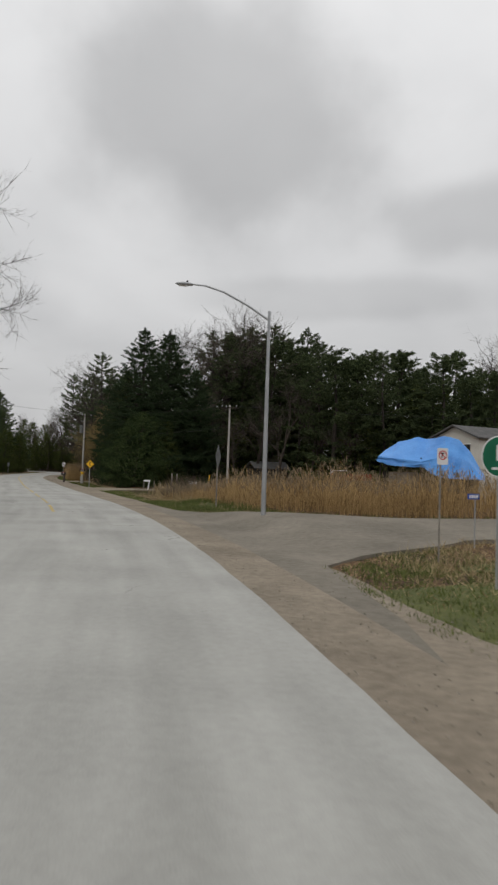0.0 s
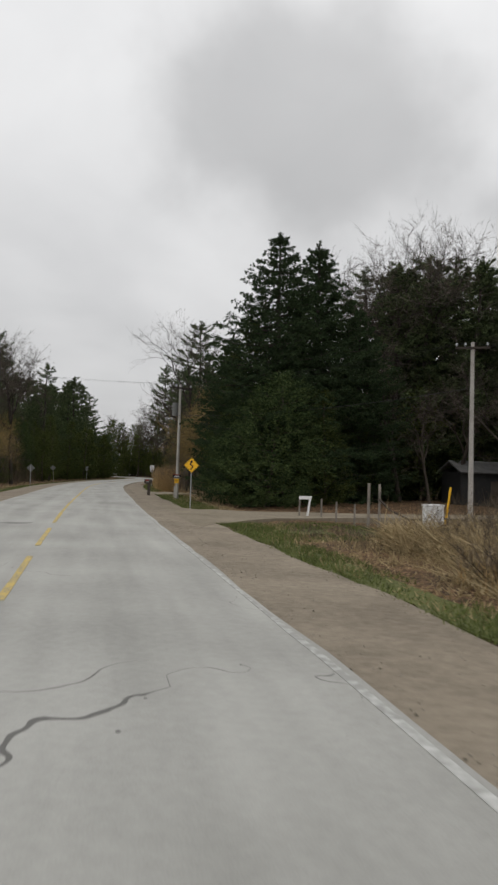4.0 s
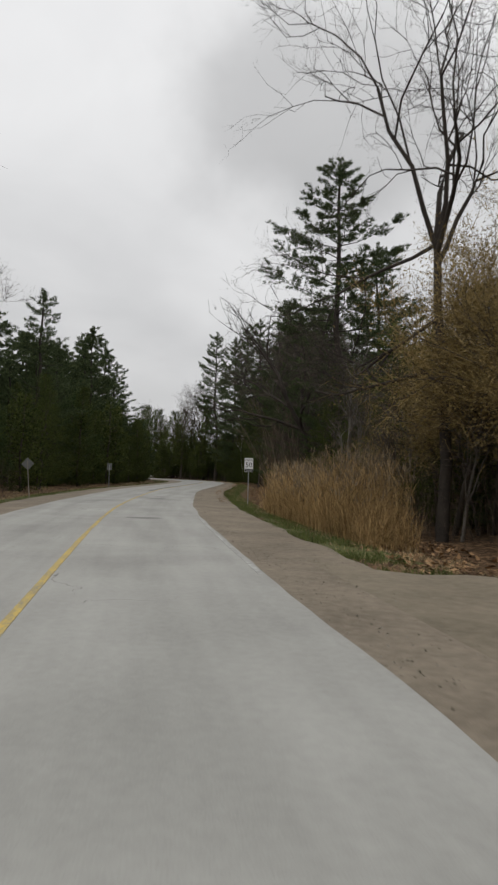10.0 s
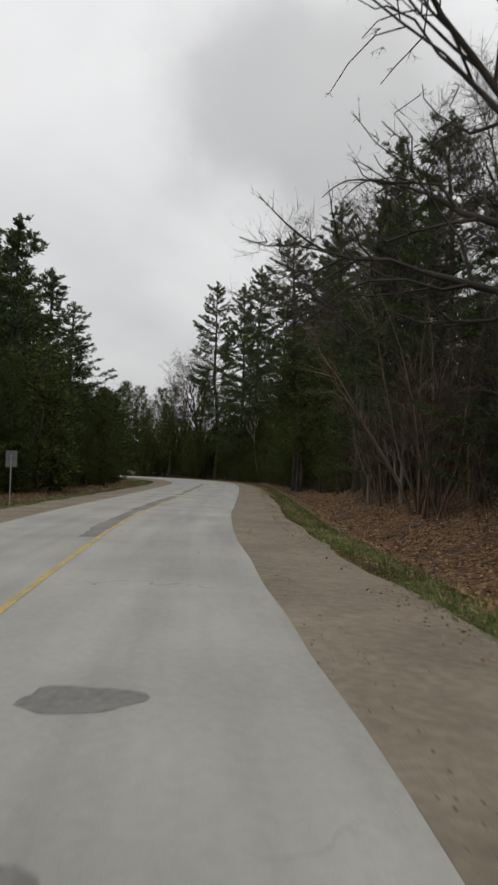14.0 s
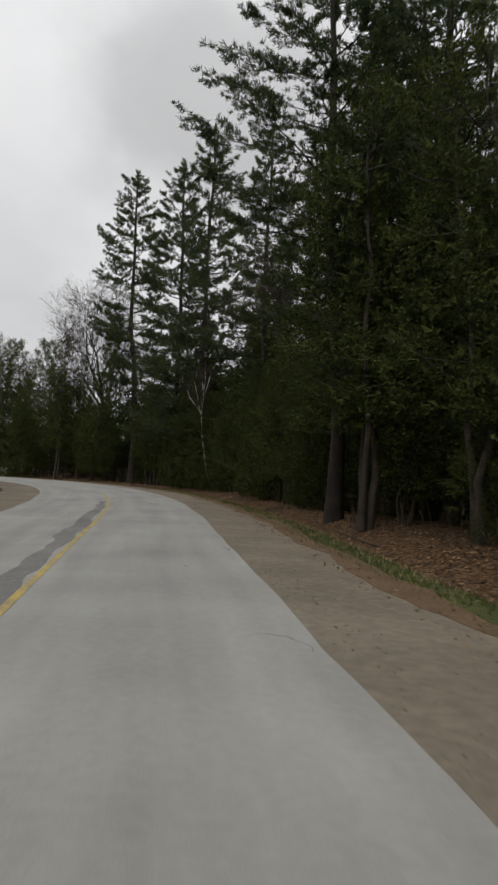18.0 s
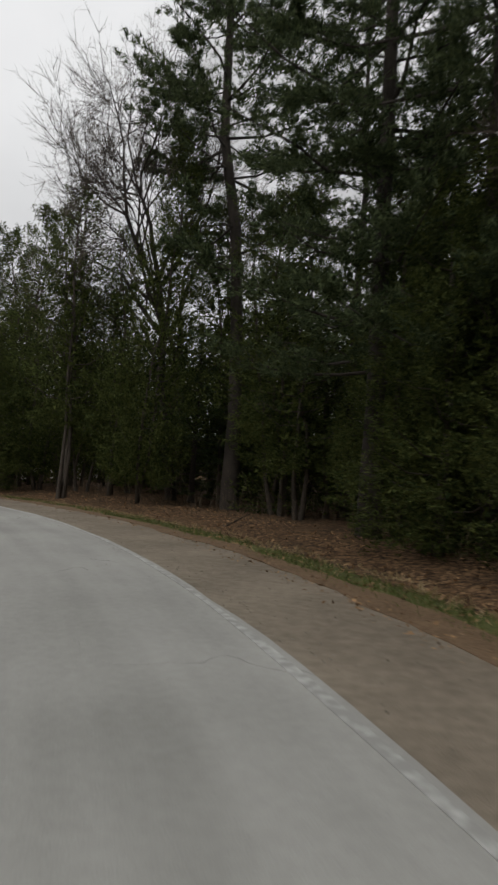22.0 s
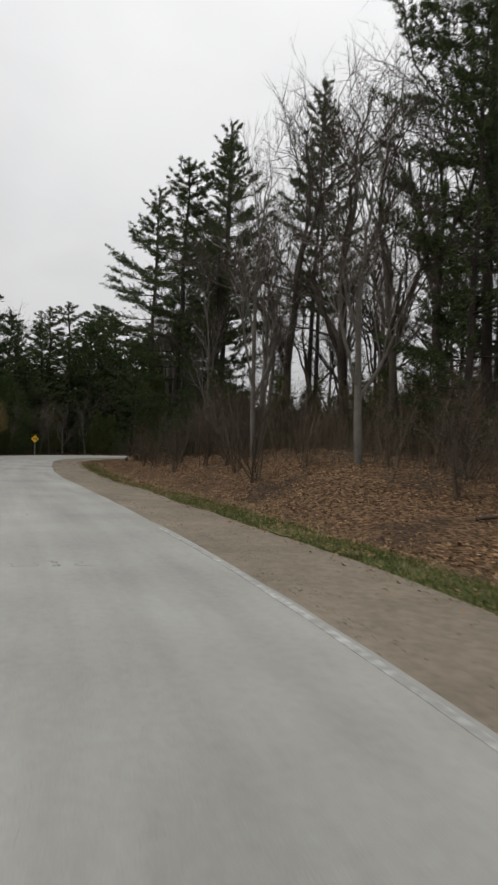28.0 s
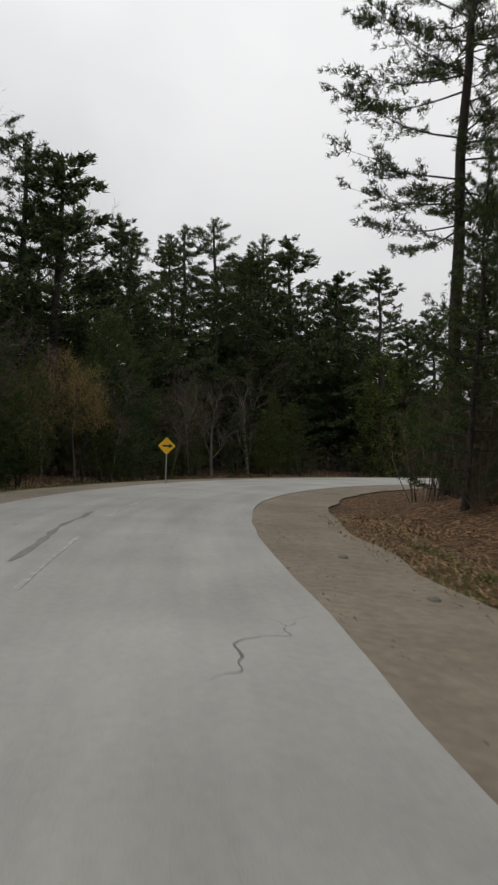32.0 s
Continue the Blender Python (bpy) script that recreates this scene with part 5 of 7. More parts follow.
def off_drives(s, l):
    ok = ~((s > 4) & (s < 36) & (l < 0) & (s < np.interp(-l, [5.3, 5.9, 6.6, 8, 12, 20, 60], [36.5, 34.5, 30.5, 26.0, 23.8, 20.5, 8])) & (s > np.interp(-l, [5.3, 5.9, 8, 12, 20, 60], [8, 14, 16, 18, 14, -4])))
    for a0, b0, a1, b1 in ((60, 71, 64.5, 68), (92, 100, 94, 98), (270, 285, 275, 280)):
        ok &= ~((l < 0) & (s > np.interp(-l, [6, 14], [a0, a1])) & (s < np.interp(-l, [6, 14], [b0, b1])))
    return ok


def behind_rim(s, l):
    """How far past the side road's far rim."""
    return s - np.interp(-l, [5.3, 5.9, 6.6, 8, 12, 20, 60], [36.5, 34.5, 30.5, 26.0, 23.8, 20.5, 8])


def blade_stuff(name, label, category, p, r, hs, width, lean, material, per=1):
    at = np.repeat(p, per, 0) + np.c_[r.normal(size=(len(p) * per, 2)) * 0.05, np.zeros(len(p) * per)]
    way = np.c_[r.normal(size=(len(at), 2)) * lean, np.ones(len(at))]
    v, f = blades(at - [0, 0, 0.03], way, r.uniform(*hs, len(at)), width * r.uniform(0.6, 1.4, len(at)), r)
    return tagged(new(name, mesh_of(name, v, f, material)), label, category, kind="stuff")


VERGE = ((-6, 18, -5.5, -11, 9000, 1), (27, 62, -5.9, -7.4, 8000, 2), (58, 92, -6.0, -8.0, 7500, 3), (84, 94, -6.0, -8.6, 2600, 33), (98, 140, -6.0, -7.6, 8500, 4), (140, 215, -6.0, -7.5, 8500, 5),
         (215, 268, -6.2, -7.4, 6500, 6), (274, 296, -9.0, -12, 2600, 7), (284, 312, -6.0, -7.6, 5200, 8), (312, 346, -5.9, -7.3, 2600, 9))
def turf(s0, s1, l0, l1):
    ob = strip("ground", s0, s1, l0, l1, lambda S, L: height(S, L) + 0.025, TURF, step=0.5, edge=0.45, cols=5, taper=2.0)
    tagged(ob, "worn green turf of the roadside verge", "grass verge", kind="structure")


for s0, s1, l0, l1 in ((55, 59.6, -7.0, -13.5), (-20, 13.2, -5.7, -10), (13, 15.4, -6.4, -11), (34.5, 59, -6.0, -7.1), (29.5, 36, -7.0, -8.2), (72, 91.5, -6.1, -8.2), (101, 142, -6.1, -7.7), (142, 214, -6.15, -7.5), (214, 266, -6.3, -7.3), (288, 312, -6.2, -7.5), (60, 232, 6.3, 8.0), (338, 392, 6.2, 7.6)):
    turf(s0, s1, l0, l1)
NEEDLES = mat("rusty_needle_litter", (0.095, 0.060, 0.032), (0.220, 0.145, 0.085), 1.1, 0.95, bump=0.6, bump_scale=60, fine=0.6)
for s0, s1, l0 in ((174, 266, -5.72),):
    tagged(strip("ground", s0, s1, l0, -6.4, lambda S, L: -0.032 - 0.018 * (np.abs(L) - 3.4), NEEDLES, step=0.5, edge=0.3, cols=5, taper=9.0),
           "rust-coloured pine needles drifted along the gravel", "pine needles", kind="structure")
for s0, s1, l0, l1, n, sd in VERGE:
    n = int(n * 1.5)
    p, r = scatter(n, s0, s1, l0, l1, sd, 0.6, off_drives)
    blade_stuff("grass", "short green spring grass along the gravel shoulder", "grass", p, r, (0.07, 0.22), 0.026, 0.5, GRASS, 3)
    p, r = scatter(n // 3, s0, s1, l0 - 0.4, l1 - 1.2, sd + 50, 0.5, off_drives)
    blade_stuff("dead_grass", "pale dead grass between the green verge and the ditch", "grass", p, r, (0.06, 0.28), 0.025, 1.3, STRAW, 3)
p, r = scatter(9000, 20, 37, -6.0, -20, 69, 0.6, lambda s, l: (behind_rim(s, l) > 0.05) & (behind_rim(s, l) < 1.7))
blade_stuff("grass", "green strip of grass in front of the reeds", "grass", p, r, (0.07, 0.24), 0.026, 0.5, GRASS, 4)
p, r = scatter(6500, 25, 37.5, -6.2, -9.2, 74, 0.4, off_drives)
blade_stuff("grass", "tufted green grass on the corner of the side road", "grass", p, r, (0.08, 0.26), 0.026, 0.6, GRASS, 3)
p, r = scatter(9000, 54.0, 62, -6.3, -15, 73, 0.4, off_drives)
blade_stuff("grass", "green grass along the near edge of the drive", "grass", p, r, (0.06, 0.2), 0.026, 0.5, GRASS, 3)
p, r = scatter(2600, 10, 18.5, -8.0, -14, 70, 0.5, off_drives)
blade_stuff("dead_grass", "brown matted weeds on the corner of the side road", "grass", p, r, (0.15, 0.5), 0.022, 0.9, STRAW, 2)
for s0, s1, n, sd in ((60, 140, 9000, 11), (140, 225, 7000, 12), (336, 392, 5000, 13)):
    p, r = scatter(n, s0, s1, 6.0, 8.2, sd, 0.5)
    blade_stuff("grass", "thin green grass on the far verge", "grass", p, r, (0.06, 0.2), 0.03, 0.5, GRASS, 2)
    p, r = scatter(n // 2, s0, s1, 7.0, 10.5, sd + 50, 0.4)
    blade_stuff("dead_grass", "flattened straw-coloured grass under the trees", "grass", p, r, (0.1, 0.4), 0.03, 1.2, STRAW, 2)
p, r = scatter(7000, 40, 54, -8.2, -17, 71, 0.35, off_drives)
blade_stuff("dead_grass", "matted pale dry grass and stalks in the field", "grass", p, r, (0.2, 0.7), 0.02, 0.9, STRAW, 2)
p, r = scatter(6000, 294, 352, -5.6, -7.8, 72, 0.5)
blade_stuff("dead_grass", "straw-coloured grass at the foot of the bank", "grass", p, r, (0.06, 0.22), 0.025, 1.4, STRAW, 3)


def litter(label, n, s0, s1, l0, l1, seed, size=0.09, lift_=0.02, clear=off_drives):
    p, r = scatter(n, s0, s1, l0, l1, seed, 0.45, clear)
    m = len(p)
    a = unit(np.c_[r.normal(size=(m, 2)), r.normal(size=m) * 0.35])
    b = unit(np.cross(a, np.c_[r.normal(size=(m, 2)) * 0.5, np.ones(m)]))
    k = (size * r.uniform(0.5, 1.3, m))[:, None]
    c = p + np.c_[np.zeros((m, 2)), r.uniform(0, 0.06, m) + lift_]
    v = np.stack([c - a * k, c + b * k * 0.55, c + a * k, c - b * k * 0.55], 1).reshape(-1, 3)
    tagged(new("leaf_litter", mesh_of("leaf_litter", v, np.arange(4 * m).reshape(m, 4), LITTER)), label, "fallen leaves", kind="stuff")


litter("brown fallen leaves covering the bank", 48000, 296, 354, -6.6, -17, 81, 0.046)
litter("brown fallen leaves on the slope under the trees", 16000, 138, 190, -8.0, -15, 82, 0.06)
litter("rusty fallen leaves and needles beside the shoulder", 15000, 190, 268, -5.6, -12, 83, 0.05)
litter("brown fallen leaves along the ditch", 5000, 100, 140, -7.0, -10, 84)
r = np.random.default_rng(89)
u, w = r.random(5200), r.random(5200)
c = np.outer(1 - u, (-102.2, 255.2)) + np.outer(u, (-94.9, 255.5)) + np.outer(w * 2.0 * np.sin(np.pi * np.clip(u * 0.9 + 0.08, 0, 1)) ** 0.5, (-0.78, 0.63))
c = np.c_[c, [ground_z(x, y) + 0.10 for x, y in c]]
a = unit(np.c_[r.normal(size=(5200, 2)), r.normal(size=5200) * 0.35])
b = unit(np.cross(a, np.c_[r.normal(size=(5200, 2)) * 0.5, np.ones(5200)]))
k = (0.075 * r.uniform(0.5, 1.3, 5200))[:, None]
c = c + np.c_[np.zeros((5200, 2)), r.uniform(0, 0.12, 5200)]
v = np.stack([c - a * k, c + b * k * 0.55, c + a * k, c - b * k * 0.55], 1).reshape(-1, 3)
tagged(new("leaf_litter", mesh_of("leaf_litter", v, np.arange(4 * 5200).reshape(5200, 4), LITTER)), "heap of pale fallen leaves along the edge of the drive", "fallen leaves", kind="stuff")
blade_stuff("grass", "short green grass on the island in the drive", "grass", c[u < 0.45][:900] - [0, 0, 0.08], r, (0.08, 0.2), 0.024, 0.6, GRASS, 3)
litter("brown fallen leaves beside the drive", 3500, 276, 298, -8.0, -16, 85)
litter("yellowish leaves gathered along the shoulder", 9000, 292, 352, -5.6, -7.4, 87, 0.034)
litter("rusty needles and leaf scraps along the gravel edge", 12000, 128, 268, -5.3, -6.9, 88, 0.035)
litter("scattered leaves on the gravel edge", 2200, 130, 345, -5.2, -6.5, 86, 0.034)


def pebbles(label, n, s0, s1, l0, l1, seed, size):
    """Loose stones, each a small uneven four-sided lump."""
    p, r = scatter(n, s0, s1, l0, l1, seed, 0.8)
    l_ = road_sl(p[:, :2])[1]
    p[:, 2] = np.where(np.abs(l_) < 6.2, -0.030 - 0.018 * (np.abs(l_) - 3.4), p[:, 2])
    m = len(p)
    k = (size * r.uniform(0.4, 1.4, m))[:, None, None]
    base_ = np.array([(1, 0, -0.2), (-0.5, 0.87, -0.2), (-0.5, -0.87, -0.2), (0, 0, 0.8)])
    v = (p[:, None, :] + k * (base_ + r.normal(size=(m, 4, 3)) * 0.25)).reshape(-1, 3)
    f = (4 * np.arange(m)[:, None, None] + np.array([(0, 1, 3), (1, 2, 3), (2, 0, 3)])).reshape(-1, 3)
    tagged(new("loose_gravel", mesh_of("loose_gravel", v, f, PEBBLE)), label, "gravel", kind="stuff")


PEBBLE = mat("loose_stones", (0.10, 0.088, 0.070), (0.27, 0.245, 0.205), 0.8, 0.95, island=0.7)
pebbles("loose gravel along the broken asphalt edge", 9000, -4, 350, -3.62, -4.3, 301, 0.013)
pebbles("loose gravel scattered over the shoulder", 14000, -4, 350, -4.0, -6.2, 302, 0.011)
pebbles("loose gravel scattered over the side road", 5000, 6, 34, -5.5, -20, 303, 0.014)


def reeds(label, p, r, hs, plume=True):
    n = len(p)
    swell = np.array([noise.noise((x * 0.35, y * 0.35, 5.5)) for x, y, _ in p])
    h = r.uniform(*hs, n) * (1 + 0.35 * swell) * np.interp(road_sl(p[:, :2])[0], [30, 36, 58, 70], [1, 0.55, 0.38, 1])
    way = unit(np.c_[r.normal(size=(n, 2)) * 0.10, np.ones(n)])
    parts_ = [blades(p - [0, 0, 0.05], way, h, 0.016, r)]
    for _ in range(4):
        z = r.uniform(0.1, 0.8, n)[:, None]
        w = unit(way + r.normal(size=(n, 3)) * [0.45, 0.45, 0.1])
        parts_.append(blades(p + way * h[:, None] * z, w, h * r.uniform(0.2, 0.42, n), 0.02, r))
    v, f = join(parts_)
    tagged(new("reed_bed", mesh_of("reed_bed", v, f, REED)), label, "reeds", kind="stuff")
    if plume:
        some = r.random(n) < 0.5
        t = (p + way * h[:, None] * 0.93)[some]
        v, f = sprays(t, way[some] + r.normal(size=(len(t), 3)) * 0.15, 5, 0.20, 0.032, 0.22, r)
        tagged(new("reed_plumes", mesh_of("reed_plumes", v, f, PLUME)), "feathery brown seed heads above the reeds", "reeds", kind="stuff")


p, r = scatter(15000, 14, 60, -9.5, -44, 91, 0.12, off_drives)
s_, l_ = road_sl(p[:, :2])
p = p[(l_ < np.interp(s_, [14, 24, 46, 50, 60], [-8, -8, -9.5, -14, -19])) & (behind_rim(s_, l_) > 1.4)]
reeds("field of tall straw-coloured reeds beside the side road", p, r, (1.3, 2.1))
p, r = scatter(6600, 22.5, 46, -8.0, -19, 92, None, lambda s, l: behind_rim(s, l) > 1.4)
reeds("dense front of golden dry reeds", p, r, (1.0, 1.9))
p, r = scatter(6800, 106.5, 122, -7.3, -9.5, 93, 0.45)
reeds("thick clump of tall golden reeds by the ditch", p, r, (1.1, 2.7), True)
p, r = scatter(1100, 104.5, 108.5, -7.4, -8.8, 95, 0.6)
reeds("bent golden reeds at the edge of the clump", p, r, (0.5, 1.7), False)
p, r = scatter(900, 121, 126, -7.4, -9.2, 94, 0.5)
reeds("thin stand of bent dry reeds near the speed sign", p, r, (0.5, 1.4), False)


def undergrowth(label, n, s0, s1, l0, l1, seed, hs, width=0.016, lean=0.22, material=None, thin=0.15):
    p, r = scatter(n, s0, s1, l0, l1, seed, thin, off_drives)
    h = r.uniform(*hs, len(p))
    way = unit(np.c_[r.normal(size=(len(p), 2)) * lean, np.ones(len(p))])
    parts_ = [blades(p - [0, 0, 0.05], way, h, width, r)]
    for _ in range(4):
        z = r.uniform(0.25, 0.95, len(p))[:, None]
        w = unit(way + r.normal(size=(len(p), 3)) * 0.55)
        parts_.append(blades(p + way * h[:, None] * z, w, h * r.uniform(0.15, 0.4, len(p)), width * 0.7, r))
    v, f = join(parts_)
    tagged(new("underbrush", mesh_of("underbrush", v, f, material or BRUSH)), label, "underbrush", kind="stuff")


undergrowth("reddish leafless brush on the hillside", 17000, 272, 345, -15, -56, 201, (1.6, 4.0), width=0.03, thin=None)
undergrowth("brown leafless brush at the foot of the hill", 2600, 284, 330, -12, -17, 202, (0.8, 2.0))
undergrowth("tall straw and brown weeds in front of the field", 1300, 44, 51.5, -8.6, -13, 211, (0.4, 1.25), lean=0.55, material=STRAW, thin=0.6)
undergrowth("reddish brown bush stems at the edge of the field", 800, 46.5, 51.5, -9.8, -12.5, 212, (0.7, 1.9), lean=0.3, thin=0.5)
p, r = scatter(420, 267.6, 270.6, -7.4, -9.4, 213, None, None)
a_ = np.repeat(p, 3, 0) + [0, 0, 0.1] + r.normal(size=(len(p) * 3, 3)) * [0.2, 0.2, 0.12]
v, f = blades(a_, np.c_[r.normal(size=(len(a_), 2)), r.uniform(0, 0.7, len(a_))], r.uniform(0.4, 1.3, len(a_)), 0.022, r)
tagged(new("brush_pile", mesh_of("brush_pile", v, f, BRUSH)), "low pile of cut brown branches on the verge", "brush pile", kind="stuff")
p, r = scatter(2200, 38.5, 47, -8.0, -14.5, 215, 0.5, off_drives)
blade_stuff("dead_grass", "bent and flattened pale reed straw in front of the field", "grass", p, r, (0.5, 1.3), 0.022, 1.5, STRAW, 3)
p, r = scatter(4200, 45.5, 52.5, -9.2, -13.5, 216, 0.4, off_drives)
blade_stuff("dead_grass", "heap of broken pale straw beside the drive", "grass", p + np.c_[np.zeros((len(p), 2)), r.uniform(0, 0.55, len(p))], r, (0.4, 1.2), 0.030, 1.6, STRAW, 3)
undergrowth("dark brown stalks of last year's weeds", 1100, 42, 52, -9.5, -15, 203, (0.6, 1.7), lean=0.35)
undergrowth("low dark brown matted weeds", 2200, 51.5, 57.5, -8.0, -15, 214, (0.2, 0.6), lean=0.8)
undergrowth("tangle of brown twigs and saplings behind the reeds", 3800, 98, 140, -10.2, -20, 204, (1.2, 3.4), thin=None)
undergrowth("brown twigs under the roadside trees", 4200, 140, 190, -10.5, -18, 205, (0.8, 3.4))
undergrowth("thin dark twigs in the shade of the cedars", 2200, 190, 268, -9.5, -16, 206, (0.5, 2.0))
undergrowth("brown brush along the far verge", 4500, 60, 140, 9.5, 15, 207, (0.8, 2.8))
undergrowth("brown twigs on the bank by the bend", 1500, 325, 360, -11, -20, 208, (0.6, 2.6))
undergrowth("grey-brown twigs on the outside of the bend", 4200, 336, 400, 7.8, 13, 209, (0.6, 3.2), material=TWIG)
undergrowth("dry brown stalks beside the pole", 700, 76, 93, -8.0, -11, 210, (0.4, 1.3), lean=0.5, material=STRAW)


# ---- signs ----
def flat_shape(outline, depth=0.004):
    bm = bmesh.new()
    f = bm.faces.new([bm.verts.new((x, 0, z)) for x, z in outline])
    made = bmesh.ops.extrude_face_region(bm, geom=[f])["geom"]
    bmesh.ops.translate(bm, vec=(0, depth, 0), verts=[g for g in made if isinstance(g, bmesh.types.BMVert)])
    bmesh.ops.recalc_face_normals(bm, faces=bm.faces[:])
    return bm


def rounded(w, h, r=0.03, k=4):
    pts = []
    for cx, cz, a0 in ((w / 2 - r, h / 2 - r, 0), (-w / 2 + r, h / 2 - r, 90), (-w / 2 + r, -h / 2 + r, 180), (w / 2 - r, -h / 2 + r, 270)):
        pts += [(cx + r * math.cos(radians(a0 + 90 * q / k)), cz + r * math.sin(radians(a0 + 90 * q / k))) for q in range(k + 1)]
    return pts


def turned(points, angle):
    c, s = math.cos(radians(angle)), math.sin(radians(angle))
    return [(x * c - z * s, x * s + z * c) for x, z in points]


def moved(points, dx, dz):
    return [(x + dx, z + dz) for x, z in points]


def lettering(text, size, material, parent, x, z, y=-0.006, wide=1.0):
    cu = bpy.data.curves.new("lettering", "FONT")
    cu.body, cu.size, cu.align_x, cu.align_y, cu.extrude = text, size, "CENTER", "CENTER", 0.001
    ob = bpy.data.objects.new("lettering", cu)
    scene.collection.objects.link(ob)
    me = bpy.data.meshes.new_from_object(ob.evaluated_get(bpy.context.evaluated_depsgraph_get()))
    bpy.data.objects.remove(ob)
    me.materials.clear()
    me.materials.append(material)
    part_ = child("lettering", me, parent)
    part_.matrix_basis = pose(x, y, z, 90) @ Matrix.Diagonal((wide, 1, 1, 1))
    return part_


def post(parent, h, r=0.03, material=GALV, y=0.03, below=0.5):
    return part("post", rod(bmesh.new(), (0, y, -below), (0, y, h), r, sides=8), material, parent)


def sign_at(name, x, y, turn, label, category):
    ob = empty(name, x, y, ground_z(x, y), turn)
    return tagged(ob, label, category)


# winding-road warning
W = sign_at("warning_sign", -16.3, 69.4, heading(71) + 4, "yellow diamond winding-road sign on a steel post", "road sign")
zc = 2.25 - W.location.z
post(W, zc + 0.35)
plate = part("plate", flat_shape(moved(turned(rounded(0.60, 0.60, 0.04), 45), 0, zc)), YELLOW, W)
part("border", (lambda bm: bm)(flat_shape(moved(turned(rounded(0.56, 0.56, 0.035), 45), 0, zc), 0.003)), BLACK, W).location.y = -0.003
part("panel", flat_shape(moved(turned(rounded(0.535, 0.535, 0.03), 45), 0, zc), 0.003), YELLOW, W).location.y = -0.006
bm = bmesh.new()
curve = [(-0.02, -0.25), (-0.02, -0.17), (0.07, -0.10), (0.07, -0.04), (-0.07, 0.04), (-0.07, 0.10), (0.0, 0.15), (0.0, 0.2)]
for (x0, z0), (x1, z1) in zip(curve, curve[1:]):
    ln, a = math.hypot(x1 - x0, z1 - z0), math.atan2(z1 - z0, x1 - x0)
    box(bm, (ln + 0.04, 0.003, 0.06), ((x0 + x1) / 2, -0.010, zc + (z0 + z1) / 2), Matrix.Rotation(-a, 4, "Y"))
f = bm.faces.new([bm.verts.new(v) for v in ((-0.10, -0.0115, zc + 0.16), (0.10, -0.0115, zc + 0.16), (0.0, -0.0115, zc + 0.30))])
part("arrow", bm, BLACK, W)

# speed limit
V = sign_at("speed_limit_sign", -33.9, 124.0, heading(128) + 3, "white maximum fifty speed sign on a steel post", "road sign")
zc = 2.26 - V.location.z
post(V, zc + 0.4, 0.026)
part("plate", flat_shape(moved(rounded(0.56, 0.86, 0.04), 0, zc)), BLACK, V)
part("panel", flat_shape(moved(rounded(0.535, 0.835, 0.035), 0, zc), 0.003), WHITE, V).location.y = -0.003
part("tab", flat_shape(moved(rounded(0.50, 0.155, 0.02), 0, zc - 0.325), 0.003), BLACK, V, "black tab under the number").location.y = -0.006
lettering("MAXIMUM", 0.125, BLACK, V, 0, zc + 0.285, wide=0.86)
lettering("50", 0.42, BLACK, V, 0, zc - 0.01, wide=1.0)
lettering("km/h", 0.15, WHITE, V, 0, zc - 0.325, -0.012, 1.15)


def sign_back(x, y, s, zc, shape, label, tilt=0.0):
    B = sign_at("road_sign", x, y, heading(s), label, "road sign")
    zc -= B.location.z
    p = post(B, zc + 0.2, 0.028, WOOD if tilt else GALV, -0.03)
    part("plate", flat_shape(moved(shape, 0, zc), 0.005), SIGN_BACK, B)
    if tilt:
        B.matrix_basis = B.matrix_basis @ pose(0, 0, 0, 0, tilt, 0)


sign_back(-40.0, 99.8, 107, 1.85, turned(rounded(0.60, 0.60, 0.04), 45), "bare back of a diamond road sign on its post")
sign_back(-46.9, 121.4, 128, 1.95, turned(rounded(0.55, 0.55, 0.04), 45), "bare back of a diamond sign on a leaning post", -5)
sign_back(-53.2, 149.8, 158, 2.05, rounded(0.50, 0.72, 0.04), "bare back of an upright rectangular road sign")

# sharp-bend sign on the outside of the last bend
Y = sign_at("bend_sign", -189.0, 254.0, 80, "yellow diamond bend sign with a black arrow", "road sign")
zc = 1.85 - Y.location.z
post(Y, zc + 0.3)
part("plate", flat_shape(moved(turned(rounded(0.62, 0.62, 0.04), 45), 0, zc)), YELLOW, Y)
bm = bmesh.new()
box(bm, (0.34, 0.004, 0.08), (-0.03, -0.004, zc))
bm.faces.new([bm.verts.new(v) for v in ((0.12, -0.006, zc - 0.12), (0.30, -0.006, zc), (0.12, -0.006, zc + 0.12))])
part("arrow", bm, BLACK, Y)

# signs at the corner of the side road
N = sign_at("parking_sign", 4.64, 16.4, heading(15) + 5, "small white no-parking sign on a thin post", "road sign")
post(N, 2.75, 0.022, WOOD)
part("plate", flat_shape(moved(rounded(0.30, 0.40, 0.03), 0.04, 2.62), 0.004), WHITE, N)
RED = mat("sign_red", (0.42, 0.02, 0.02), (0.55, 0.04, 0.03), 3.0, 0.5)
bm = bmesh.new()
ring = [(0.115 * math.cos(a), 0.115 * math.sin(a)) for a in np.linspace(0, 2 * math.pi, 24, endpoint=False)]
inner = [(x * 0.78, z * 0.78) for x, z in ring]
vo, vi = [[bm.verts.new((x + 0.04, -0.004, z + 2.65)) for x, z in c] for c in (ring, inner)]
for k in range(24):
    bm.faces.new((vo[k], vo[(k + 1) % 24], vi[(k + 1) % 24], vi[k]))
box(bm, (0.20, 0.002, 0.022), (0.04, -0.005, 2.65), Matrix.Rotation(radians(40), 4, "Y"))
part("ring", bm, RED, N)
bm = box(bmesh.new(), (0.03, 0.003, 0.12), (0.02, -0.003, 2.65))
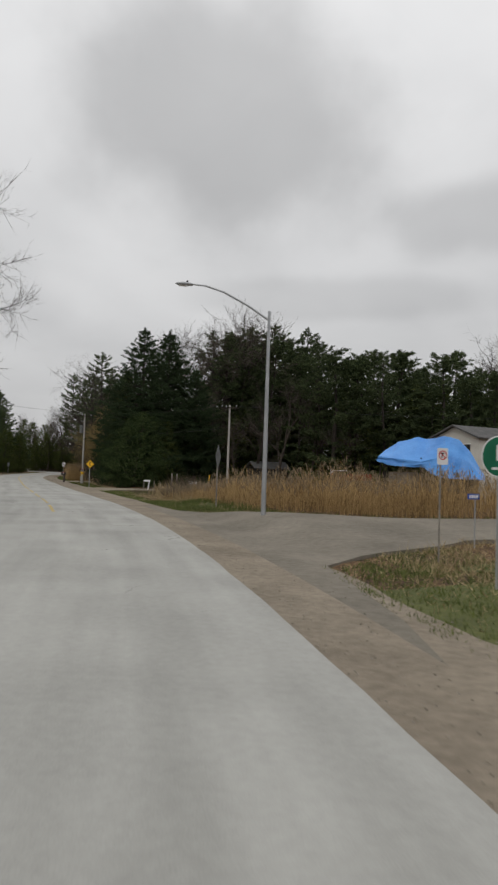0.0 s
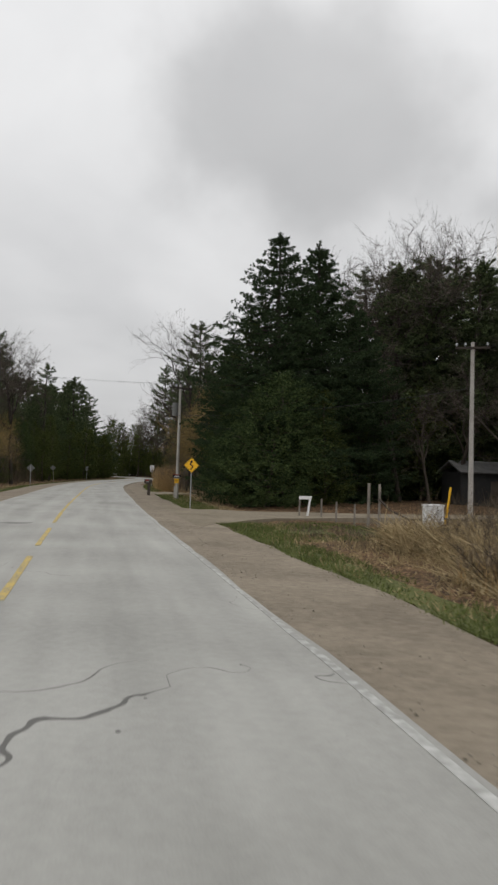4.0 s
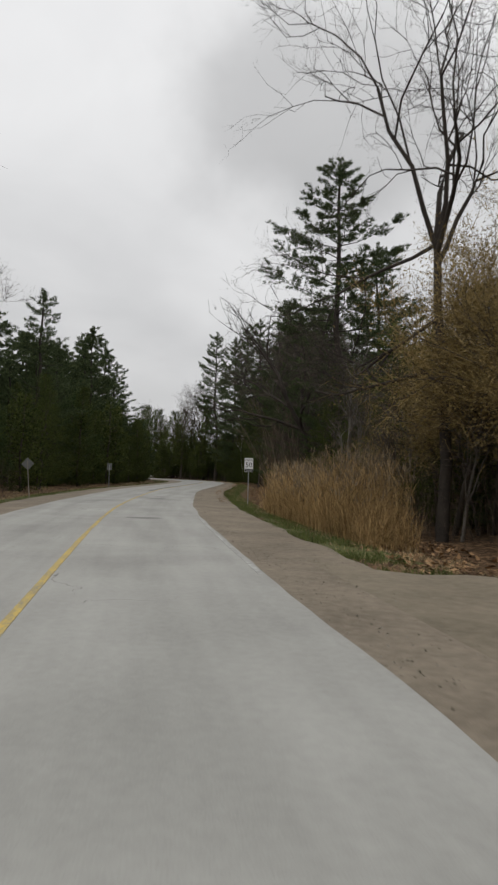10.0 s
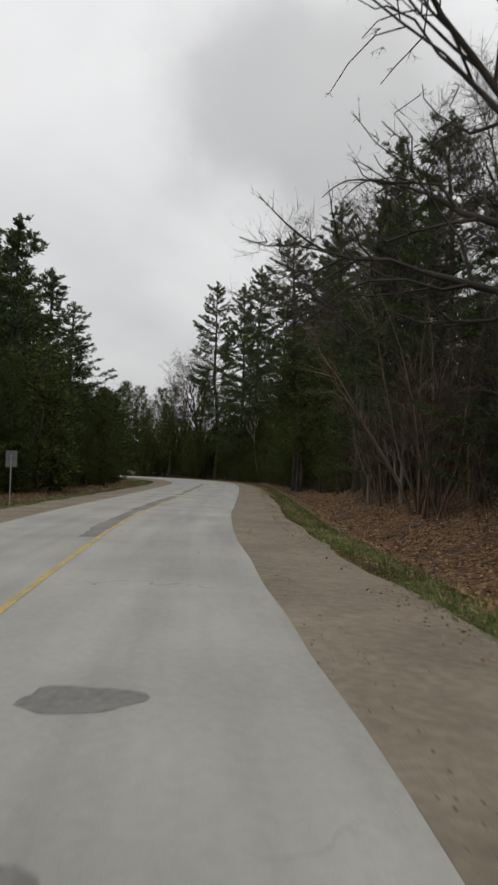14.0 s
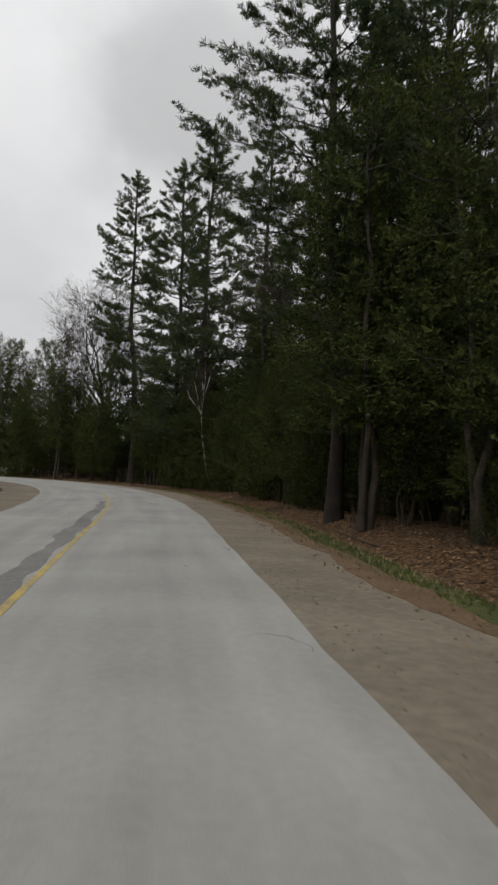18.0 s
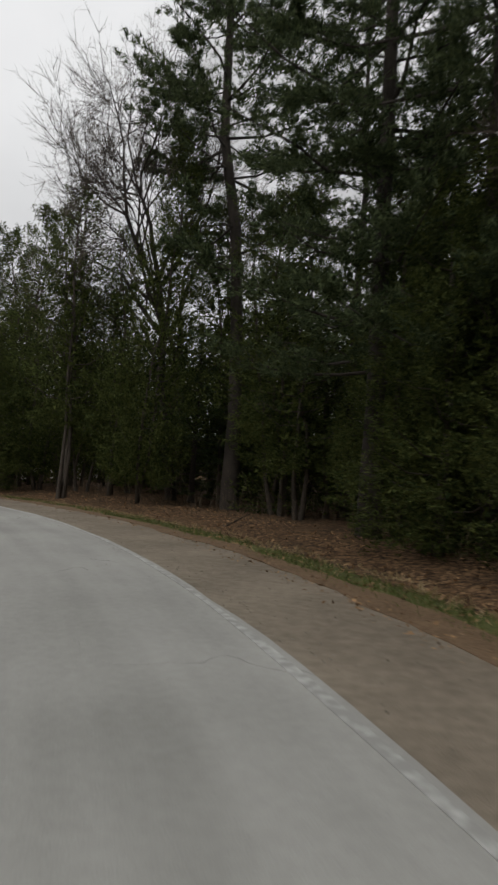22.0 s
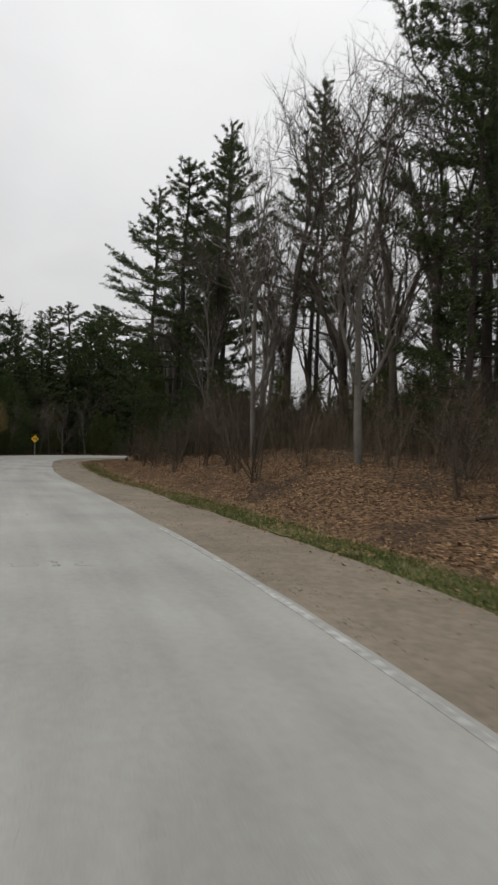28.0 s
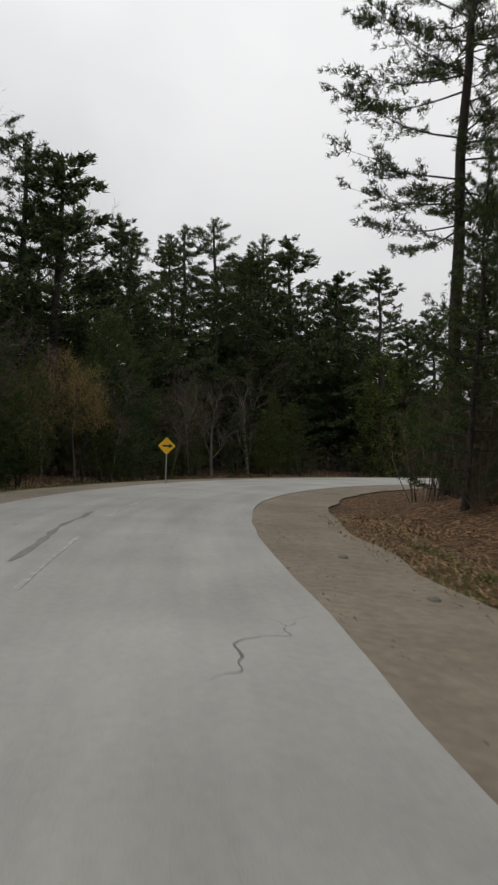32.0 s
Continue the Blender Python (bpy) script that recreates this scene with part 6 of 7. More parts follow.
part("letter_shape", box(bm, (0.06, 0.003, 0.03), (0.05, -0.003, 2.69)), BLACK, N)
BLUE = mat("sign_blue", (0.02, 0.05, 0.24), (0.03, 0.08, 0.34), 3.0, 0.5)
A_ = sign_at("address_sign", 6.4, 19.1, heading(15) + 8, "small blue marker plate on a thin post", "road sign")
post(A_, 1.52, 0.018, GALV)
plate = part("plate", flat_shape(moved(rounded(0.42, 0.16, 0.02), -0.08, 1.47), 0.004), BLUE, A_)
for k in range(4):
    part("marking_bar", box(bmesh.new(), (0.055, 0.002, 0.09), (-0.20 + 0.08 * k, -0.003, 1.47)), WHITE, A_)
GREEN = mat("sign_green", (0.005, 0.10, 0.05), (0.01, 0.15, 0.08), 3.0, 0.5)
G = sign_at("round_sign", 4.78, 12.95, heading(12) + 4, "round green sign with a white rim and pale shape", "road sign")
post(G, 2.7, 0.025, GALV)
disc = lambda r_: [(r_ * math.cos(a), r_ * math.sin(a) + 2.55) for a in np.linspace(0, 2 * math.pi, 36, endpoint=False)]
part("rim", flat_shape(disc(0.40), 0.004), WHITE, G)
part("plate", flat_shape(disc(0.375), 0.003), GREEN, G).location.y = -0.003
part("pale_shape", box(box(bmesh.new(), (0.16, 0.003, 0.30), (0.0, -0.007, 2.62)), (0.34, 0.003, 0.05), (0, -0.007, 2.32)), WHITE, G)
T = sign_at("road_sign", -1.5, 32.6, heading(30) + 62, "grey back of a large diamond sign seen almost edge-on", "road sign")
post(T, 2.6, 0.035, WOOD)
part("plate", flat_shape(moved(turned(rounded(0.82, 0.82, 0.05), 45), 0, 2.45), 0.006), SIGN_BACK, T)

# ---- poles and wires ----
def tapered_pole(parent, h, r0, r1, material, sides=12, below=0.6, name="pole"):
    pts = np.c_[np.zeros((7, 2)), np.linspace(-below, h, 7)]
    v, f = tubes([(pts, np.linspace(r0, r1, 7))], sides)
    top = len(v) - sides
    me = mesh_of(name, v, f, material, True)
    ob = child(name, me, parent)
    part("pole_top", rod(bmesh.new(), (0, 0, h - 0.005), (0, 0, h + 0.01), r1, sides=sides), material, parent)
    return ob


Lm = tagged(empty("street_lamp", 0.6, 26.3, -0.1, 0), "tall galvanised street lamp with a long curved arm", "street lamp")
tapered_pole(Lm, 8.35, 0.105, 0.055, GALV)
arm = [(0, 0, 8.0), (-0.9, -0.16, 8.55), (-1.8, -0.32, 8.98), (-2.5, -0.44, 9.17), (-3.0, -0.53, 9.19)]
v, f = tubes([(arm, [0.045, 0.042, 0.038, 0.035, 0.03])], 8)
child("arm", mesh_of("arm", v, f, GALV, True), Lm)
bm = bmesh.new()
bmesh.ops.create_uvsphere(bm, u_segments=16, v_segments=8, radius=1, matrix=Matrix.Translation((-3.3, -0.58, 9.18)) @ Matrix.Rotation(radians(10), 4, "Z") @ Matrix.Diagonal((0.36, 0.15, 0.07, 1)))
part("lamp_head", bm, GALV, Lm, smooth=True)
part("lens", box(bmesh.new(), (0.34, 0.2, 0.03), (-3.36, -0.59, 9.12), Matrix.Rotation(radians(10), 4, "Z"), 0.01), WHITE, Lm)
part("photocell", rod(bmesh.new(), (-3.2, -0.56, 9.24), (-3.2, -0.56, 9.32), 0.04), BLACK, Lm)


def insulator(bm, x, y, z):
    rod(bm, (x, y, z), (x, y, z + 0.10), 0.018, sides=6)
    rod(bm, (x, y, z + 0.08), (x, y, z + 0.14), 0.055, 0.045, 8)
    rod(bm, (x, y, z + 0.14), (x, y, z + 0.20), 0.05, 0.025, 8)
    return bm


ARM_TURN = 32


def utility_pole(x, y, h, turn, label, arm_w=1.9, box_on=True, name="utility_pole"):
    U = tagged(empty(name, x, y, ground_z(x, y), turn), label, "utility pole")
    tapered_pole(U, h, 0.13, 0.085, CONCRETE_POLE)
    part("crossarm", box(bmesh.new(), (arm_w, 0.09, 0.11), (0, -0.12, h - 0.28), None, 0.01), BARK_DARK, U).matrix_basis = pose(0, 0, 0, 0, 0, ARM_TURN)
    for k in (-1, -0.45, 0.9):
        part("insulator", insulator(bmesh.new(), k * (arm_w / 2 - 0.06), -0.13, h - 0.23), GALV, U).matrix_basis = pose(0, 0, 0, 0, 0, ARM_TURN)
    if box_on:
        bm = rod(bmesh.new(), (-0.33, -0.05, h - 2.35), (-0.33, -0.05, h - 1.45), 0.21, 0.21, 18)
        rod(bm, (-0.33, -0.05, h - 1.45), (-0.33, -0.05, h - 1.40), 0.23, 0.20, 18)
        tr = part("transformer", bm, SIGN_BACK, U, "grey cylindrical transformer can")
        part("bushing", insulator(bmesh.new(), -0.26, -0.08, h - 1.40), BARK, tr)
        part("bracket", box(box(bmesh.new(), (0.16, 0.06, 0.05), (-0.12, -0.02, h - 1.65)), (0.16, 0.06, 0.05), (-0.12, -0.02, h - 2.15)), GALV, U)
        part("fuse_cutout", rod(rod(bmesh.new(), (-0.28, -0.06, h - 1.0), (-0.22, -0.06, h - 0.72), 0.025), (-0.22, -0.06, h - 0.85), (-0.05, -0.02, h - 0.9), 0.015), BLACK, U)
    return U


B = utility_pole(-20.3, 82.7, 8.6, heading(85) - 12, "pale weathered utility pole with a crossarm and transformer")
plate = part("notice_plate", flat_shape(moved(rounded(0.62, 0.26, 0.02), -0.02, 1.72), 0.006), BLACK, B, "black notice plate with a red top band")
plate.location.y = -0.17
for z, w, m in ((1.82, 0.5, RED), (1.74, 0.34, WHITE), (1.68, 0.44, WHITE), (1.62, 0.58, SIGN_BACK)):
    part("marking_bar", box(bmesh.new(), (w, 0.003, 0.028), (-0.02, -0.172, z)), m, plate).location.y = 0.17 - 0.003
plate = part("notice_plate", flat_shape(moved(rounded(0.32, 0.34, 0.02), -0.03, 1.36), 0.006), YELLOW, B, "yellow notice plate")
plate.location.y = -0.165
for z in (1.46, 1.40, 1.34, 1.28):
    part("marking_bar", box(bmesh.new(), (0.24, 0.003, 0.018), (-0.03, -0.167, z)), BARK, plate).location.y = 0.165 - 0.003
part("conduit_guard", box(bmesh.new(), (0.14, 0.08, 0.85), (-0.16, -0.05, 0.55), None, 0.02), CONCRETE_POLE, B)
A2 = utility_pole(-2.1, 66.6, 8.9, heading(60) - 60, "slim pale utility pole at the edge of the field", 1.6, False)


def wire(label, a, b, sag, r=0.004):
    t = np.linspace(0, 1, 24)
    p = np.outer(1 - t, a) + np.outer(t, b)
    p[:, 2] -= sag * 4 * t * (1 - t)
    v, f = tubes([(p, np.full(24, r))], 5)
    tagged(new("overhead_wire", mesh_of("overhead_wire", v, f, BLACK)), label, "wire", "overhead wires")


def arm_point(pole, k, arm_w, h):
    return np.array(pole.matrix_basis @ pose(0, 0, 0, 0, 0, ARM_TURN) @ Vector((k * (arm_w / 2 - 0.06), -0.13, h - 0.05)))


for k in (-1, -0.45, 0.9):
    b_, a_ = arm_point(B, k, 1.9, 8.6), arm_point(A2, k, 1.6, 8.9)
    wire("thin dark overhead wire between the poles", a_, b_, 0.35)
    wire("thin dark overhead wire crossing above the road", b_, (-75.0 + 1.2 * k, 118.0 + 2.0 * k, 17.0), 0.6)
    wire("thin dark overhead wire over the field", a_, (48.0, 78.0 + 1.2 * k, 9.6), 0.6)
wire("thick slack telephone cable between the poles", (-20.3, 82.6, 6.1), (-2.1, 66.6, 6.3), 0.4, 0.012)

# ---- letter boxes ----
BROWN = mat("brown_plastic", (0.045, 0.036, 0.030), (0.075, 0.062, 0.052), 3.0, 0.6, bump=0.1)


def arch(w, h, l, k=10):
    """A box with a rounded roof, along y."""
    bm = bmesh.new()
    prof = [(-w / 2, 0), (w / 2, 0)] + [(w / 2 * math.cos(a), h * 0.55 + h * 0.45 * math.sin(a)) for a in np.linspace(0, math.pi, k)]
    f = bm.faces.new([bm.verts.new((x, -l / 2, z)) for x, z in prof])
    made = bmesh.ops.extrude_face_region(bm, geom=[f])["geom"]
    bmesh.ops.translate(bm, vec=(0, l, 0), verts=[g for g in made if isinstance(g, bmesh.types.BMVert)])
    bmesh.ops.recalc_face_normals(bm, faces=bm.faces[:])
    return bm


M = tagged(empty("mailbox", -23.6, 86.5, ground_z(-23.6, 86.5), heading(90) + 78), "brown plastic rural mailbox on a matching square post", "mailbox")
body = part("body", arch(0.30, 0.34, 0.58), BROWN, M)
body.location.z = 0.98
part("door", arch(0.32, 0.36, 0.03), BROWN, M).matrix_basis = pose(0, 0.30, 0.97)
part("post", box(bmesh.new(), (0.16, 0.22, 1.5), (0, -0.06, 0.25), None, 0.015), BROWN, M)
part("support", box(bmesh.new(), (0.2, 0.4, 0.06), (0, 0, 0.96), None, 0.01), BROWN, M)
part("flag", box(bmesh.new(), (0.008, 0.26, 0.05), (-0.158, 0.07, 1.24), Matrix.Rotation(radians(-6), 4, "X")), RED, M, "red signal flag folded down")
part("marking_bar", box(bmesh.new(), (0.004, 0.15, 0.04), (-0.152, 0.03, 1.13)), WHITE, M)
part("delivery_slot", box(bmesh.new(), (0.10, 0.012, 0.08), (0, 0.318, 1.05)), BLACK, M)

cx, cy = -92.98, 251.62
K = tagged(empty("milk_can", cx, cy, ground_z(cx, cy), 10), "rust-red old milk can used as a post stand", "milk can")
RUST = mat("rust_red_paint", (0.10, 0.025, 0.015), (0.27, 0.075, 0.045), 2.5, 0.75, bump=0.3)
prof = [(0.0, 0.0), (0.19, 0.0), (0.205, 0.02), (0.205, 0.44), (0.19, 0.50), (0.13, 0.56), (0.125, 0.62), (0.16, 0.64), (0.165, 0.67), (0.10, 0.68), (0.0, 0.68)]


def lathe(prof, n=24):
    bm = bmesh.new()
    vs = [bm.verts.new((r_, 0, z)) for r_, z in prof]
    es = [bm.edges.new(p) for p in zip(vs, vs[1:])]
    bmesh.ops.spin(bm, geom=vs + es, cent=(0, 0, 0), axis=(0, 0, 1), angle=2 * math.pi, steps=n)
    bmesh.ops.remove_doubles(bm, verts=bm.verts[:], dist=1e-4)
    bmesh.ops.recalc_face_normals(bm, faces=bm.faces[:])
    return bm


part("body", lathe(prof), RUST, K, smooth=True)
for sx in (-1, 1):
    v, f = tubes([(np.array([(sx * 0.17, 0, 0.56), (sx * 0.23, 0, 0.54), (sx * 0.235, 0, 0.47), (sx * 0.20, 0, 0.43)]), np.full(4, 0.012))], 6)
    child("handle", mesh_of("handle", v, f, RUST), K)
P = tagged(empty("mailbox", cx, cy, ground_z(cx, cy) + 0.66, heading(272) + 90), "black metal mailbox on a grey wooden post", "mailbox")
part("post", box(bmesh.new(), (0.09, 0.09, 0.66), (0, 0, 0.35), None, 0.008), WOOD, P)
part("body", arch(0.20, 0.24, 0.5), BLACK, P).location.z = 0.68
part("door", arch(0.21, 0.25, 0.02), BLACK, P).matrix_basis = pose(0, -0.255, 0.675)
Q = tagged(empty("notice_board", -95.36, 254.7, ground_z(-95.36, 254.7) + 0.08, heading(272) + 8), "white printed notice board on a dark wooden post", "notice board")
part("post", box(bmesh.new(), (0.12, 0.12, 1.9), (0.42, 0.06, 0.5), None, 0.01), BARK_DARK, Q)
part("panel", box(bmesh.new(), (0.80, 0.02, 0.60), (-0.02, 0, 1.15), None, 0.004), WHITE, Q)
part("emblem", flat_shape([(0.28 + 0.09 * math.cos(a), 1.26 + 0.12 * math.sin(a)) for a in np.linspace(0, 2 * math.pi, 20, endpoint=False)], 0.003), BLACK, Q).location.y = -0.014
for k, w in enumerate((0.34, 0.30, 0.5, 0.62, 0.44, 0.52)):
    part("marking_bar", box(bmesh.new(), (w, 0.003, 0.02), (-0.10 if k < 2 else -0.02, -0.012, 1.34 - 0.085 * k)), SIGN_BACK, Q)

# ---- field corner: fence posts, drum, stake, covered heap, house, shed ----
def fence_post(x, y, h, r=0.05, lean=0.0, material=WOOD):
    ob = new("fence_post")
    ob.matrix_basis = pose(x, y, ground_z(x, y), lean, lean * 0.6, 0)
    tagged(ob, "weathered wooden fence post at the drive", "fence post", "fence posts")
    part("shaft", rod(bmesh.new(), (0, 0, -0.4), (0, 0, h), r, r * 0.85, 8), material, ob)


for x, y, h, r_ in ((-9.1, 65.4, 1.0, 0.05), (-8.4, 64.4, 0.95, 0.05), (-7.6, 63.3, 0.95, 0.05), (-7.05, 62.2, 1.9, 0.07), (-6.6, 62.3, 1.9, 0.06), (-1.2, 61.8, 1.0, 0.05), (0.5, 60.0, 1.2, 0.05)):
    fence_post(x, y, h, r_)
ob = tagged(empty("gate_board", -9.9, 66.0, ground_z(-9.9, 66.0), heading(66)), "white painted board frame leaning by the fence", "gate")
part("upright", box(bmesh.new(), (0.09, 0.05, 1.1), (0.18, 0, 0.5), Matrix.Rotation(radians(8), 4, "Y")), WHITE, ob)
part("upright", box(bmesh.new(), (0.07, 0.05, 1.0), (-0.28, 0, 0.45)), WOOD, ob)
part("rail", box(bmesh.new(), (0.62, 0.05, 0.16), (0, -0.01, 0.98)), WHITE, ob)
ob = tagged(new("fallen_rail"), "crooked bare branch propped on the tall post", "branch")
v, f = tubes([(np.array([(-6.6, 62.2, ground_z(-6.6, 62.2) + 1.25), (-6.2, 61.5, ground_z(-6.2, 61.5) + 0.85), (-5.5, 60.6, ground_z(-5.5, 60.6) + 0.55), (-4.4, 60.1, ground_z(-4.4, 60.1) + 0.7), (-3.4, 59.5, ground_z(-3.4, 59.5) + 0.62)]), np.array([0.045, 0.04, 0.04, 0.035, 0.02]))], 6)
child("bark", mesh_of("bark", v, f, BARK, True), ob)
ob = tagged(empty("storage_box", -4.85, 58.9, ground_z(-4.85, 58.9), heading(58)), "white metal box standing in the dry grass", "box")
part("body", box(bmesh.new(), (0.62, 0.5, 1.25), (0, 0, 0.55), None, 0.03), WHITE, ob)
part("lid", box(bmesh.new(), (0.66, 0.54, 0.06), (0, 0, 1.19), None, 0.01), WHITE, ob)
ob = tagged(empty("marker_stake", -3.9, 62.8, ground_z(-3.9, 62.8), 0), "yellow plastic marker stake leaning over", "marker")
part("shaft", rod(bmesh.new(), (0, 0, -0.3), (0.28, 0, 1.95), 0.05, 0.045, 8), YELLOW, ob)

# blue tarpaulin slung over poles and a heap
TX, TY = 8.8, 46.6
Hp = tagged(empty("covered_stack", TX, TY, ground_z(TX, TY), -22), "stack covered by a bright blue draped tarpaulin on poles", "tarpaulin")
base = 0.2 - Hp.location.z
# control rows from the hem up over the front edge and the ridge, down the back: height and depth along the length
HEM_Z, HEM_Y = ([0, 0.1, 0.44, 0.52, 0.62, 1.0], [2.75, 2.55, 2.4, 2.1, 1.75, 1.7]), ([0, 0.5, 0.62, 1.0], [0.0, 0.0, -0.5, -0.4])
EDGE_Z, EDGE_Y = ([0, 0.1, 0.42, 0.55, 0.64, 0.85, 1.0], [3.15, 3.05, 2.85, 3.0, 3.4, 2.9, 1.8]), ([0, 0.5, 0.62, 1.0], [0.05, 0.05, 0.1, 0.2])
RIDGE_Z, RIDGE_Y = ([0, 0.04, 0.14, 0.34, 0.42, 0.62, 0.76, 0.86, 1.0], [3.2, 3.6, 4.2, 4.62, 4.5, 4.6, 4.4, 3.5, 1.95]), ([0, 0.12, 0.45, 0.64, 1.0], [0.9, 2.2, 2.5, 1.0, 0.9])
BACK_Z, BACK_Y = ([0, 1.0], [3.0, 1.8]), ([0, 1.0], [3.6, 3.2])
NU, NW = 44, 16
sheet, faces_ = [], []
for a, b in product(range(NW), range(NU)):
    u, w = b / (NU - 1), 3 * a / (NW - 1)
    z = np.interp(w, range(4), [np.interp(u, *c) for c in (HEM_Z, EDGE_Z, RIDGE_Z, BACK_Z)])
    y = np.interp(w, range(4), [np.interp(u, *c) for c in (HEM_Y, EDGE_Y, RIDGE_Y, BACK_Y)])
    fold = 0.16 * noise.noise((u * 9, w * 1.3, 3.1)) + 0.05 * noise.noise((u * 26, w * 3, 1.2))
    sheet.append((u * 7.0 + 0.12 * noise.noise((u * 6, w * 2, 6)), y + fold, base + z + fold * 0.6))
for a, b in product(range(NW - 1), range(NU - 1)):
    q = a * NU + b
    faces_.append((q, q + 1, q + NU + 1, q + NU))
child("cover", mesh_of("cover", sheet, faces_, TARP, False), Hp)
for x, y in ((0.15, 0.3), (2.9, 0.3), (0.15, 3.2), (2.9, 3.2)):
    part("pole", rod(bmesh.new(), (x, y, -0.4), (x, y, base + 3.1), 0.04, sides=8), BARK_DARK, Hp)
part("stack", box(bmesh.new(), (3.0, 2.0, base + 2.9), (5.0, 1.6, (base + 2.9) / 2 - 0.2), None, 0.15), BARK, Hp)
part("crate", box(bmesh.new(), (1.9, 1.2, base + 2.3), (1.6, 1.4, (base + 2.3) / 2 - 0.2), None, 0.05), WOOD, Hp)

TR = tagged(empty("farm_trailer", 8.6, 57.0, ground_z(8.6, 57.0), -12), "rusty red flat farm trailer standing in the reeds", "trailer")
part("bed", box(bmesh.new(), (3.4, 1.7, 0.16), (0, 0, 1.55), None, 0.02), RUST, TR)
part("side_board", box(bmesh.new(), (3.4, 0.05, 0.4), (0, -0.85, 1.83), None, 0.01), RUST, TR)
part("rack", box(box(bmesh.new(), (0.05, 1.7, 0.7), (-1.65, 0, 2.0)), (1.2, 0.05, 0.06), (-1.0, 0.8, 2.3)), WHITE, TR)
for sx, sy in product((-0.9, 0.9), (-0.8, 0.8)):
    wheel = part("wheel", rod(bmesh.new(), (sx, sy - 0.1, 0.75), (sx, sy + 0.1, 0.75), 0.72, sides=18), BLACK, TR)
    part("rim", rod(bmesh.new(), (sx, sy - 0.11, 0.75), (sx, sy + 0.11, 0.75), 0.34, sides=14), SIGN_BACK, wheel)

SIDING = mat("cream_siding", (0.50, 0.48, 0.43), (0.62, 0.60, 0.54), 1.0, 0.7)
ROOF = mat("grey_shingles", (0.06, 0.06, 0.062), (0.13, 0.125, 0.12), 1.5, 0.9, bump=0.3)
H = tagged(empty("house", 19.3, 63.9, ground_z(19.3, 63.9), -62), "cream gabled house with a grey roof beyond the field", "house")
top = 6.95 - H.location.z
bm = bmesh.new()
f = bm.faces.new([bm.verts.new((x, 0, z)) for x, z in [(-3.0, -0.3), (3.0, -0.3), (3.0, top - 1.25), (0, top - 0.1), (-3.0, top - 1.25)]])
made = bmesh.ops.extrude_face_region(bm, geom=[f])["geom"]
bmesh.ops.translate(bm, vec=(0, 11, 0), verts=[q for q in made if isinstance(q, bmesh.types.BMVert)])
bmesh.ops.recalc_face_normals(bm, faces=bm.faces[:])
part("wall", bm, SIDING, H)
for sx in (-1, 1):
    part("roof", box(bmesh.new(), (3.6, 11.8, 0.14), (sx * 1.66, 5.5, top - 0.62), Matrix.Rotation(sx * math.atan2(1.15, 3.0), 4, "Y")), ROOF, H)
for x in (-1.4, 1.5):
    wdw = part("window", box(bmesh.new(), (0.95, 0.08, 1.0), (x, -0.03, top - 2.3)), BLACK, H)
    part("frame", box(box(bmesh.new(), (1.15, 0.06, 0.08), (x, -0.05, top - 1.76)), (1.15, 0.06, 0.08), (x, -0.05, top - 2.84)), WHITE, wdw)
for y in (2.0, 5.0, 8.0):
    wdw = part("window", box(bmesh.new(), (0.08, 1.1, 0.9), (3.03, y, top - 2.4)), BLACK, H)
    part("frame", box(box(bmesh.new(), (0.06, 1.3, 0.08), (3.05, y, top - 1.9)), (0.06, 1.3, 0.08), (3.05, y, top - 2.9)), WHITE, wdw)
part("band", box(bmesh.new(), (0.08, 6.0, 0.35), (3.08, 5.0, top - 1.55)), RED, H, "red eaves band")
part("chimney", box(bmesh.new(), (0.6, 0.6, 1.2), (0.4, 7.0, top + 0.2)), BARK_PALE, H)

# pale house behind the cedars
C2 = tagged(empty("house", -84.5, 271.0, ground_z(-84.5, 271.0), 34), "white wooden house half hidden behind the cedars", "house")
bm = bmesh.new()
f = bm.faces.new([bm.verts.new((x, 0, z)) for x, z in [(-4.0, -0.5), (4.0, -0.5), (4.0, 4.6), (0, 6.8), (-4.0, 4.6)]])
made = bmesh.ops.extrude_face_region(bm, geom=[f])["geom"]
bmesh.ops.translate(bm, vec=(0, 8, 0), verts=[q for q in made if isinstance(q, bmesh.types.BMVert)])
bmesh.ops.recalc_face_normals(bm, faces=bm.faces[:])
part("wall", bm, SIDING, C2)
for sx in (-1, 1):
    part("roof", box(bmesh.new(), (5.0, 8.8, 0.14), (sx * 2.1, 4.0, 5.75), Matrix.Rotation(sx * math.atan2(2.2, 4.0), 4, "Y")), ROOF, C2)
for x, z in ((-2.2, 1.4), (0.2, 1.4), (2.4, 1.4), (-1.5, 3.9), (1.5, 3.9)):
    wdw = part("window", box(bmesh.new(), (0.9, 0.06, 1.3), (x, -0.02, z)), BLACK, C2)
    part("frame", box(box(bmesh.new(), (1.06, 0.05, 0.08), (x, -0.04, z + 0.68)), (1.06, 0.05, 0.08), (x, -0.04, z - 0.68)), WHITE, wdw)
    part("muntin", box(box(bmesh.new(), (0.05, 0.04, 1.3), (x, -0.06, z)), (0.9, 0.04, 0.05), (x, -0.062, z)), WHITE, wdw)
part("veranda", box(box(bmesh.new(), (8.4, 1.6, 0.12), (0, -0.8, 2.7)), (8.0, 0.08, 0.08), (0, -1.5, 0.9)), WHITE, C2)
for x in (-3.9, -1.3, 1.3, 3.9):
    part("post", box(bmesh.new(), (0.12, 0.12, 2.9), (x, -1.5, 1.2)), WHITE, C2)

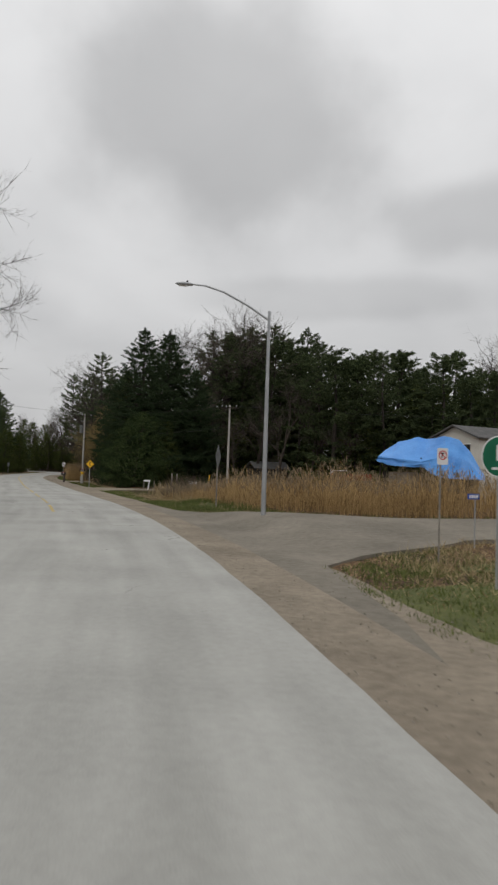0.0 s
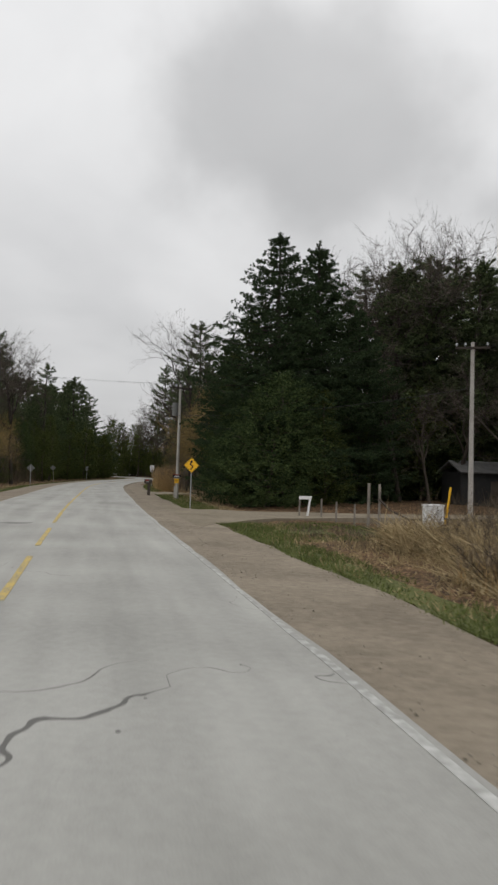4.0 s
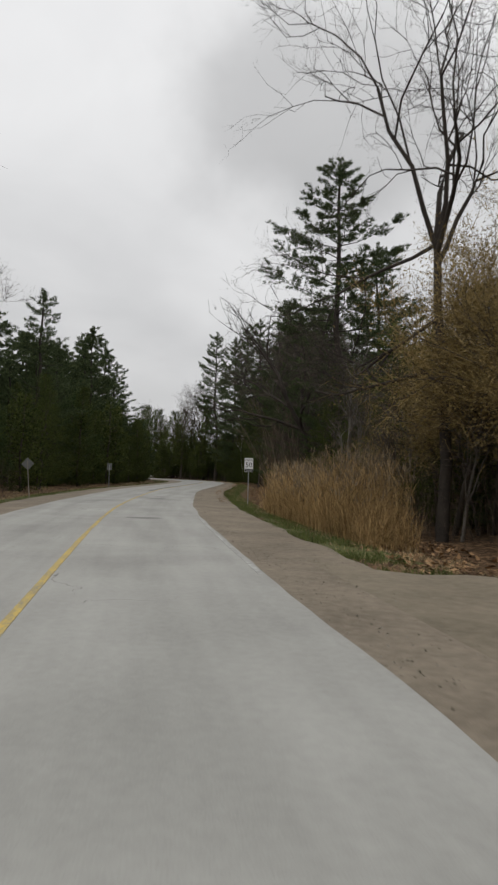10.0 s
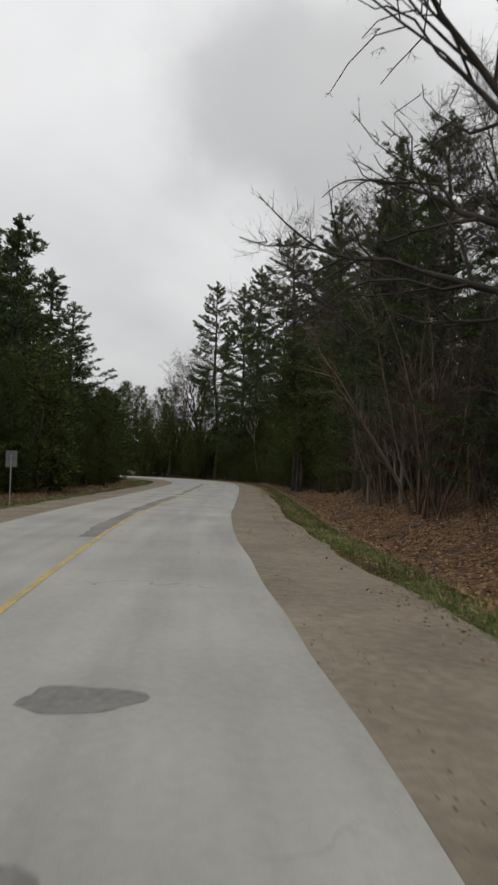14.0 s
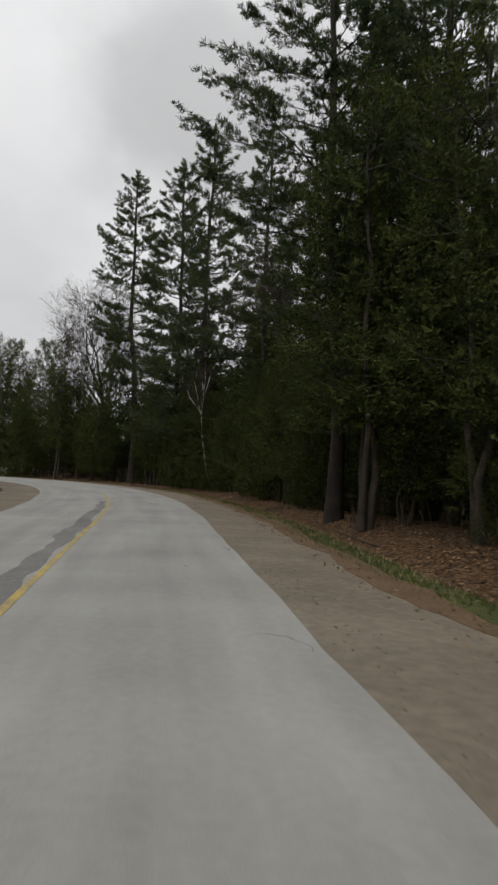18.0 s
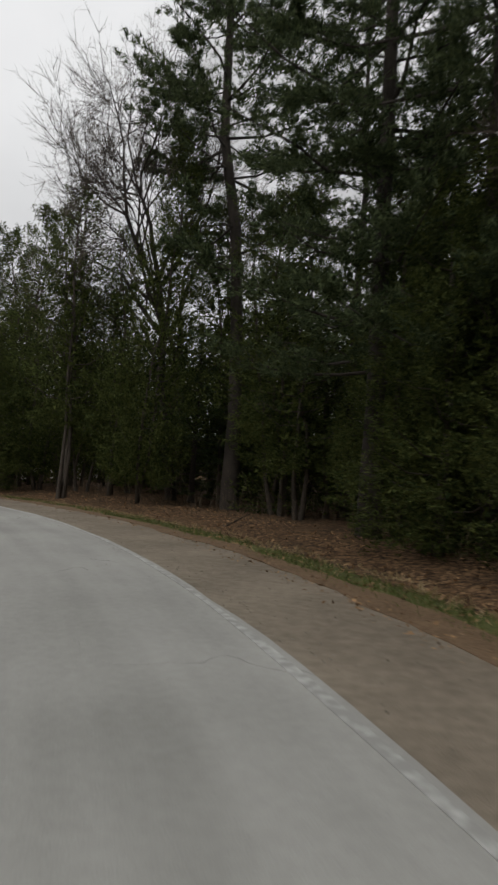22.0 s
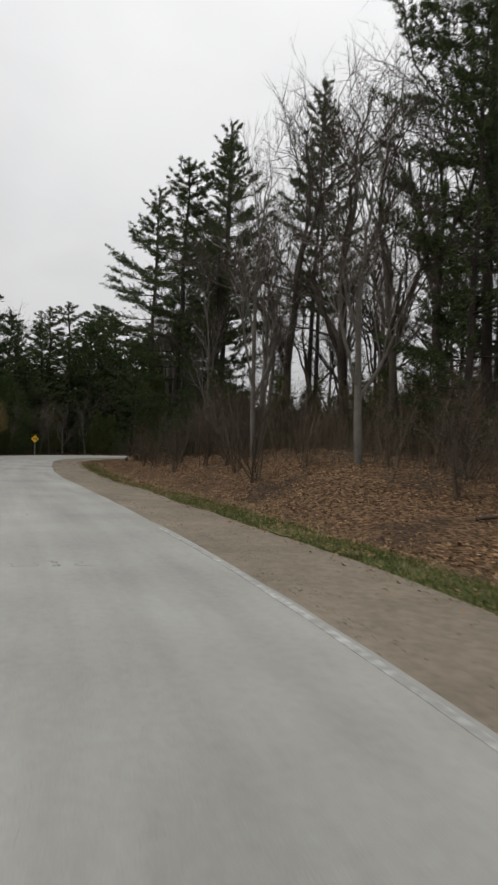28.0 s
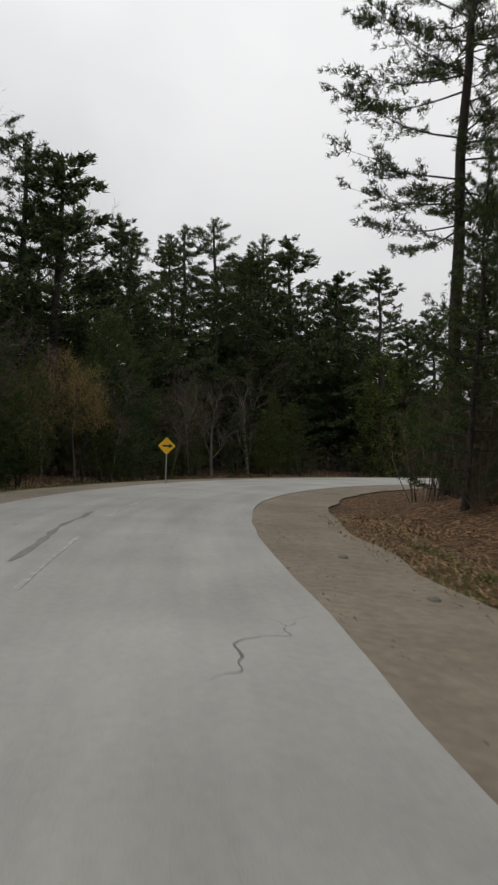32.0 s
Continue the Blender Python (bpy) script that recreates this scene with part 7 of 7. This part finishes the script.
Sh = tagged(empty("shed", 2.4, 88.0, ground_z(2.4, 88.0), heading(85)), "low dark shed with a weathered grey roof under the trees", "shed")
part("wall", box(bmesh.new(), (4.6, 3.0, 2.6), (0, 0, 1.2)), BLACK, Sh)
part("roof", box(bmesh.new(), (5.0, 2.2, 0.1), (0, -0.85, 2.9), Matrix.Rotation(radians(24), 4, "X")), ROOF, Sh)
part("roof", box(bmesh.new(), (5.0, 2.2, 0.1), (0, 0.95, 2.9), Matrix.Rotation(radians(-24), 4, "X")), SIGN_BACK, Sh)
part("door", box(bmesh.new(), (1.2, 0.05, 1.9), (0.8, -1.52, 0.9)), BARK, Sh)


# ---- logs, branches and stumps ----
def log_at(name, label, category, a, b, r0, r1, group="", sides=9):
    a, b = np.array(a, float), np.array(b, float)
    mid = (a + b) / 2 + rng.normal(size=3) * 0.03 * np.linalg.norm(b - a)
    v, f = tubes([(np.array([a, mid, b]), np.array([r0, (r0 + r1) / 2, r1]))], sides)
    ob = new(name)
    tagged(ob, label, category, group)
    child("bark", mesh_of("bark", v, f, BARK, True), ob)
    for e, o in ((a, r0), (b, r1)):
        d = unit(b - a) * 0.008 * (1 if e is b else -1)
        part("cut_end", rod(bmesh.new(), tuple(e), tuple(e + d), o, sides=sides), WOOD_CUT, ob)
    return ob


WOOD_CUT = mat("cut_wood", (0.24, 0.15, 0.08), (0.42, 0.29, 0.17), 4.0, 0.8)


def place3(s, l, up_=0.0):
    x, y = on_road(s, l)
    return np.array([x, y, float(height(s, l)) + up_])


for k, (s, l, a, r_) in enumerate(((345.5, -10.2, 0.2, 0.2), (346.3, -10.5, 0.5, 0.18), (345.0, -10.9, 0.1, 0.22), (347.0, -10.0, 0.9, 0.16), (344.3, -10.4, 0.3, 0.17), (346.0, -10.7, 0.4, 0.17))):
    p = place3(s, l, r_ * 0.9 + (0.28 if k in (1, 5) else 0))
    d = np.array([math.cos(a + 2.4), math.sin(a + 2.4), 0.03]) * 0.55
    log_at("log", "short sawn log in a pile on the leafy bank", "log", p - d, p + d, r_, r_ * 0.95, "log pile")
for k, (s, l, ln, a, r_) in enumerate(((189, -8.8, 2.6, 0.5, 0.04), (193, -9.0, 2.0, 2.2, 0.03), (300, -12, 3.4, 1.2, 0.06), (333, -13, 4.2, 0.4, 0.08), (335, -13.6, 3.6, 0.7, 0.06), (341, -8.8, 3.0, 1.9, 0.045), (238, -9, 2.2, 1.3, 0.03), (152, -10, 3.2, 0.3, 0.08), (155, -11, 2.5, 1.1, 0.05), (130, -9.2, 1.6, 0.6, 0.12))):
    p = place3(s, l, r_)
    q = place3(s, l, r_) + np.array([math.cos(a) * ln, math.sin(a) * ln, 0.15 * ln])
    log_at("fallen_branch", "fallen grey branch lying on dead leaves", "branch", p, q, r_, r_ * 0.5, "fallen branches", 6)
for s, l in ((343.4, -4.9), (340, -5.3), (318, -5.6)):
    p = place3(s, l, 0.03)
    bm = bmesh.new()
    bmesh.ops.create_icosphere(bm, subdivisions=2, radius=0.09, matrix=Matrix.Diagonal((1.4, 0.9, 0.6, 1)))
    for v in bm.verts:
        v.co *= 1 + 0.25 * noise.noise(v.co * 9)
    ob = part("stone", bm, BARK_PALE, None)
    ob.location = p
    tagged(ob, "small grey stone lying on the shoulder", "stone", "loose stones")

# ---- distance: an added dark ring that closes tree gaps and dims the horizon ----
k = 420
a = np.linspace(0, 2 * np.pi, k, endpoint=False)
jag = np.array([noise.noise((math.cos(q) * 9, math.sin(q) * 9, 0)) * 2.2 + noise.noise((math.cos(q) * 60, math.sin(q) * 60, 3)) * 1.6 for q in a])
ring_xy = np.stack([-95 + 225 * np.cos(a), 150 + 270 * np.sin(a)], 1)
rows_ = [np.c_[ring_xy * 1.0, np.full(k, -2.0)], np.c_[ring_xy + 4 * np.stack([np.cos(a), np.sin(a)], 1), 6 + 0.6 * jag], np.c_[ring_xy + 9 * np.stack([np.cos(a), np.sin(a)], 1), 11 + jag], np.c_[ring_xy + 40 * np.stack([np.cos(a), np.sin(a)], 1), np.full(k, -2.0)]]
i_, j_ = np.meshgrid(np.arange(3), np.arange(k), indexing="ij")
q = (i_ * k + j_).ravel()
q2 = (i_ * k + (j_ + 1) % k).ravel()
# near-black green stands in for the shade deep in the wood
GAP_DARK = mat("dark_gap_filler", (0.016, 0.018, 0.012), (0.050, 0.050, 0.032), 0.12, 0.95, bump=1.0, bump_scale=0.8, fine=0.55)
tagged(new("backdrop", mesh_of("backdrop", np.concatenate(rows_), np.stack([q, q2, q2 + k, q + k], 1), GAP_DARK)), "added dark backdrop ring closing the gaps between the trees", "ridge", kind="structure")
